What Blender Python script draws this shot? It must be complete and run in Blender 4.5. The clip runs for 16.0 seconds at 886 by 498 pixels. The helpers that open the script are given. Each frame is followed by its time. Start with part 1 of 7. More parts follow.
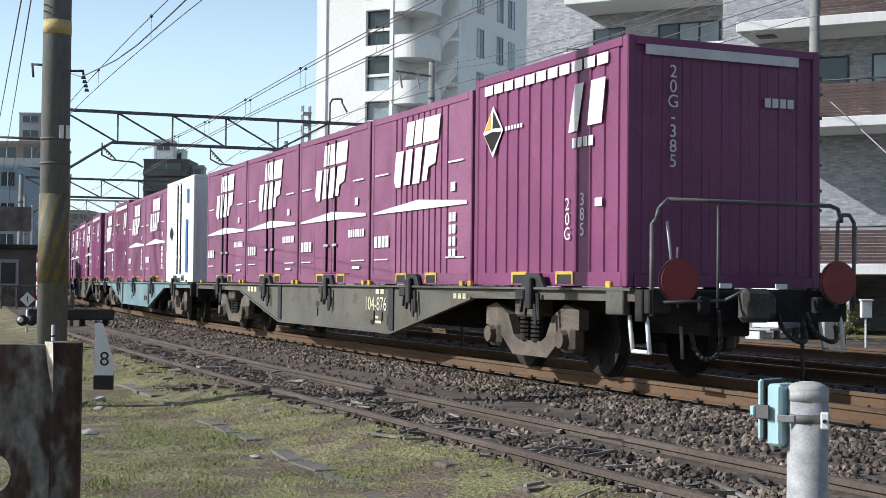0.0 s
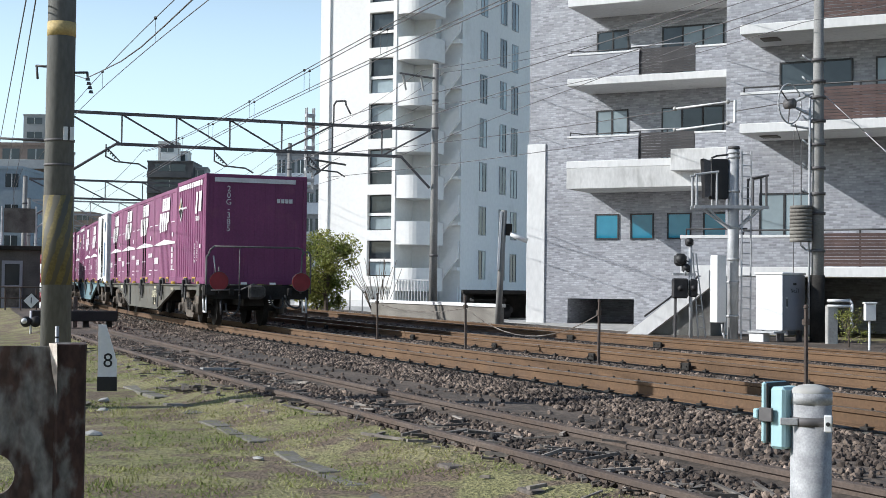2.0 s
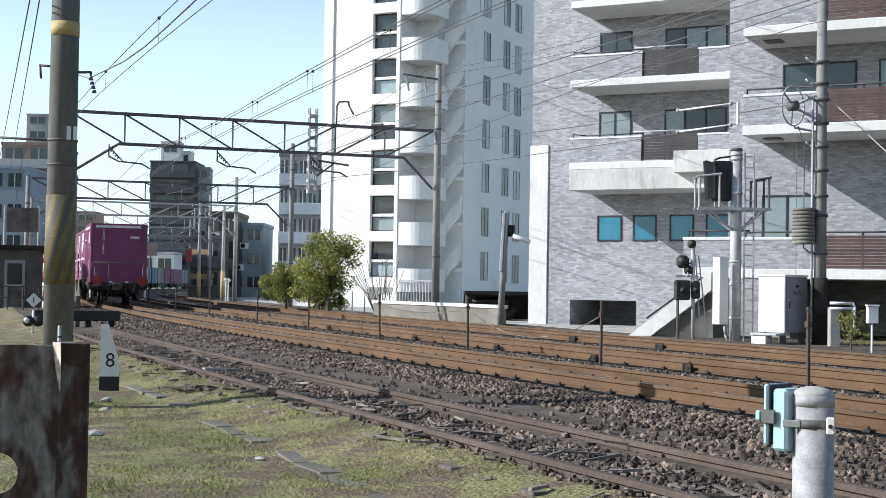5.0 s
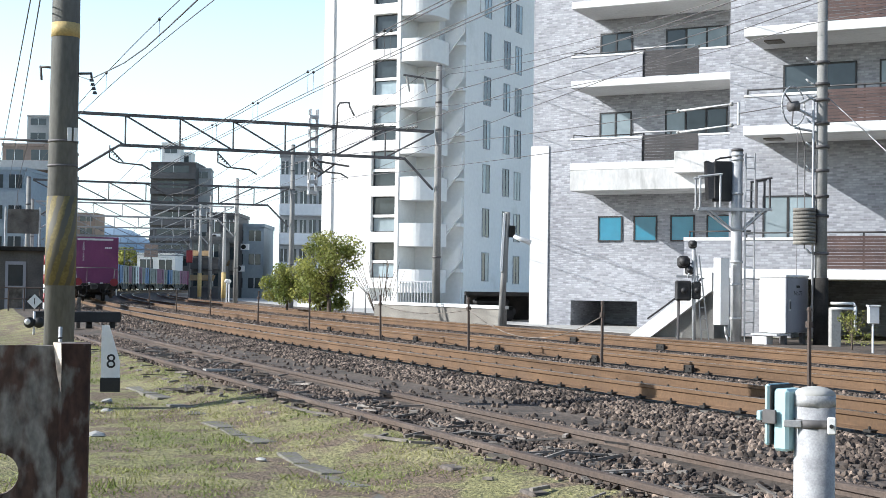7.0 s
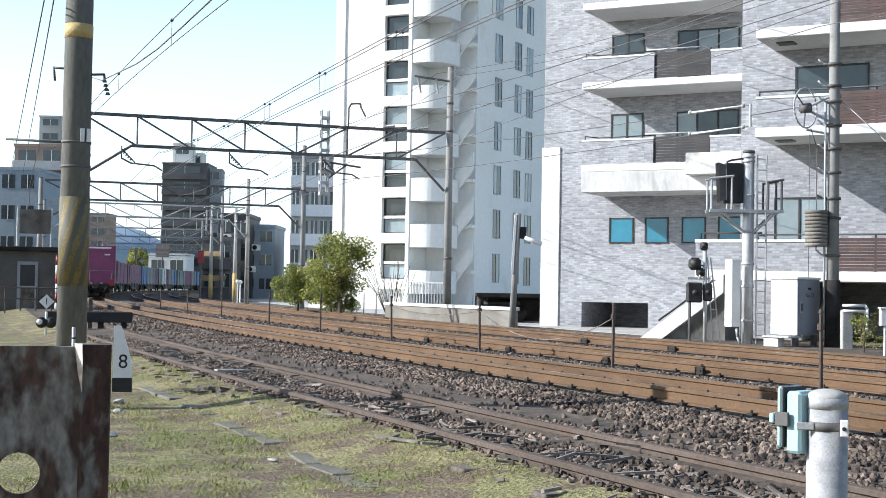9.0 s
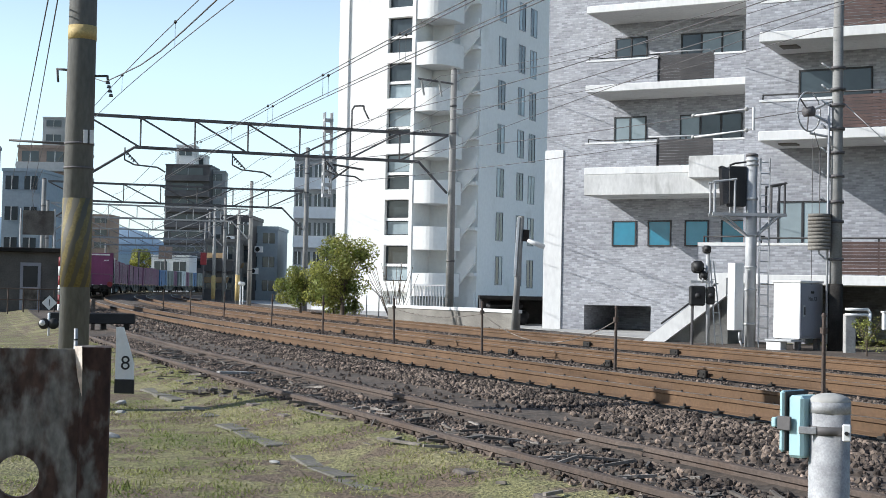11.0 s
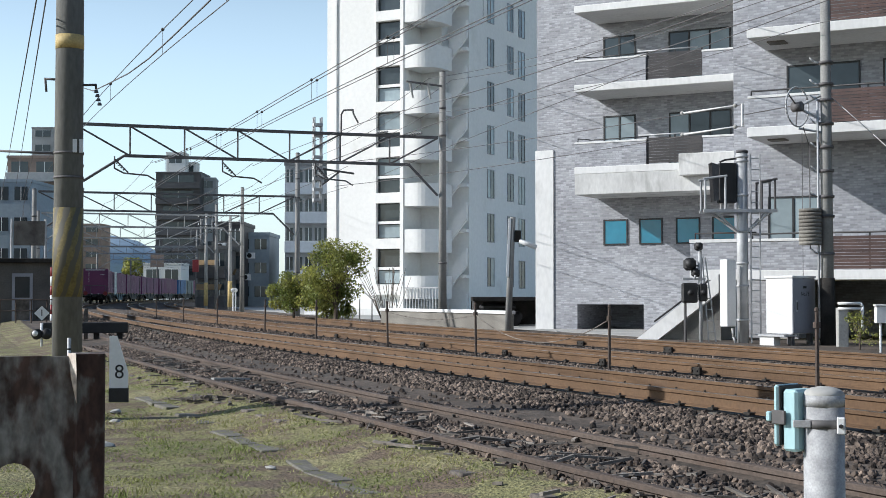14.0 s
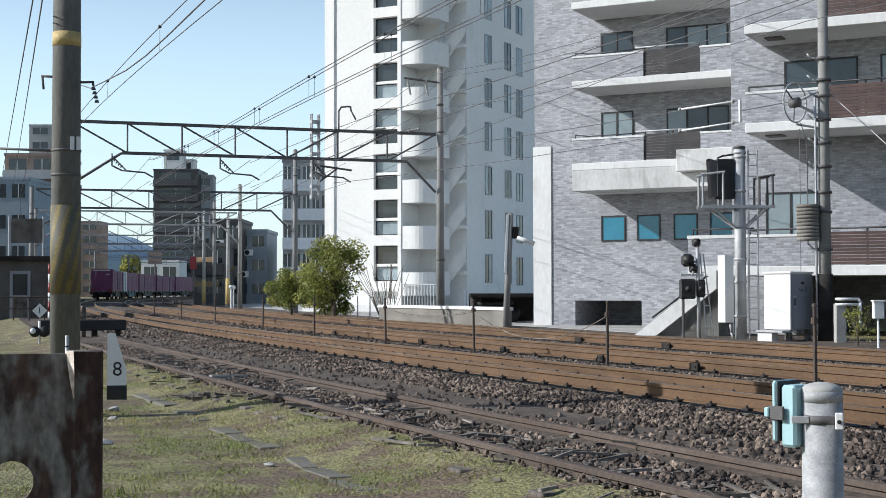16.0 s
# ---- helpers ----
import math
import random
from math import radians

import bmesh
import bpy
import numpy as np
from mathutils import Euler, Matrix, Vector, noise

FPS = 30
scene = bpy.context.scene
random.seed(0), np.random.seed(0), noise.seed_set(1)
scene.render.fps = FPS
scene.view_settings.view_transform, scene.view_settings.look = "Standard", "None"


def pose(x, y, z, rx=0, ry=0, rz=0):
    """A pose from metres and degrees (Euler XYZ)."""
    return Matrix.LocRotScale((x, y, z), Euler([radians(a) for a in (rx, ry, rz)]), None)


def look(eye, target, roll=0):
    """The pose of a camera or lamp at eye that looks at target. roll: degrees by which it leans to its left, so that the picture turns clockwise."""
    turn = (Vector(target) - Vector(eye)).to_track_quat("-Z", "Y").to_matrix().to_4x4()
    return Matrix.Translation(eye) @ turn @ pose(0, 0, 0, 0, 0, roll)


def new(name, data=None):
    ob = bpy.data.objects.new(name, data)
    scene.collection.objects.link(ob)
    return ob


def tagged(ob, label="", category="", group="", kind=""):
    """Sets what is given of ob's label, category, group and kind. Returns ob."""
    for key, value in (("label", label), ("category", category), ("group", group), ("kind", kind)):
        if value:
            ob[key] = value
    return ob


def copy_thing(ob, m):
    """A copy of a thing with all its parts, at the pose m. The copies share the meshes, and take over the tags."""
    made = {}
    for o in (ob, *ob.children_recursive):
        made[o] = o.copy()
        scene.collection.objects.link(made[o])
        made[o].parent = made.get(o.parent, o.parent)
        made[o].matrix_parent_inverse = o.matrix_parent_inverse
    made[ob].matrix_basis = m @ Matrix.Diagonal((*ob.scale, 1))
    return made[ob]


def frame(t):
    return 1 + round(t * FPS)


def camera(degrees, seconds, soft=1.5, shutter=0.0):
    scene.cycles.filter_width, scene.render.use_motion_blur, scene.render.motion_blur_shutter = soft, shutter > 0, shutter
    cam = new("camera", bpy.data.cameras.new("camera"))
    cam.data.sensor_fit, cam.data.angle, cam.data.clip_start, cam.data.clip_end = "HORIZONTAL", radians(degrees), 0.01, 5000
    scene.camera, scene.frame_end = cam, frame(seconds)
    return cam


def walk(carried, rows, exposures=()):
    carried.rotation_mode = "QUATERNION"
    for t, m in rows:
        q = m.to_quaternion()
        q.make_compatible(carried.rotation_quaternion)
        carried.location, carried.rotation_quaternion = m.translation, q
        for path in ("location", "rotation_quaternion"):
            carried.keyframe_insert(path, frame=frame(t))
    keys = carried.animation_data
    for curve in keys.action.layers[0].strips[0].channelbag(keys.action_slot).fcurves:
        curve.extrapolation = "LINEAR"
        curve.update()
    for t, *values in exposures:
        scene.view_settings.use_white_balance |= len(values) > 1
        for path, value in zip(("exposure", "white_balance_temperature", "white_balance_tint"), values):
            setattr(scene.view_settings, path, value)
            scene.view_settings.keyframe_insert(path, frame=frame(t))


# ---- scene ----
cam = camera(36.0, 16.0, 0.8)


def aim(x, y, z, yaw, pitch, roll):
    a, b = radians(yaw), radians(pitch)
    way = Vector((-math.sin(a) * math.cos(b), math.cos(a) * math.cos(b), math.sin(b)))
    return look(Vector((x, y, z)), Vector((x, y, z)) + way * 10, roll)


# seconds, eye, yaw to the left, pitch, roll
PATH = [
    (0.0, -8.4460, -12.0690, 1.0100, -22.988, 1.489, 0.600),
    (0.1, -8.4459, -12.0690, 1.0101, -22.989, 1.484, 0.607),
    (0.2, -8.4458, -12.0689, 1.0102, -22.973, 1.481, 0.618),
    (0.4, -8.4456, -12.0687, 1.0106, -22.959, 1.498, 0.579),
    (0.5, -8.4456, -12.0687, 1.0107, -22.956, 1.502, 0.569),
    (0.6, -8.4457, -12.0687, 1.0108, -22.945, 1.505, 0.582),
    (0.8, -8.4465, -12.0686, 1.0110, -22.905, 1.516, 0.633),
    (1.0, -8.4472, -12.0685, 1.0113, -22.865, 1.528, 0.684),
    (1.5, -8.4455, -12.0688, 1.0105, -22.848, 1.565, 0.690),
    (1.6, -8.4455, -12.0690, 1.0105, -22.847, 1.566, 0.691),
    (2.0, -8.4467, -12.0709, 1.0103, -22.838, 1.576, 0.705),
    (2.5, -8.4453, -12.0690, 1.0101, -22.831, 1.578, 0.803),
    (3.0, -8.4464, -12.0683, 1.0093, -22.800, 1.597, 0.919),
    (3.5, -8.4463, -12.0670, 1.0094, -22.771, 1.601, 0.930),
    (4.0, -8.4469, -12.0699, 1.0097, -22.752, 1.601, 0.957),
    (6.5, -8.4491, -12.0717, 1.0095, -22.706, 1.647, 0.836),
    (7.0, -8.4479, -12.0703, 1.0084, -22.705, 1.650, 0.838),
    (7.5, -8.4527, -12.0703, 1.0087, -22.698, 1.652, 0.806),
    (8.0, -8.4537, -12.0711, 1.0086, -22.635, 1.644, 1.385),
    (8.5, -8.4559, -12.0723, 1.0085, -22.424, 1.663, 1.331),
    (9.0, -8.4604, -12.0800, 1.0100, -22.251, 1.690, 0.991),
    (11.5, -8.4561, -12.0757, 1.0114, -22.116, 1.830, 1.185),
    (12.0, -8.4566, -12.0789, 1.0100, -22.140, 1.877, 0.811),
    (12.5, -8.4582, -12.0800, 1.0089, -22.231, 1.921, 0.090),
    (13.0, -8.4583, -12.0791, 1.0081, -22.245, 1.926, 0.027),
    (13.5, -8.4582, -12.0811, 1.0084, -22.365, 1.917, -0.000),
    (14.0, -8.4575, -12.0800, 1.0081, -22.466, 1.892, 0.007),
    (14.5, -8.4554, -12.0771, 1.0078, -22.509, 1.870, -0.019),
    (15.0, -8.4569, -12.0794, 1.0081, -22.534, 1.838, -0.060),
    (15.5, -8.4555, -12.0749, 1.0072, -22.523, 1.799, -0.025),
    (16.0, -8.4569, -12.0780, 1.0081, -22.556, 1.749, -0.123),
]
walk(cam, [(r[0], aim(*r[1:])) for r in PATH], exposures=((0, 0.10, 6100, 9), (0.7, 0.26, 6100, 9), (1.3, 0.26, 6100, 9), (2.3, 0.15, 6100, 9), (4.2, 0.15, 6100, 9), (6.4, 0.66, 6100, 9), (9.1, 0.66, 6100, 9), (11.4, 0.18, 6100, 9), (12.5, 0.11, 6100, 9), (16, 0.07, 6100, 9)))

# ---- world and sun ----
SUN_AZ, SUN_EL = -71.0, 29.0          # degrees from +y towards +x, above the horizon
world = bpy.data.worlds.new("sky")
scene.world = world
world.use_nodes = True
sky = world.node_tree.nodes.new("ShaderNodeTexSky")
sky.sky_type, sky.sun_disc = "NISHITA", False
sky.sun_elevation, sky.sun_rotation = radians(SUN_EL), radians(SUN_AZ)
sky.air_density, sky.dust_density, sky.ozone_density = 1.0, 0.8, 1.2
# morning haze: the sky pales and brightens evenly towards the horizon, all round
_n, _l = world.node_tree.nodes, world.node_tree.links
_co, _sep = _n.new("ShaderNodeTexCoord"), _n.new("ShaderNodeSeparateXYZ")
_up, _haze = _n.new("ShaderNodeMapRange"), _n.new("ShaderNodeMix")
_up.interpolation_type = "SMOOTHSTEP"
_up.inputs[1].default_value, _up.inputs[2].default_value, _up.inputs[3].default_value, _up.inputs[4].default_value = 0.12, 0.36, 1.0, 0.0
_haze.data_type, _haze.blend_type = "RGBA", "ADD"
_haze.inputs[7].default_value = (3.6, 4.4, 4.75, 1)
_l.new(_co.outputs["Generated"], _sep.inputs[0])
_l.new(_sep.outputs[2], _up.inputs[0])
_l.new(_up.outputs[0], _haze.inputs[0])
_l.new(sky.outputs[0], _haze.inputs[6])
_l.new(_haze.outputs[2], _n["Background"].inputs[0])
world.node_tree.nodes["Background"].inputs[1].default_value = 0.1
sun = new("sun", bpy.data.lights.new("sun", "SUN"))
sun.data.energy, sun.data.angle, sun.data.color = 5.0, radians(0.53), (1.0, 0.965, 0.91)
_to = Vector((math.sin(radians(SUN_AZ)) * math.cos(radians(SUN_EL)), math.cos(radians(SUN_AZ)) * math.cos(radians(SUN_EL)), math.sin(radians(SUN_EL))))
sun.matrix_world = look(_to * 50, (0, 0, 0))


# ---- materials ----
def surface(name, c1, c2, rough=0.8, metal=0.0, big=0.5, fine=20.0, contrast=0.35, bump=0.2, rand=0.0, depth=0.01, c3=None, third=0.6, detail=6.0, spec=0.5, stretch=1.0, thin=0.0):
    """Two colours mixed by broad stains, fine grain over both, an optional third colour in patches, and relief."""
    m = bpy.data.materials.new(name)
    m.use_nodes = True
    n, l = m.node_tree.nodes, m.node_tree.links
    b = n["Principled BSDF"]
    b.inputs["Roughness"].default_value, b.inputs["Metallic"].default_value = rough, metal
    b.inputs["Specular IOR Level"].default_value = spec
    co = n.new("ShaderNodeTexCoord")
    t1, t2 = n.new("ShaderNodeTexNoise"), n.new("ShaderNodeTexNoise")
    t1.inputs["Scale"].default_value, t1.inputs["Detail"].default_value = big, detail
    t2.inputs["Scale"].default_value, t2.inputs["Detail"].default_value = fine, 4
    mp = n.new("ShaderNodeMapping")
    mp.inputs["Scale"].default_value = (1, 1, stretch)
    l.new(co.outputs["Object"], mp.inputs[0])
    for t in (t1, t2):
        l.new(mp.outputs[0], t.inputs["Vector"])
    r = n.new("ShaderNodeValToRGB")
    r.color_ramp.elements[0].position, r.color_ramp.elements[1].position = 0.36, 0.64
    r.color_ramp.elements[0].color, r.color_ramp.elements[1].color = (*c1, 1), (*c2, 1)
    l.new(t1.outputs["Fac"], r.inputs["Fac"])
    last = r.outputs["Color"]
    if c3:
        t3, r3, mx = n.new("ShaderNodeTexNoise"), n.new("ShaderNodeValToRGB"), n.new("ShaderNodeMix")
        t3.inputs["Scale"].default_value, t3.inputs["Detail"].default_value = big * 2.7, 9
        l.new(mp.outputs[0], t3.inputs["Vector"])
        r3.color_ramp.elements[0].position, r3.color_ramp.elements[1].position = third - 0.06, third + 0.06
        l.new(t3.outputs["Fac"], r3.inputs["Fac"])
        mx.data_type = "RGBA"
        l.new(r3.outputs["Color"], mx.inputs[0])
        l.new(last, mx.inputs[6])
        mx.inputs[7].default_value = (*c3, 1)
        last = mx.outputs[2]
    mul = n.new("ShaderNodeMix")
    mul.data_type, mul.blend_type = "RGBA", "MULTIPLY"
    mul.inputs[0].default_value = 1.0
    r2 = n.new("ShaderNodeMapRange")
    r2.inputs[1].default_value, r2.inputs[2].default_value = 0.3, 0.7
    r2.inputs[3].default_value, r2.inputs[4].default_value = 1.0 - contrast, 1.0 + contrast * 0.5
    l.new(t2.outputs["Fac"], r2.inputs[0])
    l.new(last, mul.inputs[6])
    l.new(r2.outputs[0], mul.inputs[7])
    last = mul.outputs[2]
    if rand:
        info, rr, m2 = n.new("ShaderNodeObjectInfo"), n.new("ShaderNodeMapRange"), n.new("ShaderNodeMix")
        geo, add, fr = n.new("ShaderNodeNewGeometry"), n.new("ShaderNodeMath"), n.new("ShaderNodeMath")
        add.operation, fr.operation = "ADD", "FRACT"
        l.new(info.outputs["Random"], add.inputs[0])
        l.new(geo.outputs["Random Per Island"], add.inputs[1])
        l.new(add.outputs[0], fr.inputs[0])
        rr.inputs[3].default_value, rr.inputs[4].default_value = 1 - rand, 1 + rand
        l.new(fr.outputs[0], rr.inputs[0])
        m2.data_type, m2.blend_type = "RGBA", "MULTIPLY"
        m2.inputs[0].default_value = 1.0
        l.new(last, m2.inputs[6])
        l.new(rr.outputs[0], m2.inputs[7])
        last = m2.outputs[2]
    l.new(last, b.inputs["Base Color"])
    if thin:
        tr, ms = n.new("ShaderNodeBsdfTranslucent"), n.new("ShaderNodeMixShader")
        ms.inputs[0].default_value = thin
        l.new(last, tr.inputs[0])
        l.new(b.outputs[0], ms.inputs[1])
        l.new(tr.outputs[0], ms.inputs[2])
        l.new(ms.outputs[0], n["Material Output"].inputs[0])
    if bump:
        bp = n.new("ShaderNodeBump")
        bp.inputs["Strength"].default_value, bp.inputs["Distance"].default_value = bump, depth
        l.new(t2.outputs["Fac"], bp.inputs["Height"])
        l.new(bp.outputs[0], b.inputs["Normal"])
    return m


def glass(name, tint, rough=0.05):
    """Window glass seen from outside: a dark, glossy pane that mirrors the sky."""
    m = surface(name, tint, tuple(v * 1.25 for v in tint), rough, 0.0, 0.7, 3.0, 0.1, 0.05, rand=0.25, spec=0.55)
    return m


def tiles(name, c1, c2, mortar, w, h, rough=0.55):
    """Small facade tiles in running bond, laid on the walls of a house."""
    m = surface(name, c1, c2, rough, 0, 0.35, 9.0, 0.12, 0.0)
    n, l = m.node_tree.nodes, m.node_tree.links
    b = n["Principled BSDF"]
    co = n.new("ShaderNodeTexCoord")
    sep, comb, add = n.new("ShaderNodeSeparateXYZ"), n.new("ShaderNodeCombineXYZ"), n.new("ShaderNodeMath")
    add.operation = "ADD"
    l.new(co.outputs["Object"], sep.inputs[0])
    l.new(sep.outputs[0], add.inputs[0])
    l.new(sep.outputs[1], add.inputs[1])
    l.new(add.outputs[0], comb.inputs[0])
    l.new(sep.outputs[2], comb.inputs[1])
    bt = n.new("ShaderNodeTexBrick")
    bt.inputs["Scale"].default_value = 1.0
    bt.inputs["Brick Width"].default_value, bt.inputs["Row Height"].default_value = w, h
    bt.inputs["Mortar Size"].default_value, bt.inputs["Bias"].default_value = 0.012, 0.0
    bt.inputs["Color1"].default_value, bt.inputs["Color2"].default_value = (0.68, 0.68, 0.68, 1), (1.30, 1.30, 1.30, 1)
    bt.inputs["Mortar"].default_value = (*mortar, 1)
    l.new(comb.outputs[0], bt.inputs["Vector"])
    old = b.inputs["Base Color"].links[0].from_socket
    mx = n.new("ShaderNodeMix")
    mx.data_type, mx.blend_type = "RGBA", "MULTIPLY"
    mx.inputs[0].default_value = 1.0
    l.new(old, mx.inputs[6])
    l.new(bt.outputs["Color"], mx.inputs[7])
    l.new(mx.outputs[2], b.inputs["Base Color"])
    bp = n.new("ShaderNodeBump")
    bp.inputs["Strength"].default_value, bp.inputs["Distance"].default_value = 0.5, 0.01
    bp.invert = True
    l.new(bt.outputs["Fac"], bp.inputs["Height"])
    l.new(bp.outputs[0], b.inputs["Normal"])
    return m


SOIL = surface("gravelly_soil", (0.08, 0.06, 0.045), (0.135, 0.104, 0.08), 0.95, 0, 0.6, 14, 0.5, 0.8, c3=(0.065, 0.052, 0.041), third=0.58, depth=0.03)
GRASSY = surface("mossy_soil", (0.185, 0.182, 0.068), (0.285, 0.255, 0.125), 0.95, 0, 0.9, 30, 0.55, 0.9, c3=(0.165, 0.12, 0.08), third=0.52, depth=0.04)
BALLAST = surface("ballast_stone", (0.052, 0.038, 0.03), (0.215, 0.163, 0.126), 0.9, 0, 2.5, 18, 0.35, 0.2, rand=0.75)
RAIL_SIDE = surface("rusty_rail", (0.10, 0.056, 0.027), (0.148, 0.085, 0.043), 0.85, 0.0, 0.8, 30, 0.25, 0.3, c3=(0.12, 0.07, 0.038), third=0.6)
RAIL_OLD = surface("old_rail", (0.07, 0.05, 0.04), (0.115, 0.086, 0.069), 0.85, 0.0, 0.8, 30, 0.3, 0.3, c3=(0.095, 0.066, 0.05), third=0.58)
RAIL_TOP = surface("polished_rail_head", (0.30, 0.26, 0.22), (0.42, 0.38, 0.34), 0.32, 0.9, 0.8, 30, 0.15, 0.1)
SLEEPER = surface("weathered_sleeper", (0.12, 0.10, 0.085), (0.24, 0.21, 0.18), 0.95, 0, 1.5, 22, 0.4, 0.6, rand=0.3)
CONCRETE = surface("concrete", (0.36, 0.35, 0.33), (0.46, 0.45, 0.42), 0.9, 0, 0.7, 25, 0.18, 0.25, rand=0.1)
CONCRETE_DK = surface("old_concrete", (0.17, 0.155, 0.135), (0.25, 0.235, 0.205), 0.92, 0, 0.8, 22, 0.3, 0.35, rand=0.12)
CONC_WHITE = surface("whitewashed_concrete", (0.68, 0.675, 0.66), (0.78, 0.775, 0.76), 0.85, 0, 0.5, 9, 0.08, 0.1, c3=(0.56, 0.555, 0.54), third=0.66, stretch=0.4)
TILE = tiles("grey_facade_tile", (0.32, 0.325, 0.35), (0.38, 0.385, 0.41), (0.95, 0.95, 0.95), 0.22, 0.073)
TOWER_W = surface("white_tower_paint", (0.80, 0.79, 0.76), (0.86, 0.85, 0.82), 0.8, 0, 0.15, 4, 0.05, 0.05, c3=(0.74, 0.73, 0.69), third=0.68)
WIN_DARK = glass("window_glass", (0.035, 0.045, 0.05))
WIN_TEAL = glass("teal_window_glass", (0.02, 0.17, 0.26))
# Pale tint covers both curtains and painted-in sky reflections
CURTAIN_SKY = glass("curtain_and_sky_glass", (0.24, 0.29, 0.31), 0.12)
# Grey door paint, darkened further for the cabinet's side away from the sun
GREY_DOOR = surface("shade_dark_lilac_grey_paint", (0.23, 0.235, 0.27), (0.27, 0.275, 0.31), 0.5, 0, 1.5, 20, 0.06, 0.03)
FRAME_DK = surface("dark_window_frame", (0.03, 0.03, 0.032), (0.05, 0.05, 0.05), 0.5, 0.3, 2, 30, 0.1, 0)
BROWN_SLAT = surface("brown_slats", (0.075, 0.045, 0.04), (0.11, 0.065, 0.055), 0.6, 0, 2, 30, 0.2, 0.1, rand=0.15)
BLACK = surface("black_paint", (0.012, 0.012, 0.013), (0.025, 0.024, 0.024), 0.6, 0, 3, 40, 0.2, 0.1)
CAR_LINE = surface("dark_underframe", (0.018, 0.017, 0.016), (0.042, 0.038, 0.034), 0.85, 0.0, 2, 30, 0.3, 0.2, spec=0.2)
STEEL = surface("galvanised_steel", (0.40, 0.405, 0.41), (0.52, 0.525, 0.53), 0.6, 0.15, 3, 40, 0.15, 0.1)
STEEL_DK = surface("dark_catenary_steel", (0.10, 0.095, 0.095), (0.16, 0.15, 0.15), 0.7, 0.3, 2, 30, 0.2, 0.1)
WHITE = surface("white_paint", (0.76, 0.76, 0.75), (0.82, 0.82, 0.81), 0.55, 0, 1.5, 20, 0.06, 0.03)
MAROON = surface("red_violet_container_paint", (0.165, 0.031, 0.102), (0.205, 0.042, 0.124), 0.5, 0, 0.9, 25, 0.14, 0.08, rand=0.08, c3=(0.21, 0.055, 0.12), third=0.66)
MAROON_OLD = surface("faded_container_paint", (0.192, 0.052, 0.126), (0.238, 0.082, 0.16), 0.6, 0, 1.2, 25, 0.16, 0.08, rand=0.10, c3=(0.17, 0.06, 0.09), third=0.66)
BLUE = surface("blue_container_paint", (0.03, 0.13, 0.33), (0.045, 0.17, 0.40), 0.5, 0, 0.9, 25, 0.12, 0.05)
GREYGREEN = surface("grey_container_paint", (0.20, 0.22, 0.20), (0.28, 0.29, 0.27), 0.6, 0, 0.9, 25, 0.12, 0.05)
WAGON_GREY = surface("grey_brown_wagon_paint", (0.085, 0.08, 0.064), (0.125, 0.118, 0.098), 0.75, 0, 1.2, 25, 0.2, 0.15, c3=(0.09, 0.066, 0.045), third=0.62)
WAGON_BLUE = surface("blue_grey_wagon_paint", (0.12, 0.20, 0.22), (0.18, 0.27, 0.29), 0.7, 0, 1.2, 25, 0.2, 0.15)
BOGIE = surface("dusty_bogie_casting", (0.075, 0.06, 0.047), (0.165, 0.135, 0.105), 0.9, 0, 2, 30, 0.3, 0.3)
YELLOW = surface("yellow_paint", (0.50, 0.32, 0.04), (0.62, 0.41, 0.06), 0.6, 0, 3, 30, 0.2, 0.1)
RED = surface("red_marker_paint", (0.20, 0.015, 0.02), (0.26, 0.022, 0.028), 0.5, 0, 3, 30, 0.1, 0.05)
PALE = surface("faded_white_lettering", (0.66, 0.63, 0.64), (0.76, 0.74, 0.74), 0.6, 0, 3, 30, 0.1, 0)
RUST = surface("peeling_rusty_steel", (0.032, 0.017, 0.014), (0.085, 0.043, 0.032), 0.85, 0.0, 16, 110, 0.5, 0.6, c3=(0.165, 0.155, 0.14), third=0.56, depth=0.003, stretch=0.5)
POLE = surface("pole_concrete", (0.22, 0.215, 0.205), (0.29, 0.285, 0.27), 0.9, 0, 1.1, 30, 0.2, 0.2)
LEAF = surface("tree_leaves", (0.16, 0.20, 0.048), (0.48, 0.46, 0.125), 0.55, 0, 0.9, 8, 0.3, 0, rand=0.55, thin=0.4)
BARK = surface("bark", (0.10, 0.075, 0.055), (0.16, 0.125, 0.095), 0.95, 0, 3, 30, 0.3, 0.4)
BLADE = surface("grass_blades", (0.175, 0.225, 0.055), (0.36, 0.345, 0.14), 0.8, 0, 0.9, 6, 0.3, 0, rand=0.45, thin=0.3)
DEBRIS = surface("grey_timber_debris", (0.09, 0.077, 0.064), (0.27, 0.24, 0.21), 0.95, 0, 2, 25, 0.3, 0.3, rand=0.6)
BOX_BLUE = surface("pale_blue_box_plastic", (0.36, 0.55, 0.58), (0.42, 0.61, 0.64), 0.45, 0, 2, 30, 0.05, 0.03)


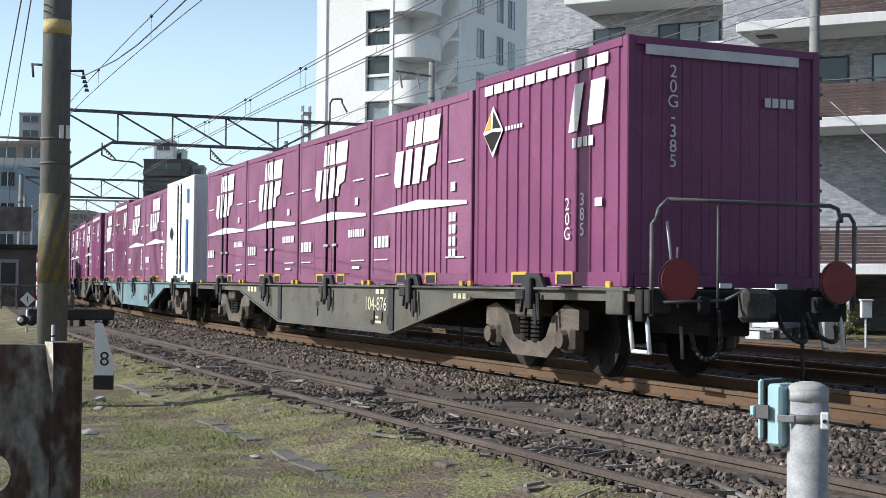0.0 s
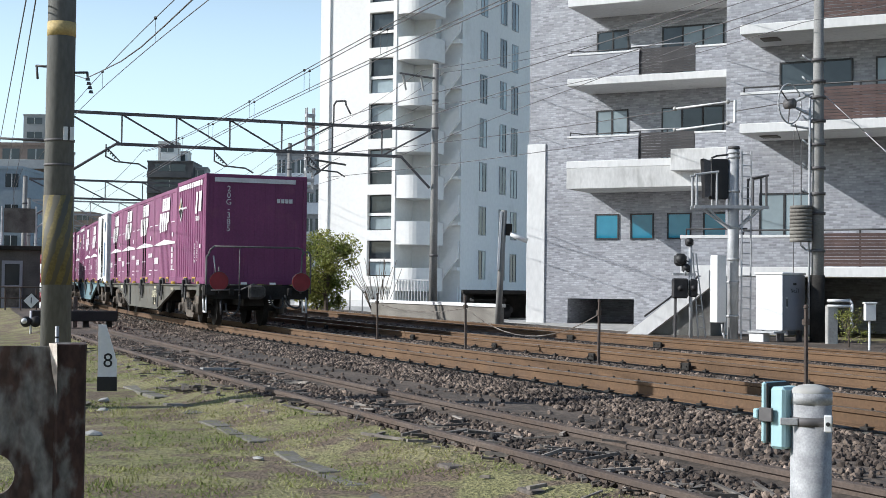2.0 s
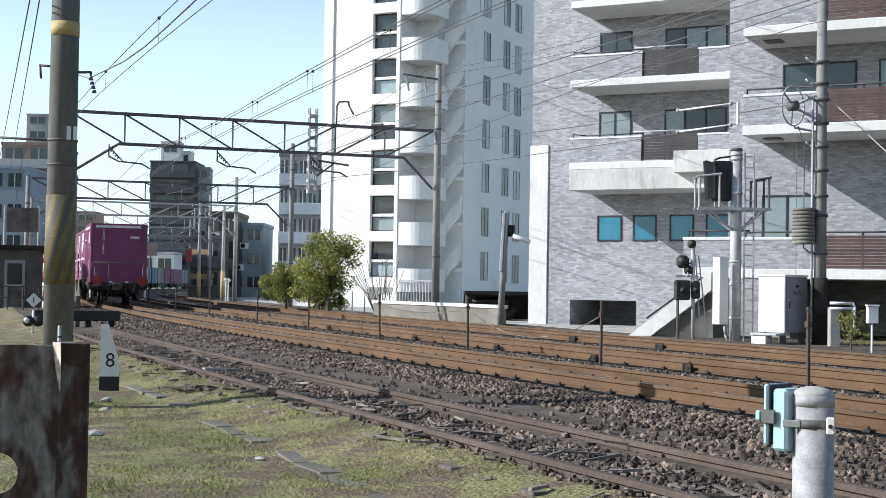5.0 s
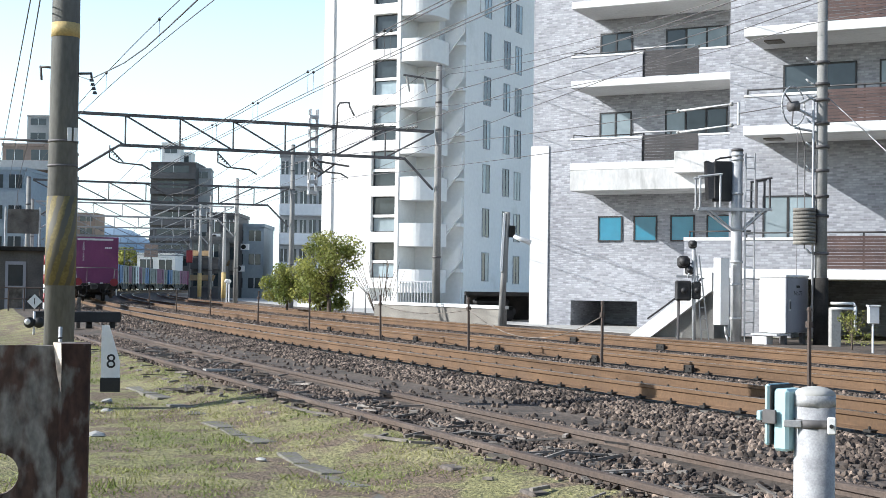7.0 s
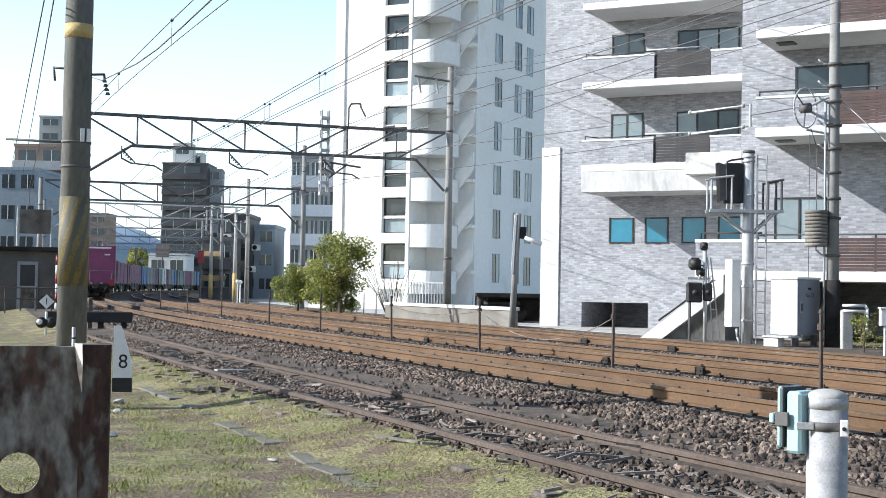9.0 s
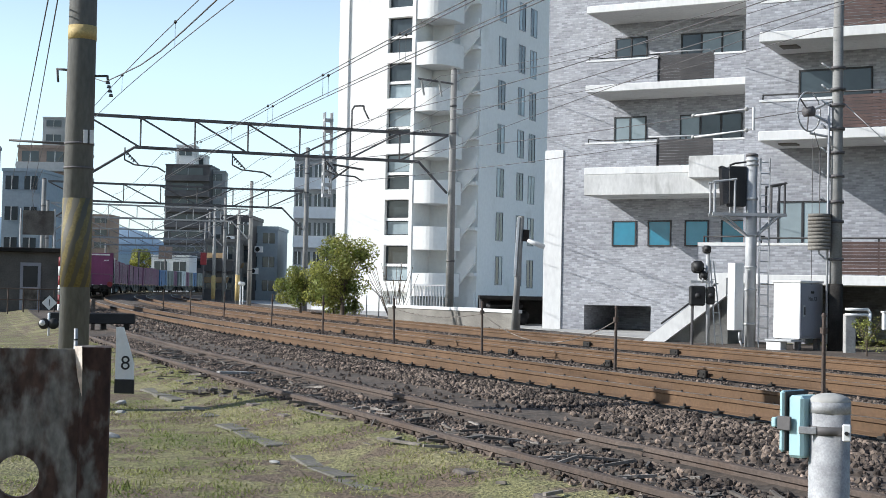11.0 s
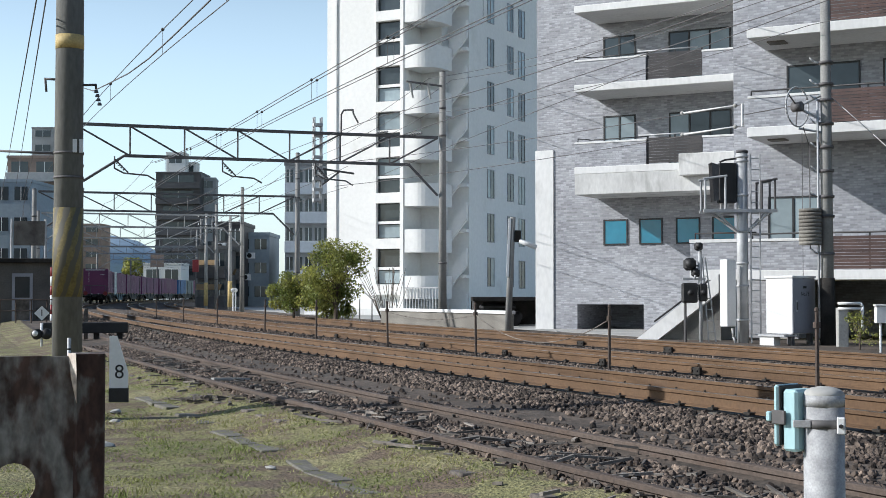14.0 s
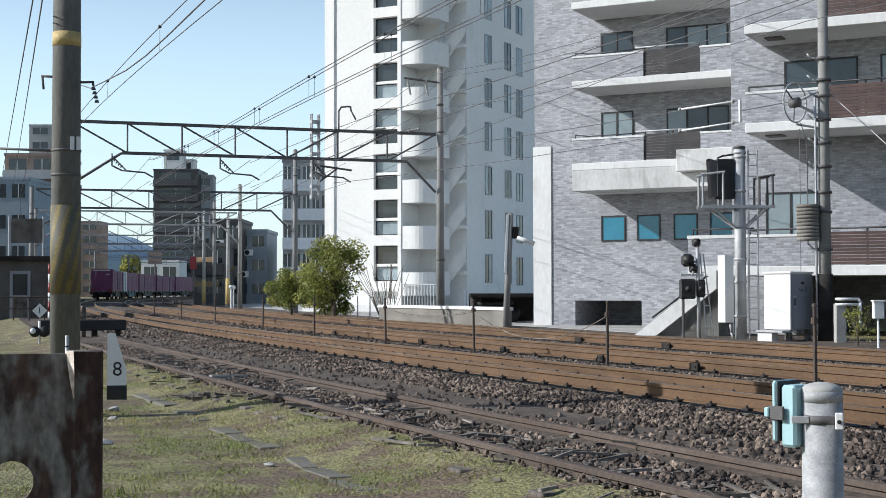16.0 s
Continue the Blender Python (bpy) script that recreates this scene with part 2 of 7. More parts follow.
def stripes(name, light, dark, pitch):
    """Worn slanting stripes wound round a pole."""
    m = surface(name, light, tuple(v * 0.8 for v in light), 0.7, 0, 4, 40, 0.3, 0.1)
    n, l = m.node_tree.nodes, m.node_tree.links
    b = n["Principled BSDF"]
    co, sep = n.new("ShaderNodeTexCoord"), n.new("ShaderNodeSeparateXYZ")
    l.new(co.outputs["Object"], sep.inputs[0])
    at, k, add, fr, ns, gt, mx = [n.new("ShaderNodeMath") for _ in range(4)] + [n.new("ShaderNodeTexNoise"), n.new("ShaderNodeMapRange"), n.new("ShaderNodeMix")]
    at.operation, k.operation, add.operation, fr.operation = "ARCTAN2", "MULTIPLY", "MULTIPLY_ADD", "PINGPONG"
    l.new(sep.outputs[1], at.inputs[0])
    l.new(sep.outputs[0], at.inputs[1])
    k.inputs[1].default_value = 8 / math.pi
    l.new(at.outputs[0], k.inputs[0])
    l.new(sep.outputs[2], add.inputs[0])
    add.inputs[1].default_value = 1 / pitch
    l.new(k.outputs[0], add.inputs[2])
    fr.inputs[1].default_value = 1.0
    ns.inputs["Scale"].default_value, ns.inputs["Detail"].default_value = 9, 8
    l.new(co.outputs["Object"], ns.inputs["Vector"])
    mix = n.new("ShaderNodeMath")
    mix.operation = "MULTIPLY_ADD"
    l.new(ns.outputs["Fac"], mix.inputs[0])
    mix.inputs[1].default_value = 0.9
    l.new(fr.outputs[0], mix.inputs[2])
    l.new(add.outputs[0], fr.inputs[0])
    gt.inputs[1].default_value, gt.inputs[2].default_value = 0.88, 1.02
    l.new(mix.outputs[0], gt.inputs[0])
    mx.data_type = "RGBA"
    old = b.inputs["Base Color"].links[0].from_socket
    l.new(gt.outputs[0], mx.inputs[0])
    mx.inputs[6].default_value = (*dark, 1)
    l.new(old, mx.inputs[7])
    l.new(mx.outputs[2], b.inputs["Base Color"])
    return m


POLE_OLD = surface("dark_weathered_pole", (0.135, 0.133, 0.12), (0.185, 0.18, 0.165), 0.9, 0, 1.4, 30, 0.2, 0.2, stretch=0.3)
OCHRE = surface("faded_ochre_band", (0.47, 0.34, 0.13), (0.58, 0.44, 0.19), 0.7, 0, 5, 40, 0.2, 0.1)
PEELING = surface("peeling_grey_paint", (0.04, 0.02, 0.015), (0.105, 0.06, 0.045), 0.8, 0, 9, 90, 0.5, 0.6, c3=(0.27, 0.255, 0.23), third=0.53, depth=0.003, stretch=0.5)
# Chipped edge, with the sun's brightness on it put into the colour
LIT_CHIP = surface("sunlit_chipped_edge", (0.66, 0.52, 0.42), (0.78, 0.70, 0.62), 0.6, 0, 30, 120, 0.3, 0.3, depth=0.002)
CREAM = surface("cream_stencil", (0.58, 0.53, 0.36), (0.68, 0.62, 0.45), 0.7, 0, 4, 40, 0.2, 0)
COUPLER = surface("grimy_coupler_casting", (0.05, 0.045, 0.04), (0.11, 0.10, 0.09), 0.8, 0.2, 3, 30, 0.35, 0.3)
TROUGH_LID = surface("mossy_trough_concrete", (0.115, 0.107, 0.088), (0.175, 0.163, 0.14), 0.95, 0, 3, 25, 0.35, 0.4, rand=0.2, c3=(0.14, 0.14, 0.06), third=0.58)
POLE_STRIPES = stripes("worn_yellow_black_stripes", (0.235, 0.185, 0.07), (0.115, 0.105, 0.08), -0.2)
PALE_CONC = surface("pale_weathered_concrete", (0.55, 0.545, 0.53), (0.68, 0.675, 0.655), 0.88, 0, 0.8, 12, 0.12, 0.15, c3=(0.44, 0.435, 0.42), third=0.62, stretch=0.35)
GALV = surface("mottled_galvanised_pipe", (0.30, 0.30, 0.305), (0.42, 0.42, 0.425), 0.65, 0.1, 25, 160, 0.2, 0.1)
DARK_SLAT = surface("charcoal_slats", (0.035, 0.032, 0.033), (0.055, 0.05, 0.05), 0.6, 0, 2, 30, 0.2, 0.1, rand=0.15)
# Paler steel: sunlight on far portals is in the colour; also window frames
PORTAL_GREY = surface("sun_paled_grey_steelwork", (0.28, 0.285, 0.29), (0.38, 0.385, 0.39), 0.6, 0.1, 2, 30, 0.15, 0.1)
BAND_GREY = surface("grey_balcony_front", (0.065, 0.066, 0.072), (0.10, 0.10, 0.106), 0.7, 0, 0.3, 4, 0.12, 0.05)


# ---- building helpers ----
def part(name, bm, material, parent=None, label="", smooth=False):
    me = bpy.data.meshes.new(name)
    bm.to_mesh(me)
    bm.free()
    for m in (material if isinstance(material, (list, tuple)) else [material]):
        me.materials.append(m)
    if smooth:
        for p in me.polygons:
            p.use_smooth = True
    ob = new(name, me)
    if parent:
        ob.parent = parent
    if label:
        tagged(ob, label)
    return ob


def thing(name, label, category, m=None, group="", kind=""):
    ob = new(name)
    ob.empty_display_size = 0.2
    if m is not None:
        ob.matrix_basis = m
    return tagged(ob, label, category, group, kind)


def add_box(bm, lo, hi, bevel=0.0, m=None, mat=0):
    """A box between two corners, with rounded edges, moved by m."""
    lo, hi = Vector(lo), Vector(hi)
    mx = Matrix.LocRotScale((lo + hi) / 2, None, hi - lo)
    if m is not None:
        mx = m @ mx
    r = bmesh.ops.create_cube(bm, size=1.0, matrix=mx)
    vs = set(r["verts"])
    if bevel:
        es = {e for v in vs for e in v.link_edges}
        rr = bmesh.ops.bevel(bm, geom=list(es), offset=bevel, segments=1, affect="EDGES")
        fs = rr["faces"]
        vs = {v for f in fs for v in f.verts}
    if mat:
        for v in vs:
            for f in v.link_faces:
                f.material_index = mat
    return bm


def box(name, lo, hi, material, parent=None, bevel=0.0, label="", m=None):
    return part(name, add_box(bmesh.new(), lo, hi, bevel, m), material, parent, label)


def add_tube(bm, a, b, r1, r2=None, n=10):
    a, b = Vector(a), Vector(b)
    d = b - a
    mx = Matrix.Translation((a + b) / 2) @ d.to_track_quat("Z", "Y").to_matrix().to_4x4()
    bmesh.ops.create_cone(bm, cap_ends=True, segments=n, radius1=r1, radius2=r1 if r2 is None else r2, depth=d.length, matrix=mx)
    return bm


def tube(name, a, b, r, material, parent=None, r2=None, n=10, label=""):
    return part(name, add_tube(bmesh.new(), a, b, r, r2, n), material, parent, label, n > 8)


def add_pipe(bm, pts, r, n=8):
    for a, b in zip(pts[:-1], pts[1:]):
        add_tube(bm, a, b, r, None, n)
    for p in pts[1:-1]:
        bmesh.ops.create_uvsphere(bm, u_segments=n, v_segments=5, radius=r, matrix=Matrix.Translation(p))
    return bm


def pipe(name, pts, r, material, parent=None, n=8, label=""):
    return part(name, add_pipe(bmesh.new(), pts, r, n), material, parent, label, True)


def mesh_part(name, verts, faces, material, parent=None, label="", kind=""):
    me = bpy.data.meshes.new(name)
    me.from_pydata([tuple(v) for v in verts], [], [tuple(f) for f in faces])
    me.materials.append(material)
    ob = new(name, me)
    if parent:
        ob.parent = parent
    return tagged(ob, label, kind=kind)


def lettering(name, text, size, m, material, parent, label=""):
    cu = bpy.data.curves.new(name, "FONT")
    cu.body, cu.size, cu.extrude, cu.align_x, cu.align_y = text, size, 0.001, "CENTER", "CENTER"
    cu.space_line = 0.82
    tmp = bpy.data.objects.new(name, cu)
    scene.collection.objects.link(tmp)
    bpy.context.view_layer.update()
    me = bpy.data.meshes.new_from_object(tmp.evaluated_get(bpy.context.evaluated_depsgraph_get()))
    bpy.data.objects.remove(tmp)
    bpy.data.curves.remove(cu)
    me.name = name
    me.materials.clear()
    me.materials.append(material)
    ob = new(name, me)
    ob.parent = parent
    ob.matrix_basis = m
    return tagged(ob, label)


# ---- the plan of the line ----
def slope(y):
    """How far the line swings to +x per metre of +y."""
    if y < 35:
        return 0.0022 * (y - 8)
    if y < 140:
        return 0.0594 + 0.00125 * (y - 35)
    return min(0.1907 + 0.0022 * (y - 140), 0.42)


YS = [-60 + 0.5 * i for i in range(1400)]
XS, ARC = [0.0], [0.0]
for _y in YS[:-1]:
    XS.append(XS[-1] + 0.5 * slope(_y + 0.25))
    ARC.append(ARC[-1] + 0.5 * math.hypot(1, slope(_y + 0.25)))
_x8 = XS[136]
XS = [v - _x8 - 0.12 for v in XS]


def line_x(y):
    return float(np.interp(y, YS, XS))


def line_at(y, off, z):
    """A point beside the main line: off metres to the right of its middle."""
    s = slope(y)
    k = 1 / math.hypot(1, s)
    return Vector((line_x(y) + off * k, y - off * s * k, z))


TRACKS = [(-3.8, -0.10), (0.0, 0.0), (3.75, -0.05), (7.5, -0.05)]

# ---- ground, ballast and tracks ----
def sweep(name, profile, y0, y1, step, base_off, z, material, parent=None, label="", kind="", closed=True):
    """A profile of (off, height) carried along the line."""
    ys = [y0 + (y1 - y0) * i / max(1, round((y1 - y0) / step)) for i in range(max(1, round((y1 - y0) / step)) + 1)]
    verts, faces, n = [], [], len(profile)
    for y in ys:
        verts += [line_at(y, base_off + o, z + h) for o, h in profile]
    for i in range(len(ys) - 1):
        for j in range(n if closed else n - 1):
            a, b = i * n + j, i * n + (j + 1) % n
            faces.append((a, b, b + n, a + n))
    if closed:
        faces += [tuple(range(n)), tuple(range((len(ys) - 1) * n + n - 1, (len(ys) - 1) * n - 1, -1))]
    return mesh_part(name, verts, faces, material, parent, label, kind)


def ground_sheet():
    """One sheet of soil that reaches the horizon, finer and uneven near the line."""
    xs = [-2500, -600, -200, -80, -40] + [-25 + 0.5 * i for i in range(61)] + [8, 12, 20, 40, 90, 200, 600, 2500]
    ys = [-2500, -500, -120, -60, -30] + [-14 + 0.5 * i for i in range(69)] + [24, 30, 40, 60, 90, 140, 250, 500, 1000, 3000]
    verts, faces = [], []
    for y in ys:
        for x in xs:
            bumpy = 0.035 * noise.noise((x * 0.7, y * 0.7, 3.0)) + 0.02 * noise.noise((x * 2.3, y * 2.3, 5.0)) if -25 <= x <= 5 and -14 <= y <= 20 else 0
            verts.append((x, y, -0.31 + bumpy))
    nx = len(xs)
    for j in range(len(ys) - 1):
        for i in range(nx - 1):
            a = j * nx + i
            faces.append((a, a + 1, a + nx + 1, a + nx))
    ob = mesh_part("ground", verts, faces, GRASSY, None, "mossy grass and bare soil beside the tracks", "structure")
    for p in ob.data.polygons:
        p.use_smooth = True
    return ob


ground = ground_sheet()
sweep("ballast_bed", [(-4.75, -0.36), (-4.6, -0.2), (-4.38, -0.172), (-4.2, -0.205), (-3.55, -0.205), (-3.25, -0.172), (-2.9, -0.195), (-2.5, -0.23), (-1.6, -0.235), (-1.2, -0.195), (1.2, -0.195), (1.9, -0.15), (2.6, -0.235), (4.9, -0.24),
      (5.7, -0.2), (6.6, -0.235), (8.6, -0.24), (9.6, -0.275), (15.5, -0.285), (16.5, -0.36)], -40, 420, 2.0, 0, 0, SOIL, None, "brown stone ballast bed under the tracks", "structure", closed=False)

sweep("verge", [(-5.9, -0.40), (-5.3, -0.30), (-4.95, -0.245), (-4.7, -0.192), (-4.42, -0.169), (-4.405, -0.22)], -40, 120, 1.0, 0, 0, GRASSY, None, "mossy grass verge rising to the siding", "structure", closed=False)

# Guessed pale paving, added to bounce light onto the tower's shaded side
sweep("pavement", [(12.6, -0.40), (12.6, -0.268), (75, -0.262)], 24, 150, 4.0, 0, 0, CONCRETE, None, "guessed pale paving before the houses, added to bounce light", "structure", closed=False)

RAIL = [(-0.062, -0.153), (0.062, -0.153), (0.062, -0.143), (0.012, -0.125), (0.012, -0.045), (0.033, -0.035), (0.033, -0.006), (0.026, 0.0), (-0.026, 0.0), (-0.033, -0.006), (-0.033, -0.035),
        (-0.012, -0.045), (-0.012, -0.125), (-0.062, -0.143)]


def small_stone(seed):
    """A broken, roughly round stone of twenty faces."""
    rnd = random.Random(seed)
    g = (1 + 5 ** 0.5) / 2
    base = [(-1, g, 0), (1, g, 0), (-1, -g, 0), (1, -g, 0), (0, -1, g), (0, 1, g), (0, -1, -g), (0, 1, -g), (g, 0, -1), (g, 0, 1), (-g, 0, -1), (-g, 0, 1)]
    v = [Vector(p).normalized() * rnd.uniform(0.72, 1.12) for p in base]
    v = [Vector((p.x * 1.15, p.y * 0.9, p.z * 0.75)) for p in v]
    f = [(0, 11, 5), (0, 5, 1), (0, 1, 7), (0, 7, 10), (0, 10, 11), (1, 5, 9), (5, 11, 4), (11, 10, 2), (10, 7, 6), (7, 1, 8), (3, 9, 4), (3, 4, 2), (3, 2, 6), (3, 6, 8), (3, 8, 9), (4, 9, 5), (2, 4, 11), (6, 2, 10), (8, 6, 7), (9, 8, 1)]
    return v, f


def bed_height(off):
    return float(np.interp(off, [-5.9, -5.3, -4.95, -4.7, -4.38, -4.2, -3.55, -3.25, -2.9, -2.5, -1.6, -1.2, 1.2, 1.9, 2.6, 4.9, 5.7, 6.6, 8.6, 9.6, 15.5],
                           [-0.40, -0.30, -0.245, -0.192, -0.169, -0.205, -0.205, -0.172, -0.195, -0.23, -0.235, -0.195, -0.195, -0.15, -0.235, -0.24, -0.2, -0.235, -0.24, -0.275, -0.285]))


def scatter_stones(name, count, y0, y1, offs, size, label, material, power=1.0):
    rnd = random.Random(hash_of(name))
    protos = [small_stone(i) for i in range(12)]
    verts, faces = [], []
    for _ in range(count):
        y = y0 + (y1 - y0) * rnd.random() ** power
        lo, hi = rnd.choice(offs)
        off = rnd.uniform(lo, hi)
        if -2.75 < off < -1.85 and y > -1 and rnd.random() < 0.8:
            continue            # trodden earth between the siding and the main line
        p = line_at(y, off, bed_height(off) + size * 0.15)
        pv, pf = protos[rnd.randrange(12)]
        s = size * rnd.uniform(0.55, 1.35)
        r = Euler((rnd.uniform(0, 6), rnd.uniform(0, 6), rnd.uniform(0, 6))).to_matrix()
        b = len(verts)
        verts += [p + r @ (v * s) for v in pv]
        faces += [tuple(b + i for i in f) for f in pf]
    return tagged(mesh_part(name, verts, faces, material, None, label, "stuff"), category="gravel")


def hash_of(s):
    return sum((i + 1) * ord(c) for i, c in enumerate(s))


def track(n, off, z, side, wood, gap):
    """Two rails on sleepers, with clips along the foot of the near rails."""
    tr = thing("track_%d" % n, "railway track on stone ballast with brown rusty rails", "railway track", kind="structure")
    for k in (-1, 1):
        r = sweep("rail", RAIL, -40, gap, 1.5, off + k * 0.5665, z, side, tr)
        sweep("running_surface", [(-0.022, 0.0005), (0.022, 0.0005), (0.022, 0.002), (-0.022, 0.002)], -40, gap, 3, off + k * 0.5665, z, RAIL_TOP if side is RAIL_SIDE else side, r)
    bm = bmesh.new()
    add_box(bm, (-1.05, -0.11, -0.30), (1.05, 0.11, -0.158), 0.012)
    me = bpy.data.meshes.new("sleeper")
    bm.to_mesh(me)
    bm.free()
    me.materials.append(SLEEPER if wood else CONCRETE_DK)
    bm = bmesh.new()
    for s in (-1, 1):
        add_box(bm, (s * 0.03, -0.05, -0.158), (s * 0.125, 0.05, -0.132), 0.006)
        add_tube(bm, (s * 0.09, 0, -0.14), (s * 0.09, 0, -0.105), 0.016, 0.012, 6)
    clip = bpy.data.meshes.new("rail_clip")
    bm.to_mesh(clip)
    bm.free()
    clip.materials.append(CAR_LINE)
    rnd = random.Random(n)
    for i in range(90):
        y = -10 + i * 0.6
        if y > gap:
            continue
        p = line_at(y, off, z + (rnd.uniform(0.025, 0.06) if wood else -0.03))
        sl = new("sleeper", me)
        sl.parent = tr
        sl.matrix_basis = Matrix.Translation(p) @ pose(0, 0, 0, 0, 0, -math.degrees(math.atan(slope(y))) + (rnd.uniform(-3, 3) if wood else 0))
        if n == 2 or n == 3 and i % 2:
            for k in (-1, 1):
                c = new("rail_clip", clip)
                c.parent = tr
                c.matrix_basis = Matrix.Translation(line_at(y, off + k * 0.5665, z)) @ pose(0, 0, 0, 0, 0, -math.degrees(math.atan(slope(y))))
    return tr


# ---- the buildings' own frame: x along the fronts, y into the house ----
HOUSE_TURN = -50.0


def house(name, label, x, y, z=0.0, group=""):
    return thing(name, label, "building", pose(x, y, z, 0, 0, HOUSE_TURN), group)


def window(parent, x0, x1, z0, z1, y=0.0, panes=2, glassy=None, deep=0.12, frame_mat=None, side=False, name="window"):
    """A window set into the front: a recess frame, a sill and its panes. side: on the wall that faces +x."""
    m = pose(0, 0, 0) if not side else pose(y, 0, 0, 0, 0, 90)
    yy = y if not side else 0.0
    fm = frame_mat or FRAME_DK
    t = 0.05
    ring = [(x0, z0), (x1, z0), (x1, z1), (x0, z1), (x0 + t, z0 + t), (x1 - t, z0 + t), (x1 - t, z1 - t), (x0 + t, z1 - t)]
    vs = [m @ Vector((a, yy + d, c)) for d in (-0.03, 0.05) for a, c in ring]
    fs = []
    for i in range(4):
        j = (i + 1) % 4
        fs += [(i, j, 4 + j, 4 + i), (8 + j, 8 + i, 12 + i, 12 + j), (4 + i, 4 + j, 12 + j, 12 + i), (j, i, 8 + i, 8 + j)]
    w = mesh_part(name, vs, fs, fm, parent)
    for i in range(1, panes):
        xm = x0 + (x1 - x0) * i / panes
        box("mullion", (xm - 0.03, yy - 0.025, z0 + t), (xm + 0.03, yy + 0.05, z1 - t), fm, w, m=m)
    for i in range(panes):
        a, b = x0 + (x1 - x0) * i / panes + t * 0.8, x0 + (x1 - x0) * (i + 1) / panes - t * 0.8
        box("pane", (a, yy - 0.004, z0 + t), (b, yy + 0.03, z1 - t), glassy or (CURTAIN_SKY if (i + round(x0 * 7 + z0 * 3)) % 5 < 2 else WIN_DARK), w, m=m)
    return w


# ---- the containers ----
SIDE_TEXT = Matrix(((0, 0, -1, 0), (-1, 0, 0, 0), (0, 1, 0, 0), (0, 0, 0, 1)))
END_TEXT = pose(0, 0, 0, 90)
CL, CW = 3.685, 2.45


def side_shapes(name, polys, material, parent, label="", proud=0.012, x=-CW / 2):
    """Painted marks on the side that faces -x; points are (metres from the far end, height)."""
    verts, faces = [], []
    for poly in polys:
        b = len(verts)
        verts += [(x - proud, CL / 2 - s, h) for s, h in poly]
        faces.append(tuple(range(b, b + len(poly)))[::-1])
    return mesh_part(name, verts, faces, material, parent, label)


def rect(a, b, c, d, lean=0.0):
    return [(a, b), (c, b), (c + lean, d), (a + lean, d)]


def corrugated(name, y0, y1, z0, z1, x, out, pitch, deep, material, parent):
    """A ribbed sheet on the side at x; out is the way it faces."""
    n = max(1, round((y1 - y0) / pitch))
    p = (y1 - y0) / n
    prof = []
    for i in range(n):
        y = y0 + i * p
        prof += [(y, 0), (y + p * 0.10, -deep), (y + p * 0.22, -deep), (y + p * 0.32, 0)]
    prof.append((y1, 0))
    verts = [(x + out * d, y, z) for z in (z0, z1) for y, d in prof]
    k = len(prof)
    faces = [(i, i + 1, i + 1 + k, i + k) if out > 0 else (i + 1, i, i + k, i + 1 + k) for i in range(k - 1)]
    return mesh_part(name, verts, faces, material, parent)


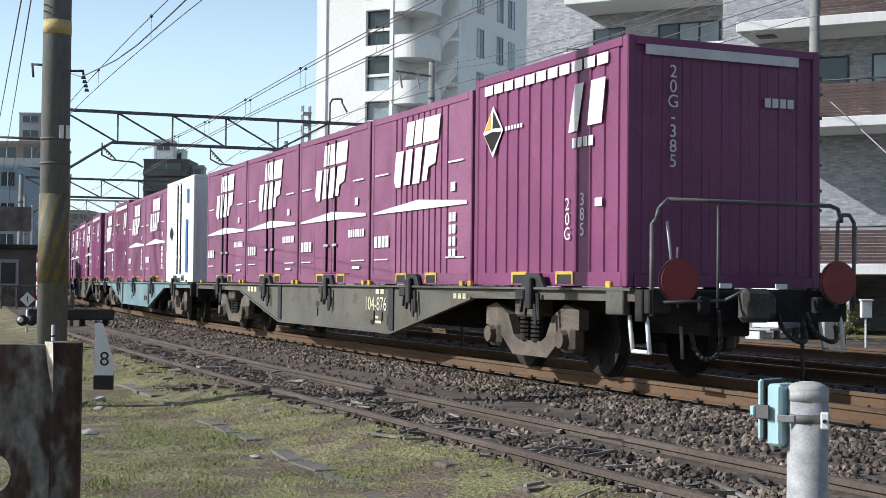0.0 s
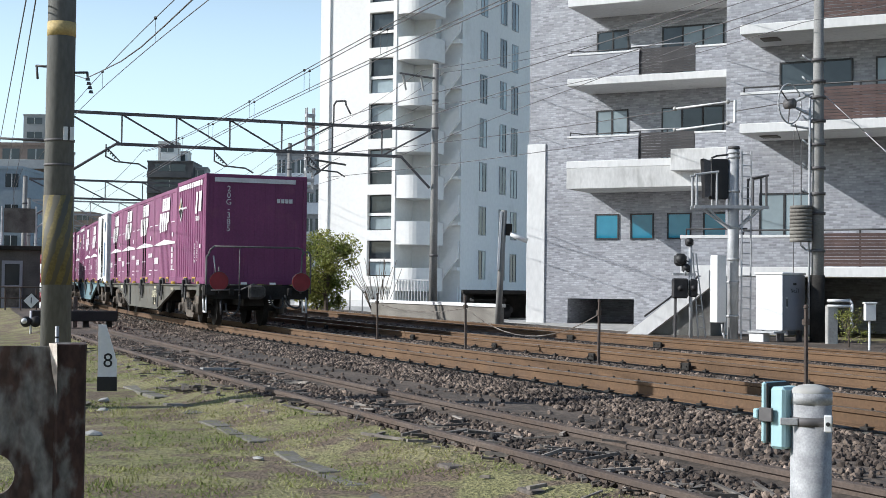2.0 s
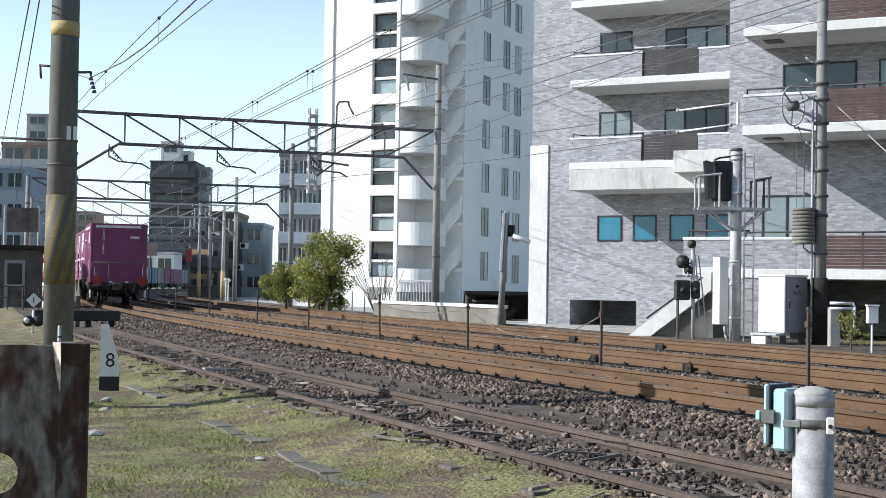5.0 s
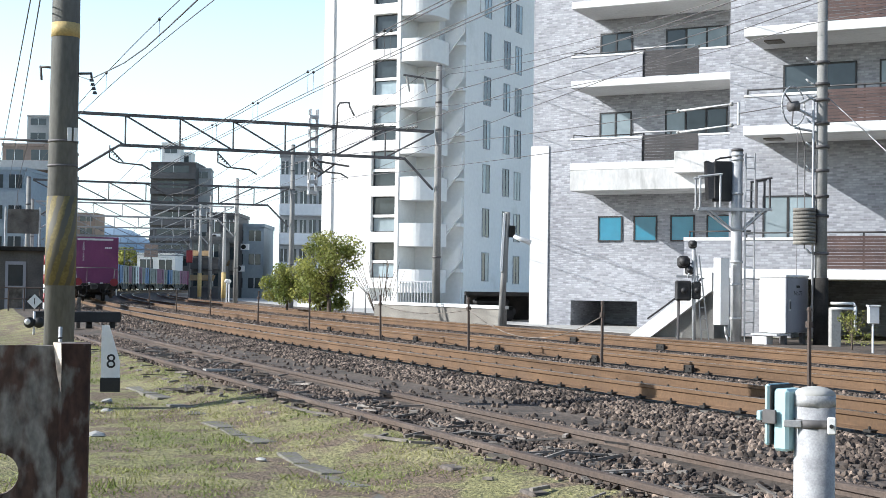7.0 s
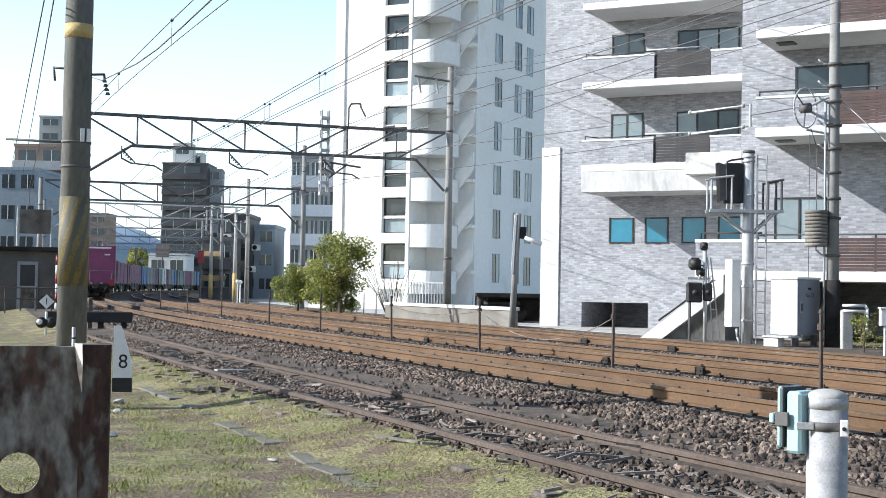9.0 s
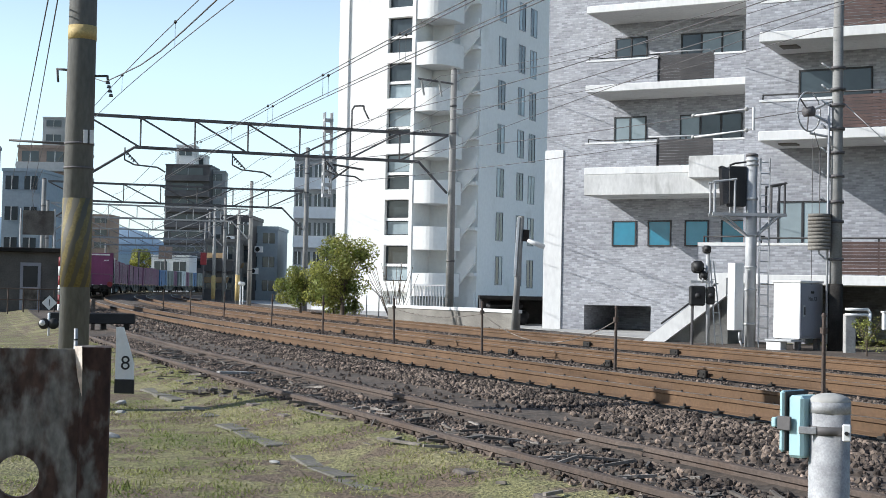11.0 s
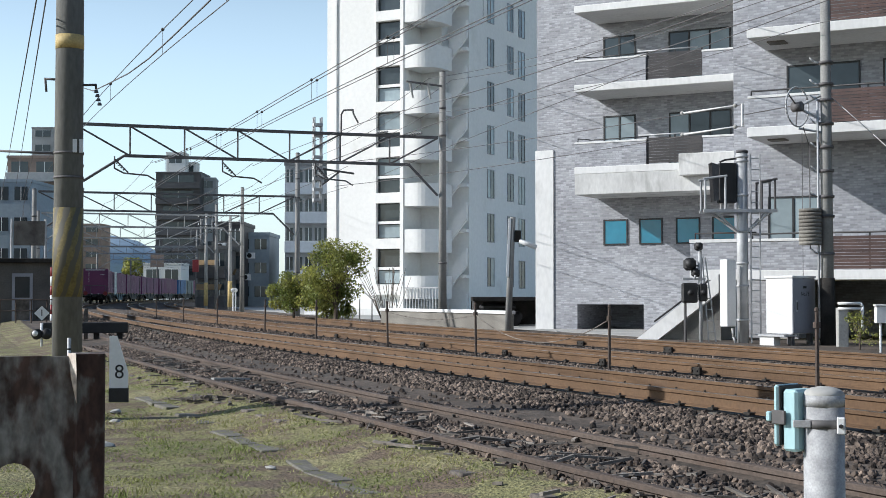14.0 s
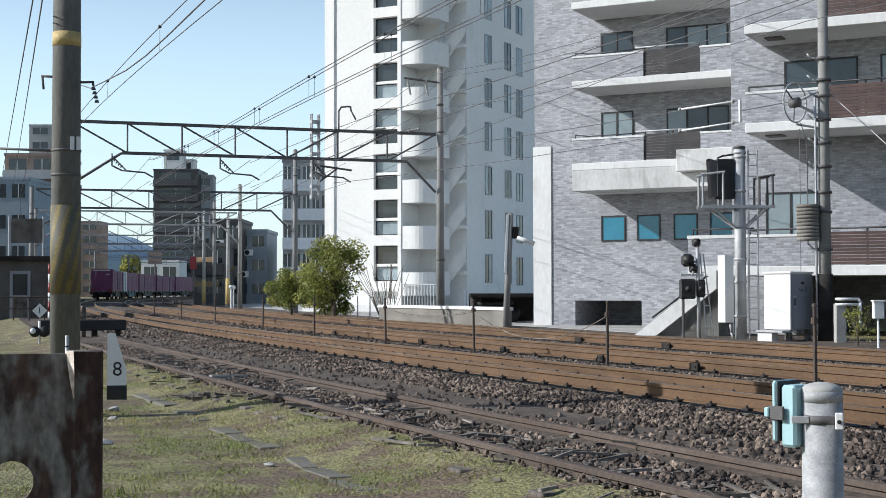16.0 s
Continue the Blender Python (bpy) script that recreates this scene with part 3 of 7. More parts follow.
def container(style, high, paint, label, m):
    c = thing("freight_container", label, "container", m)
    w, l = CW / 2, CL / 2
    box("body", (-w + 0.03, -l + 0.03, 0.02), (w - 0.03, l - 0.03, high - 0.015), paint, c)
    box("roof", (-w + 0.01, -l + 0.01, high - 0.03), (w - 0.01, l - 0.01, high), paint, c, 0.01)
    for sx in (-1, 1):
        for sy in (-1, 1):
            bm = add_box(bmesh.new(), (sx * w - (0.09 if sx > 0 else 0), sy * l - (0.11 if sy > 0 else 0), 0.0), (sx * w + (0.09 if sx < 0 else 0), sy * l + (0.11 if sy < 0 else 0), high + 0.004), 0.012)
            part("corner_post", bm, paint, c)
        a, b = sorted((sx * w, sx * (w - 0.05)))
        box("top_rail", (a, -l + 0.112, high - 0.10), (b, l - 0.112, high - 0.004), paint, c, 0.006)
        box("bottom_rail", (a, -l + 0.112, 0.006), (b, l - 0.112, 0.16), paint, c, 0.006)
    for sy in (-1, 1):
        a, b = sorted((sy * l, sy * (l - 0.04)))
        box("end_top_rail", (-w + 0.092, a, high - 0.09), (w - 0.092, b, high - 0.004), paint, c, 0.005)
        box("end_bottom_rail", (-w + 0.092, a, 0.006), (w - 0.092, b, 0.12), paint, c, 0.005)
        n = 9
        for i in range(n):
            x = -w + 0.24 + (2 * w - 0.48) * i / (n - 1)
            a, b = sorted((sy * (l - 0.032), sy * (l - 0.024)))
            box("end_rib", (x - 0.05, a, 0.14), (x + 0.05, b, high - 0.11), paint, c, 0.006)
    for out in (-1, 1):
        x = out * (w - 0.012)
        if style == "ribbed":
            corrugated("side_panel", -l + 0.11, l - 0.11, 0.16, high - 0.10, x, out, 0.29, 0.05, paint, c)
        elif style == "mid":
            corrugated("side_panel", -l + 0.75, l - 0.85, 0.16, high - 0.10, x, out, 0.20, 0.05, paint, c)
            for a, b in ((-l + 0.11, -l + 0.75), (l - 0.85, l - 0.11)):
                lo, hi = sorted((x, x - out * 0.03))
                box("side_panel", (lo, a, 0.16), (hi, b, high - 0.10), paint, c)
        else:
            lo, hi = sorted((x, x - out * 0.03))
            box("side_panel", (lo, -l + 0.11, 0.16), (hi, -0.95, high - 0.1), paint, c)
            box("side_panel", (lo, 0.95, 0.16), (hi, l - 0.11, high - 0.1), paint, c)
            for k in (-1, 1):
                a, b = sorted((k * 0.012, k * 0.945))
                d = box("side_door", (lo, a, 0.17), (hi, b, high - 0.11), paint, c, 0.006)
                rx = x + out * 0.018
                pipe("lock_rod", [(rx, k * 0.22, 0.2), (rx, k * 0.22, high - 0.14)], 0.018, CAR_LINE, d, 6)
                box("lock_handle", (min(rx, rx + out * 0.02), k * 0.22 - 0.11, 0.62), (max(rx, rx + out * 0.02), k * 0.22 + 0.11, 0.66), STEEL, d)
    # loose fittings at the foot: fork pockets
    for k in (-0.55, 0.55):
        for out in (-1, 1):
            bm = bmesh.new()
            x0, x1 = sorted((out * (w + 0.002), out * (w + 0.014)))
            for lo, hi in (((x0, k - 0.20, 0.03), (x1, k - 0.165, 0.17)), ((x0, k + 0.165, 0.03), (x1, k + 0.20, 0.17)), ((x0, k - 0.165, 0.135), (x1, k + 0.165, 0.17))):
                add_box(bm, lo, hi)
            part("fork_pocket", bm, YELLOW if paint is not WHITE else GREYGREEN, c, "yellow fork pocket rim")
            # Solid black block in place of the dark inside of the pocket
            h0, h1 = sorted((out * (w - 0.01), out * (w + 0.006)))
            box("pocket_shade", (h0, k - 0.16, 0.035), (h1, k + 0.16, 0.13), BLACK, c)
    mark(c, style, high, paint)
    return c


def mark(c, style, high, paint):
    """White lettering and logos as plain shapes; numbers that can be read stay numbers."""
    if paint in (BLUE, GREYGREEN):
        return
    l = CL / 2
    if paint is WHITE:
        side_shapes("vertical_band", [rect(2.75, 0.25, 3.0, 1.55), rect(2.85, 1.95, 3.1, 2.3)], BLUE, c, "dark blue band")
        side_shapes("diamond_mark", [[(0.75, 1.05), (0.98, 1.25), (0.75, 1.45), (0.52, 1.25)]], CAR_LINE, c)
        return
    if style == "ribbed":
        side_shapes("top_stripe", [rect(0.30 + i * 0.278, 2.36, 0.53 + i * 0.278, 2.48) for i in range(11)], PALE, c, "white dashed stripe under the roof")
        z = high - 0.19
        mesh_part("end_stripe", [(-1.02, -l - 0.012, z), (0.93, -l - 0.012, z), (0.93, -l - 0.012, z + 0.105), (-1.02, -l - 0.012, z + 0.105)], [(0, 1, 2, 3)], PALE, c, "white stripe across the end")
        # emblem in plain white bars
        side_shapes("emblem", [[(2.46, 1.70), (2.66, 1.70), (2.80, 2.22), (2.60, 2.22)], [(2.88, 1.74), (3.18, 1.74), (3.26, 2.22), (2.96, 2.22)]], PALE, c, "two white slanted bars")
        side_shapes("emblem", [rect(2.55 + 0.12 * i, 1.52, 2.64 + 0.12 * i, 1.63) for i in range(4)], PALE, c)
        side_shapes("diamond_mark", [[(0.55, 1.58), (0.83, 1.90), (0.55, 2.22), (0.27, 1.90)]], PALE, c, "diamond goods mark")
        side_shapes("diamond_mark", [[(0.50, 1.93), (0.50, 2.14), (0.32, 1.92)]], YELLOW, c, proud=0.016)
        side_shapes("diamond_mark", [[(0.53, 1.64), (0.79, 1.88), (0.53, 1.9), (0.31, 1.87)], [(0.54, 1.94), (0.77, 1.93), (0.56, 2.15)]], CAR_LINE, c, proud=0.016)
        side_shapes("small_writing", [rect(0.88 + 0.08 * i, 1.88, 0.94 + 0.08 * i, 1.93) for i in range(6)], PALE, c)
        side_shapes("white_patch", [rect(3.05, 0.86, 3.2, 0.95)], PALE, c)
        lettering("number", "2\n0\nG", 0.20, Matrix.Translation((-CW / 2 - 0.012, l - 2.45, 0.74)) @ SIDE_TEXT, PALE, c)
        lettering("number", "3\n8\n5", 0.20, Matrix.Translation((-CW / 2 - 0.012, l - 2.78, 0.78)) @ SIDE_TEXT, PALE, c)
        lettering("number", "2\n0\nG\n-\n3\n8\n5", 0.19, Matrix.Translation((-0.68, -l - 0.012, 1.78)) @ END_TEXT, PALE, c)
        mesh_part("small_writing", [v for i in range(4) for v in ((0.48 + i * 0.10, -l - 0.012, 1.95), (0.56 + i * 0.10, -l - 0.012, 1.95), (0.56 + i * 0.10, -l - 0.012, 2.05), (0.48 + i * 0.10, -l - 0.012, 2.05))],
                  [(4 * i, 4 * i + 1, 4 * i + 2, 4 * i + 3) for i in range(4)], PALE, c)
        return
    # slanted freight emblem
    top = [rect(a, 1.97, b, 2.31, 0.07) for a, b in ((1.42, 1.70), (1.745, 2.02), (2.065, 2.62))]
    low = [[(0.98, 1.50), (1.06, 1.40), (1.24, 1.40), (1.36, 1.92), (1.06, 1.92)], rect(1.36, 1.42, 1.60, 1.92, 0.10), rect(1.69, 1.42, 1.95, 1.92, 0.12),
           [(2.05, 1.44), (2.22, 1.44), (2.28, 1.62), (2.52, 1.66), (2.60, 1.92), (2.18, 1.92)]]
    side_shapes("emblem", top + low, PALE, c, "white slanted blocks in two rows")
    side_shapes("emblem_slit", [[(1.30, 1.935), (1.95, 1.955), (2.70, 1.965), (1.95, 1.925)]], paint, c, "thin lens-shaped slit", 0.0135)
    side_shapes("wedge_stripe", [[(0.14, 1.05), (3.58, 1.05), (3.56, 1.10), (1.9, 1.19), (0.14, 1.08)]], PALE, c, "thin white wedge stripe")
    side_shapes("small_writing", [rect(0.18 + 0.16 * i, 0.55, 0.30 + 0.16 * i, 0.72) for i in range(4)] + [rect(0.2, 1.62, 0.75, 1.645), rect(2.95, 1.62, 3.45, 1.645), rect(0.2, 0.36, 0.75, 0.38), rect(2.9, 0.36, 3.5, 0.38)], PALE, c)
    side_shapes("white_patch", [rect(3.05, 0.82 + 0.42, 3.2, 0.94 + 0.42)], PALE, c)
    if style == "mid":
        side_shapes("number", [rect(3.0, 0.36 + 0.16 * i, 3.09, 0.48 + 0.16 * i) for i in range(4)] + [rect(3.12, 0.36 + 0.16 * i, 3.22, 0.48 + 0.16 * i) for i in range(4)], PALE, c)
    else:
        side_shapes("number", [rect(2.75 + 0.11 * i, 0.74, 2.83 + 0.11 * i, 0.86) for i in range(7)] + [rect(2.95, 0.24, 3.3, 0.28)], PALE, c)


# ---- the wagons ----
DECK = 1.0


def wagon(m, body, ended):
    wg = thing("container_wagon", "flat container wagon with a fish-bellied %s frame" % ("blue-grey" if body is WAGON_BLUE else "dusty grey-brown"), "railway wagon", m, "wagons of the freight train")
    for sx in (-1, 1):
        prof = [(-9.75, 0.98), (9.75, 0.98), (9.75, 0.86), (7.2, 0.85), (5.8, 0.84), (2.95, 0.30), (-2.95, 0.30), (-5.8, 0.84), (-7.2, 0.85), (-9.75, 0.86)]
        xo, xi = sx * 1.24, sx * 1.215
        verts = [(xo, y, z) for y, z in prof] + [(xi, y, z) for y, z in prof]
        n = len(prof)
        faces = [tuple(range(n)), tuple(range(2 * n - 1, n - 1, -1))] + [(i, (i + 1) % n, n + (i + 1) % n, n + i) for i in range(n)]
        sill = mesh_part("side_sill", verts, faces, body, wg, "grey side sill")
        for a, b, h in ((-9.75, 9.75, 0.965),):
            x0, x1 = sorted((sx * 1.24, sx * 1.30))
            box("sill_flange", (x0, a, h), (x1, b, h + 0.025), body, sill)
        for (ya, za), (yb, zb) in zip([(-5.8, 0.84), (-2.95, 0.30), (2.95, 0.30)], [(-2.95, 0.30), (2.95, 0.30), (5.8, 0.84)]):
            bm = bmesh.new()
            x0, x1 = sorted((sx * 1.21, sx * 1.275))
            d = Vector((0, yb - ya, zb - za))
            mm = Matrix.Translation((0, ya, za)) @ Matrix.Rotation(math.atan2(d.z, d.y), 4, "X")
            add_box(bm, (x0, 0, -0.015), (x1, d.length, 0.01), 0, mm)
            part("lower_flange", bm, body, sill)
        for y in (-3.02, 2.82):
            x0, x1 = sorted((sx * 1.242, sx * 1.262))
            box("stiffener", (x0, y, 0.34), (x1, y + 0.2, 0.96), BLACK, sill)
        for y in (0.6, -2.2, -2.55):
            x0, x1 = sorted((sx * 1.242, sx * 1.262))
            box("sill_plate", (x0, y, 0.47), (x1, y + 0.14, 0.60), WAGON_GREY, sill)
        # container clamps along the deck edge
        for i in range(5):
            y = -7.54 + 3.77 * i
            wedge = [(y - 0.30, 0.985), (y + 0.30, 0.985), (y + 0.17, 1.15), (y - 0.17, 1.15)]
            vs = [(sx * x, a, b) for x in (1.235, 1.275) for a, b in wedge]
            cl = mesh_part("container_clamp", vs, [(0, 1, 2, 3), (7, 6, 5, 4), (0, 4, 5, 1), (1, 5, 6, 2), (2, 6, 7, 3), (3, 7, 4, 0)], BLACK, wg)
            x0, x1 = sorted((sx * 1.277, sx * 1.345))
            box("hook", (x0, y - 0.075, 0.74), (x1, y + 0.06, 1.10), BLACK, cl, 0.015)
            for dy, z0, z1 in ((-0.22, 0.62, 0.92), (-0.14, 0.56, 0.80), (0.13, 0.66, 0.95), (0.24, 0.70, 0.90)):
                lv = add_tube(bmesh.new(), (sx * 1.30, y + dy, z0), (sx * 1.29, y + dy * 0.8, z1), 0.022, 0.03, 6)
                part("lever", lv, BLACK, cl)
            box("lock_case", (x0, y + 0.10, 0.84), (x1, y + 0.30, 0.96), BLACK, cl, 0.012)
            for k in (-1.75, 1.75):
                c0, c1 = sorted((sx * 1.245, sx * 1.29))
                box("corner_stop", (c0, y + k - 0.05, 0.99), (c1, y + k + 0.05, 1.06), YELLOW, wg, 0.006)
    box("deck", (-1.2, -9.7, 0.90), (1.2, 9.7, 0.985), CAR_LINE, wg)
    box("centre_sill", (-0.25, -9.6, 0.5), (0.25, 9.6, 0.90), CAR_LINE, wg, 0.02)
    for y in (-4.4, -2.4, 0, 2.4, 4.4):
        box("cross_beam", (-1.2, y - 0.08, 0.55), (1.2, y + 0.08, 0.9), CAR_LINE, wg)
    for e in (-1, 1):
        a, b = sorted((e * 9.76, e * 9.9))
        box("headstock", (-1.25, a, 0.66), (1.25, b, 0.98), CAR_LINE, wg, 0.01)
        bm = bmesh.new()
        a, b = sorted((e * 9.905, e * 10.2))
        add_box(bm, (-0.16, a, 0.70), (0.16, b, 0.96), 0.05)
        a, b = sorted((e * 10.02, e * 10.2))
        add_box(bm, (-0.24, a, 0.66), (0.10, b, 1.0), 0.05)
        part("coupler", bm, COUPLER, wg, "dark dusty knuckle coupler")
        bogie(wg, e * 7.05, e)
    for k in (-1, 1):
        box("brake_box", (k * 0.9 - 0.25, 3.6, 0.42), (k * 0.9 + 0.25, 4.5, 0.85), CAR_LINE, wg, 0.03)
    if ended:
        rear_end(wg)
    return wg


WHEELS = []


def bogie(wg, y, e):
    bg = new("bogie")
    bg.parent = wg
    bg.location = (0, y, 0)
    for sx in (-1, 1):
        x = sx * 1.0
        verts = [(0.95, 0.52), (1.22, 0.52), (1.22, 0.74), (0.9, 0.80), (0.58, 0.66), (0.42, 0.42), (0.30, 0.36), (-0.30, 0.36), (-0.42, 0.42), (-0.58, 0.66), (-0.9, 0.80), (-1.22, 0.74), (-1.22, 0.52), (-0.95, 0.52), (-0.72, 0.36), (-0.45, 0.18), (0.45, 0.18), (0.72, 0.36)]
        n = len(verts)
        v = [(x - 0.06, a, b) for a, b in verts] + [(x + 0.06, a, b) for a, b in verts]
        f = [tuple(range(n)), tuple(range(2 * n - 1, n - 1, -1))] + [(i, n + i, n + (i + 1) % n, (i + 1) % n) for i in range(n)]
        fr = mesh_part("side_frame", v, f, BOGIE, bg, "cast side frame")
        for k in (-0.14, 0.14):
            bm = bmesh.new()
            for i in range(6):
                add_tube(bm, (x, k, 0.36 + i * 0.05), (x, k, 0.39 + i * 0.05), 0.10, 0.10, 12)
            part("coil_spring", bm, CAR_LINE, fr)
        box("bolster_end", (x - 0.14, -0.25, 0.64), (x + 0.14, 0.25, 0.86), BOGIE, fr, 0.03)
        for k in (-0.95, 0.95):
            bm = add_box(bmesh.new(), (x - 0.10, k - 0.17, 0.26), (x + 0.10, k + 0.17, 0.56), 0.05)
            add_tube(bm, (x + sx * 0.08, k, 0.41), (x + sx * 0.17, k, 0.41), 0.115, 0.10, 12)
            part("axle_box", bm, BOGIE, fr)
    for k in (-0.95, 0.95):
        ws = new("wheelset")
        ws.parent = bg
        ws.location = (0, k, 0.43)
        tube("axle", (-0.95, 0, 0), (0.95, 0, 0), 0.07, CAR_LINE, ws)
        for sx in (-1, 1):
            bm = bmesh.new()
            add_tube(bm, (sx * 0.50, 0, 0), (sx * 0.53, 0, 0), 0.455, 0.455, 28)
            add_tube(bm, (sx * 0.53, 0, 0), (sx * 0.63, 0, 0), 0.43, 0.425, 28)
            for i in range(4):
                a = i * math.pi / 2
                add_tube(bm, (sx * 0.632, 0.25 * math.cos(a), 0.25 * math.sin(a)), (sx * 0.645, 0.25 * math.cos(a), 0.25 * math.sin(a)), 0.04, 0.04, 6)
            part("wheel", bm, CAR_LINE, ws)
        WHEELS.append((ws, k))


def rear_end(wg):
    """The last wagon's end platform: hand rails, steps, hoses and the two red marker discs."""
    y = -10.0
    pipe("hand_rail", [(-1.20, y, 0.72), (-1.20, y, 1.62), (-1.15, y, 1.68), (-1.12, y, 1.78), (-1.02, y, 1.87), (0.95, y, 1.87), (1.05, y, 1.84), (1.10, y, 1.70)], 0.022, STEEL_DK, wg, 8, "dark hand rail across the wagon end")
    pipe("rail_post", [(-0.43, y, 0.8), (-0.43, y, 1.86)], 0.014, STEEL_DK, wg)
    pipe("hand_rail", [(1.02, y, 0.8), (1.05, y, 1.7), (1.12, y, 1.78), (1.2, y, 1.78), (1.26, y, 1.7), (1.26, y, 0.8)], 0.02, STEEL_DK, wg)
    pipe("hand_rail", [(-0.98, y - 0.02, 1.2), (-1.04, y - 0.02, 1.66)], 0.014, STEEL, wg)
    for x in (-0.91, 1.03):
        d = part("marker_disc", add_tube(bmesh.new(), (x, y - 0.06, 1.07), (x, y - 0.035, 1.07), 0.215, 0.215, 32), RED, wg, "round red tail marker disc")
        part("disc_rim", add_tube(bmesh.new(), (x, y - 0.034, 1.07), (x, y - 0.02, 1.07), 0.228, 0.228, 32), STEEL_DK, d)
        pipe("disc_bracket", [(x, y - 0.015, 0.8), (x, y - 0.015, 1.4)], 0.014, STEEL_DK, d)
    for x, w in ((-1.18, WHITE), (1.18, WHITE)):
        pipe("step", [(x - 0.02 * (x > 0), y + 0.45, 0.72), (x, y + 0.38, 0.36), (x, y + 0.06, 0.36), (x, y + 0.12, 0.72)], 0.022, w, wg, 6, "white step stirrup")
    def hose(xa, za, xb, zb, drop, out):
        pts = []
        for i in range(13):
            k = i / 12
            pts.append((xa + (xb - xa) * (3 * k * k - 2 * k ** 3), y - out * math.sin(math.pi * k), za + (zb - za) * k - drop * (4 * k * (1 - k)) ** 0.7))
        pipe("brake_hose", pts, 0.024, BLACK, wg, 8, "black rubber brake hose")

    hose(-0.42, 0.78, -0.74, 0.56, 0.36, 0.14)
    hose(0.30, 0.74, 0.60, 0.70, 0.26, 0.18)
    hose(0.66, 0.76, 1.02, 0.62, 0.22, 0.12)
    pipe("brake_pipe", [(-0.86, y, 0.62), (-0.86, y - 0.03, 0.30)], 0.018, STEEL_DK, wg)
    for x in (-0.32, 0.36):
        box("white_tag", (x - 0.07, y + 0.02, 1.0), (x + 0.07, y + 0.035, 1.05), WHITE, wg)
    for x in (-0.62, 0.75):
        part("hose_cock", add_box(bmesh.new(), (x - 0.05, y - 0.10, 0.74), (x + 0.05, y + 0.02, 0.92), 0.02), CAR_LINE, wg)
    box("lever_plate", (-1.24, y - 0.02, 0.74), (-0.98, y + 0.08, 0.98), CAR_LINE, wg, 0.01)
    pipe("coupling_lever", [(-1.1, y - 0.05, 0.86), (-0.4, y - 0.08, 0.88), (-0.1, y - 0.1, 1.02)], 0.016, STEEL_DK, wg)
    # writing on the side sill
    x = -1.243
    lettering("number", "104-876", 0.29, Matrix.Translation((x - 0.004, -2.24, 0.70)) @ SIDE_TEXT, CREAM, wg)
    verts, faces = [], []
    for a, b, c2, d in ((-2.25, 0.86, -2.4, 0.93), (-2.45, 0.86, -2.6, 0.93), (-2.25, 0.42, -2.5, 0.46), (-2.25, 0.49, -2.5, 0.53), (-5.2, 0.83, -5.3, 0.9), (-5.35, 0.83, -5.45, 0.9), (-5.5, 0.83, -5.6, 0.9), (4.6, 0.83, 4.75, 0.93), (4.85, 0.83, 5.0, 0.93), (5.1, 0.83, 5.25, 0.93)):
        k = len(verts)
        verts += [(x - 0.005, a, b), (x - 0.005, c2, b), (x - 0.005, c2, d), (x - 0.005, a, d)]
        faces.append((k, k + 1, k + 2, k + 3))
    mesh_part("small_writing", verts, faces, CREAM, wg)
    # Black plate laid on the sill for the darkness inside a hole
    box("sill_hole_shade", (x - 0.006, 0.55, 0.62), (x - 0.002, 0.72, 0.71), BLACK, wg)
    for yy in (-2.05, -2.75):
        box("card_frame", (x - 0.012, yy - 0.11, 0.40), (x - 0.002, yy, 0.56), CAR_LINE, wg)
    bm = bmesh.new()
    add_box(bm, (-1.29, -9.6, 0.72), (-1.2, -9.25, 1.0), 0.01)
    part("brake_indicator", bm, WAGON_GREY, wg)


# ---- the train: wagons and loads, from the last wagon forward ----
LOADS = [["ribbed", "mid", "door", "door", "door"], ["white", "mid", "mid", "ribbed", "mid"], ["ribbed", "door", "ribbed", "mid", "door"], ["ribbed", "door", "mid", "door", "mid"], ["door", "mid", "ribbed", "ribbed", "mid"],
         ["blue", "blue", "grey", "grey", "mid"], ["grey", "white", "door", "grey", "blue"], ["grey", "grey", "mid", "door", "grey"], ["blue", "grey", "grey", "door", "mid"], ["door", "mid", "mid", "grey", "blue"], ["blue", "mid", "door", "door", "grey"], ["mid", "mid", "door", "blue", "grey"]]
STYLES = {"ribbed": ("ribbed", 2.6, MAROON, "red-violet ribbed freight container with a white dashed stripe"),
          "mid": ("mid", 2.5, MAROON_OLD, "faded red-violet freight container with a white emblem"),
          "door": ("door", 2.5, MAROON_OLD, "faded red-violet freight container with side doors"),
          "white": ("plain", 2.6, WHITE, "white freight container with a dark blue band"),
          "blue": ("plain", 2.5, BLUE, "bright blue freight container"),
          "grey": ("plain", 2.5, GREYGREEN, "weathered grey-green freight container")}
TRAIN = []       # thing, metres from the train's rear end to its middle, height


def build_train():
    made, flats = {}, {}
    for n, row in enumerate(LOADS):
        s0 = 20.4 * n + 9.42
        body = WAGON_BLUE if n == 1 else WAGON_GREY
        key = (n == 0, n == 1)
        if key in flats and n > 2:
            wg = copy_thing(flats[key], pose(0, 0, 0))
        else:
            wg = wagon(pose(0, 0, 0), body, n == 0)
            flats[key] = wg
        TRAIN.append((wg, s0, 0.0))
        for i, kind in enumerate(row):
            if kind in made:
                c = copy_thing(made[kind], pose(0, 0, 0))
            else:
                c = made[kind] = container(*STYLES[kind], pose(0, 0, 0))
            tagged(c, group="containers of the freight train")
            TRAIN.append((c, s0 - 7.54 + 3.77 * i, DECK))


build_train()

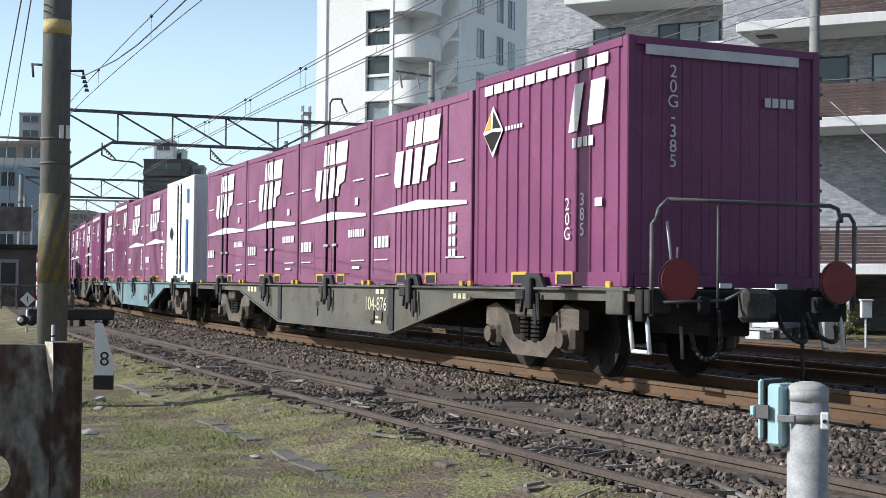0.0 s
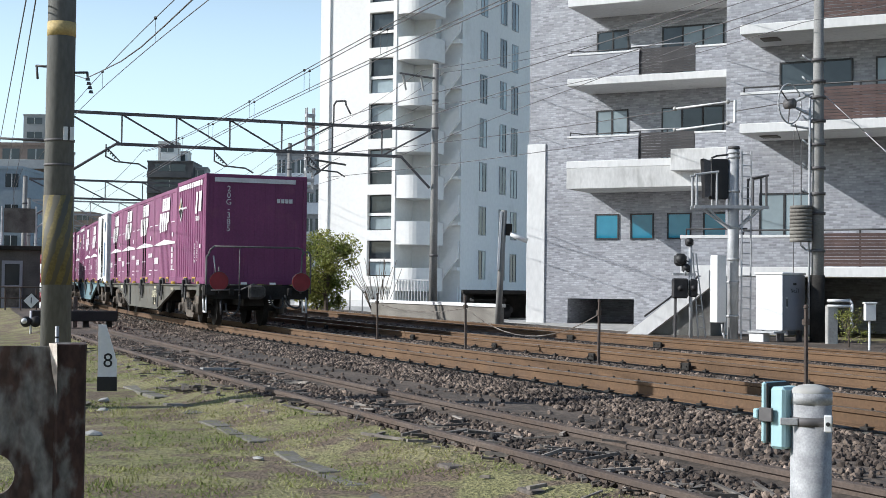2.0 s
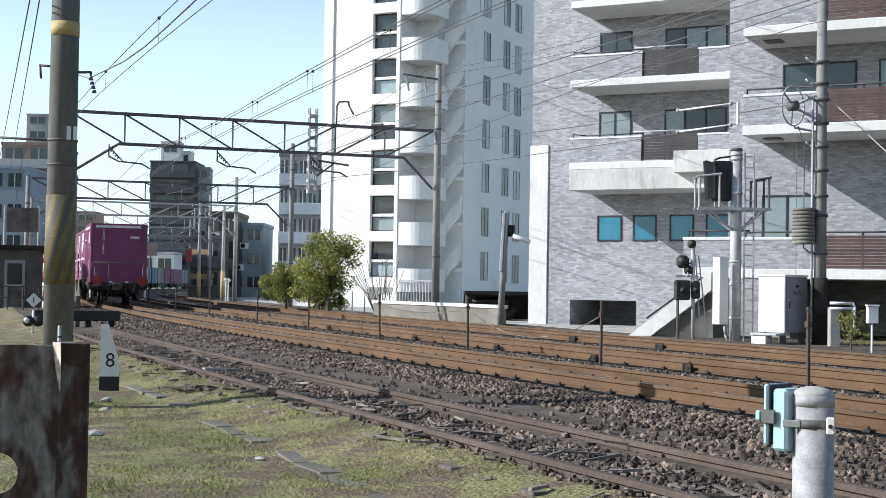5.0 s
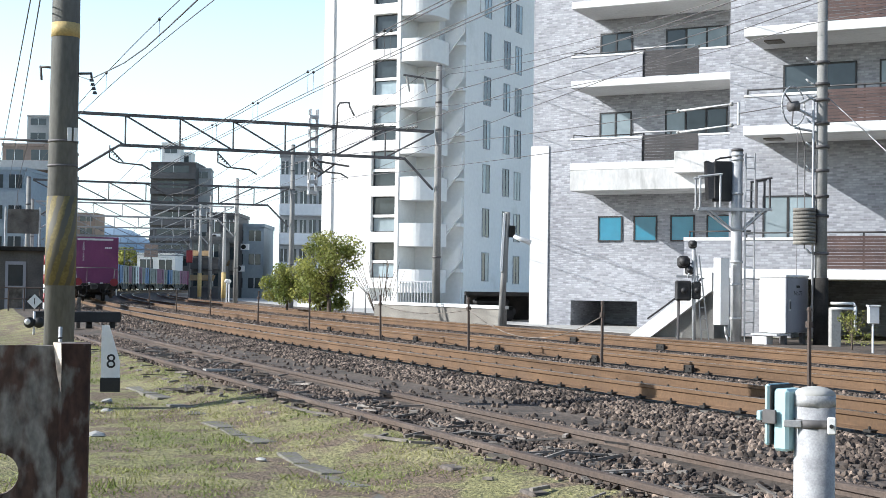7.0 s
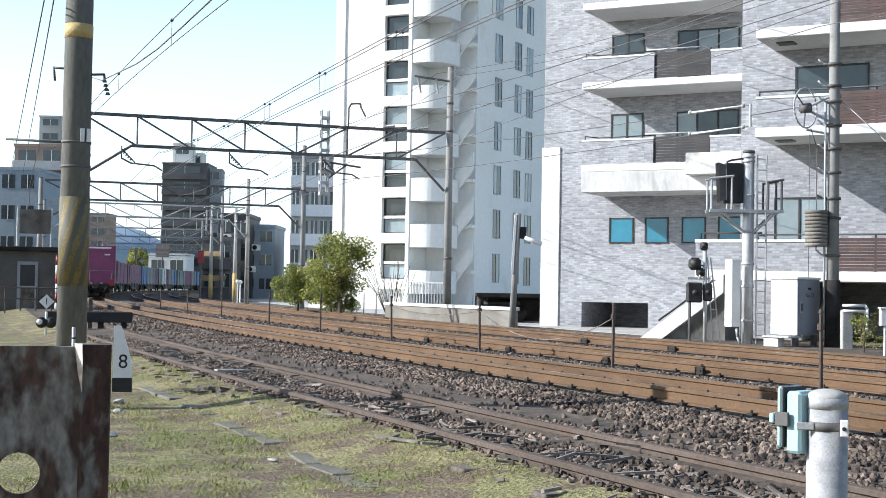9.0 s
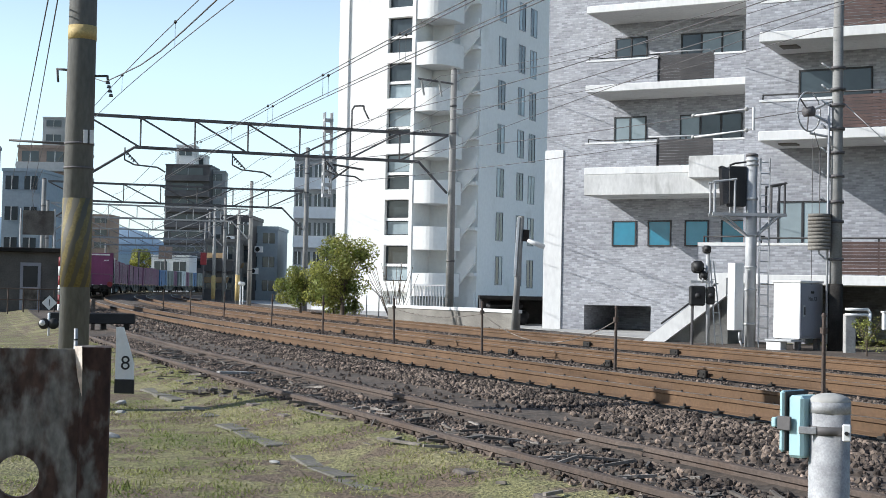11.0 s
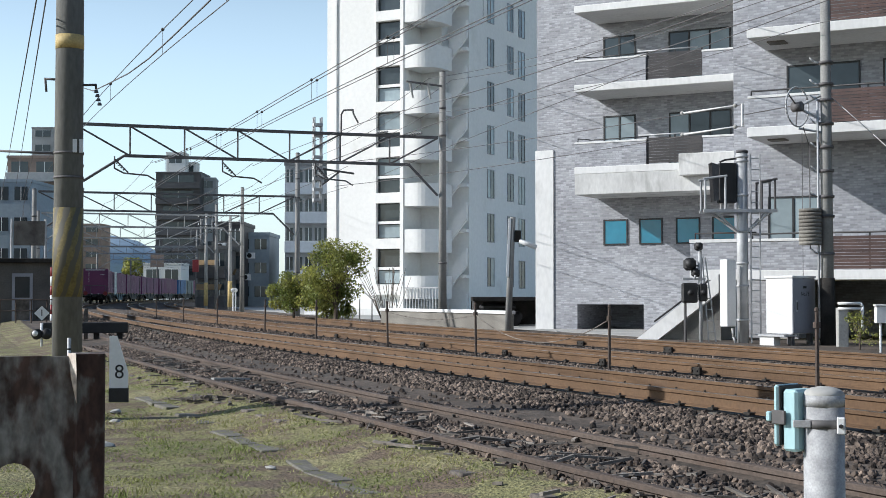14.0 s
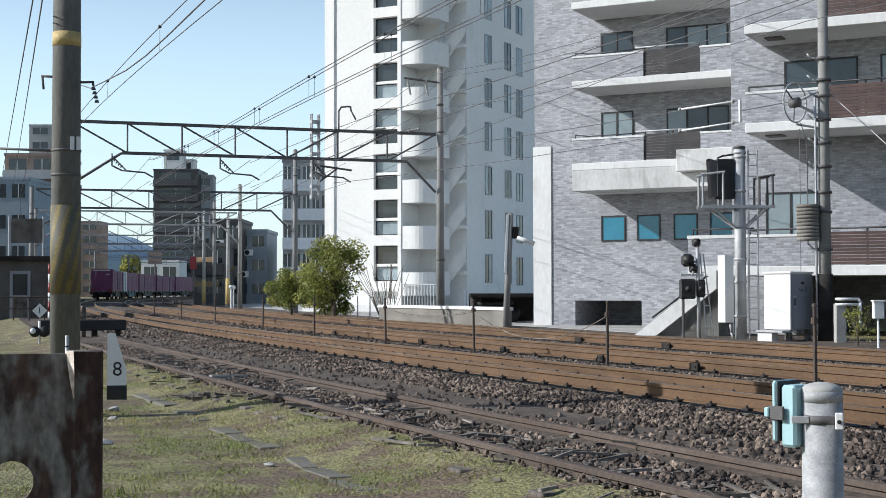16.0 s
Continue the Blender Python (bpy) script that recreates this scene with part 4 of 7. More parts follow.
# seconds, y of the train's rear end
RUN = [(0, 0.0), (0.5, 4.65), (1, 9.45), (1.5, 14.35), (2, 19.4), (2.5, 24.5), (3, 29.6), (3.5, 34.7), (4, 39.8), (5, 49.0), (6, 57.7), (7, 66.0), (8, 74.8), (9, 83.8), (10, 92.9), (11, 101.9), (12, 111.0), (13, 120.4), (14, 130.0), (15, 139.8), (16, 149.6)]


def motions():
    rear = [float(np.interp(np.interp(y, YS, ARC), ARC, ARC)) for _, y in RUN]
    for ob, s, z in TRAIN:
        rows = []
        for (t, _), a in zip(RUN, rear):
            y = float(np.interp(a + s, ARC, YS))
            rows.append((t, Matrix.Translation((line_x(y), y, z)) @ pose(0, 0, 0, 0, 0, -math.degrees(math.atan(slope(y))))))
        walk(ob, rows)
    times = [i / 15 for i in range(241)]
    run = [float(np.interp(t, [r[0] for r in RUN], rear)) - rear[0] for t in times]
    for ws, k in WHEELS[:4]:
        walk(ws, [(t, Matrix.Translation((0, k, 0.43)) @ Matrix.Rotation(-d / 0.43, 4, "X")) for t, d in zip(times, run)])


# ---- tracks ----
for _n, (_off, _z) in enumerate(TRACKS):
    track(_n + 1, _off, _z, RAIL_OLD if _n == 0 else RAIL_SIDE, _n == 0, 24.3 if _n == 0 else 420)


# ---- grey tiled apartment house, two wings ----
def grey_house():
    D = 2.2                       # depth of the balconies, from their front back to the wall
    g = house("apartment_building", "grey tiled apartment building with white balcony slabs", 13.841, 29.892)
    for lo, hi in (((-2.37, D, 4.3), (6.2, 12, 26)), ((-2.37, D, -0.6), (-0.79, 12, 4.3)), ((-0.79, D, 0.64), (1.74, 12, 4.3)), ((1.74, D, -0.6), (7.2, 12, 4.3)), ((-0.79, D + 3.2, -0.6), (1.74, 12, 0.64))):
        box("wall", lo, hi, TILE, g)
    box("corner_pier", (-2.42, D - 0.05, -0.6), (-1.70, D - 0.002, 6.30), CONC_WHITE, g, 0.01)
    box("garage_floor", (-0.78, D, -0.6), (1.73, D + 3.2, -0.33), CONCRETE_DK, g)
    for i, zs in enumerate((5.41, 8.28, 11.05, 13.9)):
        x0, x1 = 0.0, 7.0
        box("balcony_slab", (x0, 0, zs - 0.25), (x1, D - 0.003, zs), CONC_WHITE, g, 0.015)
        if i == 0:
            box("beam", (x0 + 0.01, 0.004, zs - 0.96), (x1, 0.25, zs - 0.252), PALE_CONC, g, 0.01)
            box("beam_end", (x0 + 0.01, 0.252, zs - 0.96), (x0 + 0.25, D - 0.003, zs - 0.252), PALE_CONC, g, 0.01)
            box("soffit", (x0 + 0.252, 0.252, zs - 0.96), (x1, D - 0.003, zs - 0.88), PALE_CONC, g)
        for a, b in ((x0 + 0.02, 2.60), (4.58, 7.0)):
            box("parapet", (a, 0.03, zs + 0.004), (b, 0.18, zs + 0.80), TILE, g)
            box("coping", (a - 0.02, 0.01, zs + 0.802), (b + 0.02, 0.2, zs + 0.87), CONC_WHITE, g, 0.008)
        box("parapet", (x0 + 0.02, 0.182, zs + 0.004), (x0 + 0.17, D - 0.003, zs + 0.80), TILE, g)
        bal = thing("slat_railing", "", "")
        bal.parent = g
        for k in range(9):
            z = zs + 0.04 + k * 0.096
            box("slat", (2.63, 0.08, z), (4.55, 0.11, z + 0.088), DARK_SLAT, bal)
        for x in (2.61, 3.57, 4.52):
            box("post", (x, 0.11, zs + 0.01), (x + 0.05, 0.16, zs + 0.98), FRAME_DK, bal)
        pipe("top_bar", [(2.3, 0.1, zs + 1.0), (4.4, 0.1, zs + 1.0)], 0.025, STEEL, bal)
        pipe("low_bar", [(0.1, 0.1, zs + 0.87), (0.1, 0.1, zs + 1.0), (0.6, 0.1, zs + 0.93), (2.6, 0.1, zs + 0.95)], 0.02, FRAME_DK, bal)
        window(g, 0.26, 1.48, zs + 0.5, zs + 2.02, D - 0.01, 2)
        window(g, 2.72, 4.95, zs + 0.15, zs + 2.0, D - 0.01, 3)
    for a, b in ((0.24, 1.16), (1.59, 2.46), (2.95, 3.82), (4.25, 5.15)):
        window(g, a, b, 2.77, 3.69, D - 0.01, 1, WIN_TEAL)
    # square concrete block on the right end of the lowest balcony
    box("vent_block", (3.86, -0.35, 4.95), (7.0, -0.002, 5.68), PALE_CONC, g, 0.02)

    r = house("apartment_wing", "grey tiled apartment wing with brown slatted balconies", 14.436, 20.51)
    for lo, hi in (((-1.0, D, 1.45), (16, 9, 26)), ((-1.0, D, -0.6), (0.9, 9, 1.45)), ((0.9, D + 4, -0.6), (16, 9, 1.45))):
        box("wall", lo, hi, TILE, r)
    for i, zs in enumerate((1.68, 5.77, 8.61, 11.45, 14.3)):
        x0 = 0.0
        box("balcony_slab", (x0, 0, zs - 0.28), (16, D - 0.003, zs), CONC_WHITE, r, 0.015)
        pe = 2.27
        box("parapet", (x0 + 0.03, 0.03, zs + 0.004), (pe, 0.18, zs + 0.82), TILE, r)
        box("coping", (x0 + 0.01, 0.01, zs + 0.822), (pe + 0.02, 0.2, zs + 0.90), CONC_WHITE, r, 0.008)
        box("parapet", (x0 + 0.03, 0.182, zs + 0.004), (x0 + 0.18, D - 0.003, zs + 0.82), TILE, r)
        bal = thing("slat_railing", "", "")
        bal.parent = r
        for k in range(10):
            z = zs + 0.03 + k * 0.092
            box("slat", (pe + 0.03, 0.08, z), (10.0, 0.11, z + 0.080), BROWN_SLAT, bal)
        for k in range(6):
            x = pe + 0.03 + k * 1.02
            box("post", (x, 0.11, zs + 0.01), (x + 0.05, 0.16, zs + 1.02), FRAME_DK, bal)
        pipe("top_bar", [(0.1, 0.1, zs + 0.9), (0.1, 0.1, zs + 1.04), (10, 0.1, zs + 1.04)], 0.025, FRAME_DK, bal)
        if i:
            window(r, 0.62, 2.76, zs + 0.1, zs + 2.05, D - 0.01, 2)
            window(r, 3.4, 5.6, zs + 0.1, zs + 2.05, D - 0.01, 2)
            box("vent", (0.4, 0.7, zs - 0.32), (0.9, 1.2, zs - 0.282), CONCRETE_DK, r)
    window(r, 0.03, 1.54, 2.0, 3.92, D - 0.01, 2, CURTAIN_SKY)
    # outside stair with white cheeks, from the forecourt up to the low terrace
    st = thing("outside_stair", "outdoor concrete stair with white sloping cheek walls", "stair", pose(15.13, 20.91, 0, 0, 0, HOUSE_TURN))
    for y in (-2.2, -0.55):
        v = [(-3.1, y, -0.35), (-2.45, y, -0.35), (-0.6, y, 1.05), (-0.6, y, 1.55)]
        vb = [(a, b + 0.18, c) for a, b, c in v]
        mesh_part("cheek", v + vb, [(0, 1, 2, 3), (7, 6, 5, 4), (0, 4, 5, 1), (1, 5, 6, 2), (2, 6, 7, 3), (3, 7, 4, 0)], CONC_WHITE if y < -1 else TILE, st)
    for i in range(9):
        box("step", (-2.6 + i * 0.22, -2.0, -0.4), (-0.6, -0.56, -0.22 + i * 0.165), CONCRETE, st)
    pipe("stair_rail", [(-3.0, -0.6, 0.2), (-1.9, -0.6, 1.0), (-0.7, -0.6, 1.9)], 0.03, FRAME_DK, st)
    tw = thing("terrace_wall", "low grey tiled terrace wall with white bands", "wall", pose(15.13, 20.91, 0, 0, 0, HOUSE_TURN))
    box("body", (-1.9, -0.6, 1.72), (0.1, 0.0, 2.5), TILE, tw)
    box("coping", (-1.92, -0.62, 2.502), (0.08, 0.0, 2.6), CONC_WHITE, tw)
    box("band", (-1.9, -0.65, 1.42), (0.08, 0.0, 1.718), CONC_WHITE, tw)
    box("support", (-0.6, -0.5, -0.4), (-0.36, 0.0, 1.418), CONC_WHITE, tw)
    pipe("rail", [(-1.8, -0.4, 2.6), (-1.8, -0.4, 2.78), (0.0, -0.4, 2.78)], 0.025, FRAME_DK, tw)


grey_house()


# ---- white tower with the round balconies ----
def white_tower():
    t = house("apartment_tower", "tall white apartment tower with rounded stair balconies", 21.39, 66.42, 0)
    H = 34
    for lo, hi in (((-5.6, 0.0, -0.8), (-2.0, 12, H)), ((-2.0, 0.35, -0.8), (0.0, 12, H)), ((0.0, 2.2, -0.8), (1.5, 12, H)), ((1.5, 3.0, -0.8), (3.0, 14, H))):
        box("wall", lo, hi, TOWER_W, t)
    box("pilaster", (-5.05, -0.10, -0.8), (-4.85, -0.002, H), TOWER_W, t)
    box("pilaster", (-0.12, -0.3, -0.8), (0.12, 0.34, H), TOWER_W, t)
    for i in range(-1, 12):
        z = 0.96 + 2.845 * i
        if z > -1:
            box("spandrel", (-2.0, -0.10, z + 0.0), (-0.13, 0.345, z + 0.64), TOWER_W, t, 0.01)
            window(t, -1.98, -0.3, z + 0.66, z + 1.55, 0.3, 1)
            window(t, -1.98, -0.3, z + 1.72, z + 2.83, 0.3, 1)
            box("transom", (-1.98, 0.12, z + 1.55), (-0.13, 0.345, z + 1.72), TOWER_W, t)
        # rounded balcony
        zb = z - 0.25
        verts, faces = [], []
        arc = [(0.13, -0.25), (0.85, -0.25)] + [(0.85 + 1.35 * math.sin(a), 1.10 - 1.35 * math.cos(a)) for a in [radians(d) for d in range(10, 91, 10)]] + [(2.2, 2.2)]
        inner = [(0.13, -0.10), (0.85, -0.10)] + [(0.85 + 1.2 * math.sin(a), 1.10 - 1.2 * math.cos(a)) for a in [radians(d) for d in range(10, 91, 10)]] + [(2.05, 2.2)]
        n = len(arc)
        verts = [(x, y, zb) for x, y in arc] + [(x, y, zb + 1.42) for x, y in arc] + [(x, y, zb) for x, y in inner] + [(x, y, zb + 1.42) for x, y in inner]
        for k in range(n - 1):
            faces += [(k, k + 1, n + k + 1, n + k), (3 * n + k, 3 * n + k + 1, 2 * n + k + 1, 2 * n + k), (n + k, n + k + 1, 3 * n + k + 1, 3 * n + k)]
        b = mesh_part("balcony", verts, faces, TOWER_W, t)
        mesh_part("floor", [(x, y, zb) for x, y in arc] + [(0.13, 2.2, zb)] + [(x, y, zb + 0.16) for x, y in arc] + [(0.13, 2.2, zb + 0.16)], [tuple(range(n + 1))[::-1], tuple(range(n + 1, 2 * n + 2))], TOWER_W, b)
        # stair flight up along the side
        box("landing", (1.55, 2.45, zb + 1.3), (3.1, 2.99, zb + 1.5), TOWER_W, t)
        fl = [(1.95, zb + 0.55), (3.2, zb + 2.05), (3.2, zb + 3.15), (1.95, zb + 1.65)]
        mesh_part("stair_parapet", [(xx, 2.25, zz) for xx, zz in fl] + [(xx, 2.41, zz) for xx, zz in fl], [(0, 1, 2, 3), (7, 6, 5, 4), (0, 4, 5, 1), (1, 5, 6, 2), (2, 6, 7, 3), (3, 7, 4, 0)], TOWER_W, t)
    for i in range(0, 12):
        z = 0.4 + 2.845 * i
        for y0, y1, z0, z1 in ((5.67, 6.58, 1.09, 2.96), (8.72, 9.6, 1.06, 2.93), (10.56, 11.46, 0.95, 2.86)):
            window(t, y0 - 0.06, y1 + 0.06, z + z0, z + z1, 3.01, 2, frame_mat=PORTAL_GREY, side=True)
    box("plinth", (-6.5, -1.2, -0.8), (6.5, -0.4, 0.1), CONC_WHITE, t)
    return t


white_tower()


# ---- overhead line: portals across the tracks ----
def concrete_mast(name, p, top, r0=0.17, r1=0.12, label="round concrete catenary mast", mat=POLE):
    m = thing(name, label, "mast", Matrix.Translation(p))
    tube("shaft", (0, 0, -0.4), (0, 0, top), r0, mat, m, r1, 20)
    for z in (2.2, top - 2.6, top - 1.5) if name != "utility_pole" else ():
        k = r0 + (r1 - r0) * z / top
        tube("clamp_band", (0, 0, z), (0, 0, z + 0.08), k + 0.015, STEEL_DK, m, k + 0.015, 18)
    tube("cap", (0, 0, top), (0, 0, top + 0.05), r1 + 0.01, STEEL_DK, m, r1 * 0.7, 16)
    return m


def portal(y, off0, off1, z, depth, n, mast_top, steel=None):
    """A lattice beam across the tracks on two masts."""
    a, b = line_at(y, off0, z), line_at(y, off1, z)
    d = b - a
    m = Matrix.Translation(a) @ d.to_track_quat("X", "Z").to_matrix().to_4x4()
    L = d.length
    steel = steel or STEEL_DK
    pt = thing("catenary_portal", "dark steel lattice portal beam over the tracks", "catenary portal", m, "portals over the line")
    for zz, nm in ((0.0, "top_chord"), (-depth, "bottom_chord")):
        i0 = 0 if zz == 0 else L / n * 0.9
        box(nm, (i0, -0.07, zz - 0.055), (L if zz == 0 else L - L / n * 0.6, 0.07, zz + 0.055), steel, pt)
    for i in range(n):
        x = L * i / n
        x2 = L * (i + 1) / n
        if 0 < i:
            tube("upright", (x, 0, 0), (x, 0, -depth), 0.035, steel, pt, n=6)
        s = (x, 0, -0.02), (x2, 0, -depth)
        if i >= n / 2:
            s = (x, 0, -depth), (x2, 0, -0.02)
        tube("diagonal", *s, 0.035, steel, pt, n=6)
    tube("knee", (L - L / n * 0.6, 0, -depth), (L, 0, -depth - 1.2), 0.05, steel, pt, n=6)
    tube("knee", (L / n * 0.9, 0, -depth), (0, 0, -depth - 1.2), 0.05, steel, pt, n=6)
    for p, top in ((line_at(y, off0 - 0.2, 0), z + 0.1), (line_at(y, off1 + 0.2, 0), mast_top)):
        concrete_mast("catenary_mast", p, top)
    return pt


portal(38.9, -2.85, 11.2, 7.25, 1.12, 7, 9.9)
portal(64.5, -3.5, 10.6, 6.6, 1.0, 7, 9.1)
for _y, _r in ((84.7, 10.2), (104, 10.2), (126, 10.2), (150, 10.4), (178, 10.4), (210, 10.4)):
    portal(_y, -3.4, _r, 6.6, 0.9, 7, 8.6, PORTAL_GREY)

FACE = -22.7          # turn of things set square to the road that runs in


# the near striped pole
def striped_pole():
    p = concrete_mast("utility_pole", (-6.61, 2.80, 0), 7.5, 0.160, 0.133, "dark concrete utility pole with worn yellow and black stripes", POLE_OLD)
    tube("band", (0, 0, 3.61), (0, 0, 3.76), 0.1495, OCHRE, p, 0.149, 28, "faded ochre band")
    tube("painted_sleeve", (0, 0, 0.98), (0, 0, 1.92), 0.1605, POLE_STRIPES, p, 0.157, 32, "worn yellow and black slanting stripes")
    for z in (2.23, 2.49):
        tube("clamp", (0, 0, z), (0, 0, z + 0.025), 0.158, STEEL_DK, p, 0.158, 24)
    for x in (0.02, 0.085):
        box("tag", (x, -0.172, 2.50), (x + 0.042, -0.148, 2.64), WHITE, p)
    turn = Matrix.Rotation(radians(FACE), 3, "Z")
    for pts in ([(-0.27, 0, 3.30), (-0.1, 0, 3.29)], [(-0.26, 0, 3.31), (-0.245, 0, 3.16)], [(0.1, 0, 3.23), (0.28, 0, 3.235), (0.285, 0, 3.19)], [(-0.75, 0, 2.53), (-0.1, 0, 2.50)]):
        pipe("cross_arm", [turn @ Vector(q) for q in pts], 0.013, STEEL_DK, p, 6)
    for i in range(4):
        q = turn @ Vector((0.287 + i * 0.012, 0, 3.18 - i * 0.045))
        tube("insulator_disc", q, q - Vector((0, 0, 0.03)), 0.016, STEEL_DK, p, 0.026, 8)


striped_pole()


def marker_eight():
    s = thing("stop_marker", "white pointed trackside board with a black figure eight", "sign", pose(-5.76, 4.73, -0.30, 0, 0, -18))
    prof = [(-0.11, 0.17), (0.115, 0.17), (0.115, 0.36), (-0.02, 0.80), (-0.11, 0.80)]
    mesh_part("board", [(x, -0.012, z) for x, z in prof] + [(x, 0.012, z) for x, z in prof], [(0, 1, 2, 3, 4), (9, 8, 7, 6, 5)] + [(i, i + 5, (i + 1) % 5 + 5, (i + 1) % 5) for i in range(5)], WHITE, s)
    box("foot", (-0.115, -0.02, -0.03), (0.12, 0.02, 0.168), BLACK, s)
    lettering("figure", "8", 0.24, Matrix.Translation((0.01, -0.015, 0.36)) @ pose(0, 0, 0, 90), BLACK, s)


marker_eight()


# ---- the side of the line: signal mast, cabinet, tensioning mast ----
def facing(name, label, category, x, y, z=-0.31, turn=0.0, group=""):
    return thing(name, label, category, pose(x, y, z, 0, 0, FACE + turn), group)


def signal_mast():
    s = facing("signal_mast", "grey tubular signal mast with ladder and railed platform", "signal", 12.585, 18.128)
    tube("shaft", (0, 0, -0.2), (0, 0, 5.05), 0.15, STEEL, s, 0.145, 20)
    tube("cap", (0, 0, 5.052), (0, 0, 5.12), 0.165, STEEL_DK, s, 0.15, 20)
    for z in (0.6, 1.5, 2.1, 2.95, 3.9, 4.8, 4.92):
        tube("clamp", (0, 0, z), (0, 0, z + 0.06), 0.168, STEEL, s, 0.168, 18)
    lad = new("ladder")
    lad.parent = s
    for x in (0.20, 0.44):
        tube("ladder_rail", (x, -0.12, 0.0), (x, -0.12, 5.0), 0.022, STEEL, lad, n=8)
    for i in range(17):
        tube("rung", (0.20, -0.12, 0.25 + i * 0.29), (0.44, -0.12, 0.25 + i * 0.29), 0.014, STEEL, lad, n=6)
    pl = new("platform")
    pl.parent = s
    for y in (-0.30, 0.30):
        box("platform_beam", (-1.08, y - 0.03, 3.46), (0.86, y + 0.03, 3.54), STEEL, pl)
    for i in range(8):
        x = -1.02 + i * 0.11
        box("grating_bar", (x, -0.27, 3.50), (x + 0.03, 0.27, 3.535), STEEL_DK, pl)
    for i in range(4):
        x = 0.45 + i * 0.11
        box("grating_bar", (x, -0.27, 3.50), (x + 0.03, 0.27, 3.535), STEEL_DK, pl)
    for x, z in ((-1.03, 4.36), (-0.50, 4.40), (0.45, 4.25), (0.80, 4.32)):
        for y in (-0.30, 0.30):
            tube("rail_post", (x, y, 3.54), (x, y, z), 0.03, STEEL if x < 0 else STEEL_DK, pl, n=8)
    for y in (-0.30, 0.30):
        tube("hand_rail", (-1.08, y, 4.34), (-0.45, y, 4.42), 0.03, STEEL, pl, n=8)
        tube("hand_rail", (0.42, y, 4.26), (0.86, y, 4.34), 0.03, STEEL_DK, pl, n=8)
        tube("brace", (-0.75, y, 3.46), (-0.12, y * 0.3, 2.95), 0.03, STEEL, pl, n=6)
        tube("brace", (0.65, y, 3.46), (0.12, y * 0.3, 2.95), 0.03, STEEL, pl, n=6)
    hd = part("signal_head", add_box(bmesh.new(), (-0.62, -0.10, 3.72), (-0.16, 0.22, 4.78), 0.02), BLACK, s, "black signal head")
    v = [(-0.62, -0.12, 3.8), (-0.62, 0.22, 3.8), (-0.62, 0.22, 4.72), (-0.62, -0.12, 4.72), (-0.84, -0.2, 4.78), (-0.84, 0.24, 4.78), (-0.78, -0.2, 3.75), (-0.78, 0.24, 3.75)]
    mesh_part("hood", v, [(0, 3, 4, 6), (1, 7, 5, 2), (3, 2, 5, 4), (0, 6, 7, 1)], STEEL_DK, hd, "grey hood")
    bx = part("relay_box", add_box(bmesh.new(), (-0.33, -0.06, 0.47), (0.0, 0.20, 2.22), 0.012, pose(-0.28, -0.28, 0, 0, 0, 0) @ pose(0, 0, 0, 0, 0, 35)), WHITE, s, "tall narrow white relay box")
    pipe("conduit", [(-0.3, -0.1, 0.42), (-0.28, -0.1, 0.2), (-0.2, -0.1, 0.0)], 0.03, STEEL, s)
    pipe("cable", [(-0.16, 0, 4.9), (-0.45, -0.05, 4.86), (-0.6, -0.05, 4.8)], 0.025, BLACK, s)


signal_mast()


def cabinet():
    c = thing("signal_cabinet", "white steel trackside cabinet with a grey door and black lettering", "cabinet", pose(12.66, 16.11, -0.31, 0, 0, FACE + 43))
    box("body", (0.0, 0.0, 0.32), (1.0, 0.78, 1.72), WHITE, c, 0.015)
    box("roof", (-0.03, -0.03, 1.722), (1.03, 0.81, 1.78), WHITE, c, 0.012)
    box("front_panel", (0.004, -0.012, 0.33), (0.996, -0.001, 1.715), GREY_DOOR, c)
    d = box("door", (0.04, -0.026, 0.38), (0.96, -0.013, 1.68), GREY_DOOR, c, 0.004)
    box("handle", (0.12, -0.06, 0.92), (0.17, -0.033, 1.12), STEEL_DK, d, 0.01)
    box("latch_plate", (0.10, -0.032, 0.88), (0.19, -0.0275, 1.16), STEEL, d)
    box("plate", (0.44, -0.036, 1.46), (0.58, -0.027, 1.52), BLACK, d)
    lettering("lettering", "No.73", 0.15, Matrix.Translation((0.52, -0.029, 1.32)) @ pose(0, 0, 0, 90), BLACK, d)
    for x in (0.02, 0.86):
        for y in (0.04, 0.62):
            box("leg", (x, y, -0.1), (x + 0.12, y + 0.12, 0.318), STEEL_DK, c)
    box("plinth", (-0.30, 0.35, -0.1), (-0.02, 0.78, 0.24), CONC_WHITE, c, 0.01)
    box("shelf", (-0.34, 0.02, 0.25), (0.2, 0.80, 0.30), STEEL, c, 0.006)


cabinet()


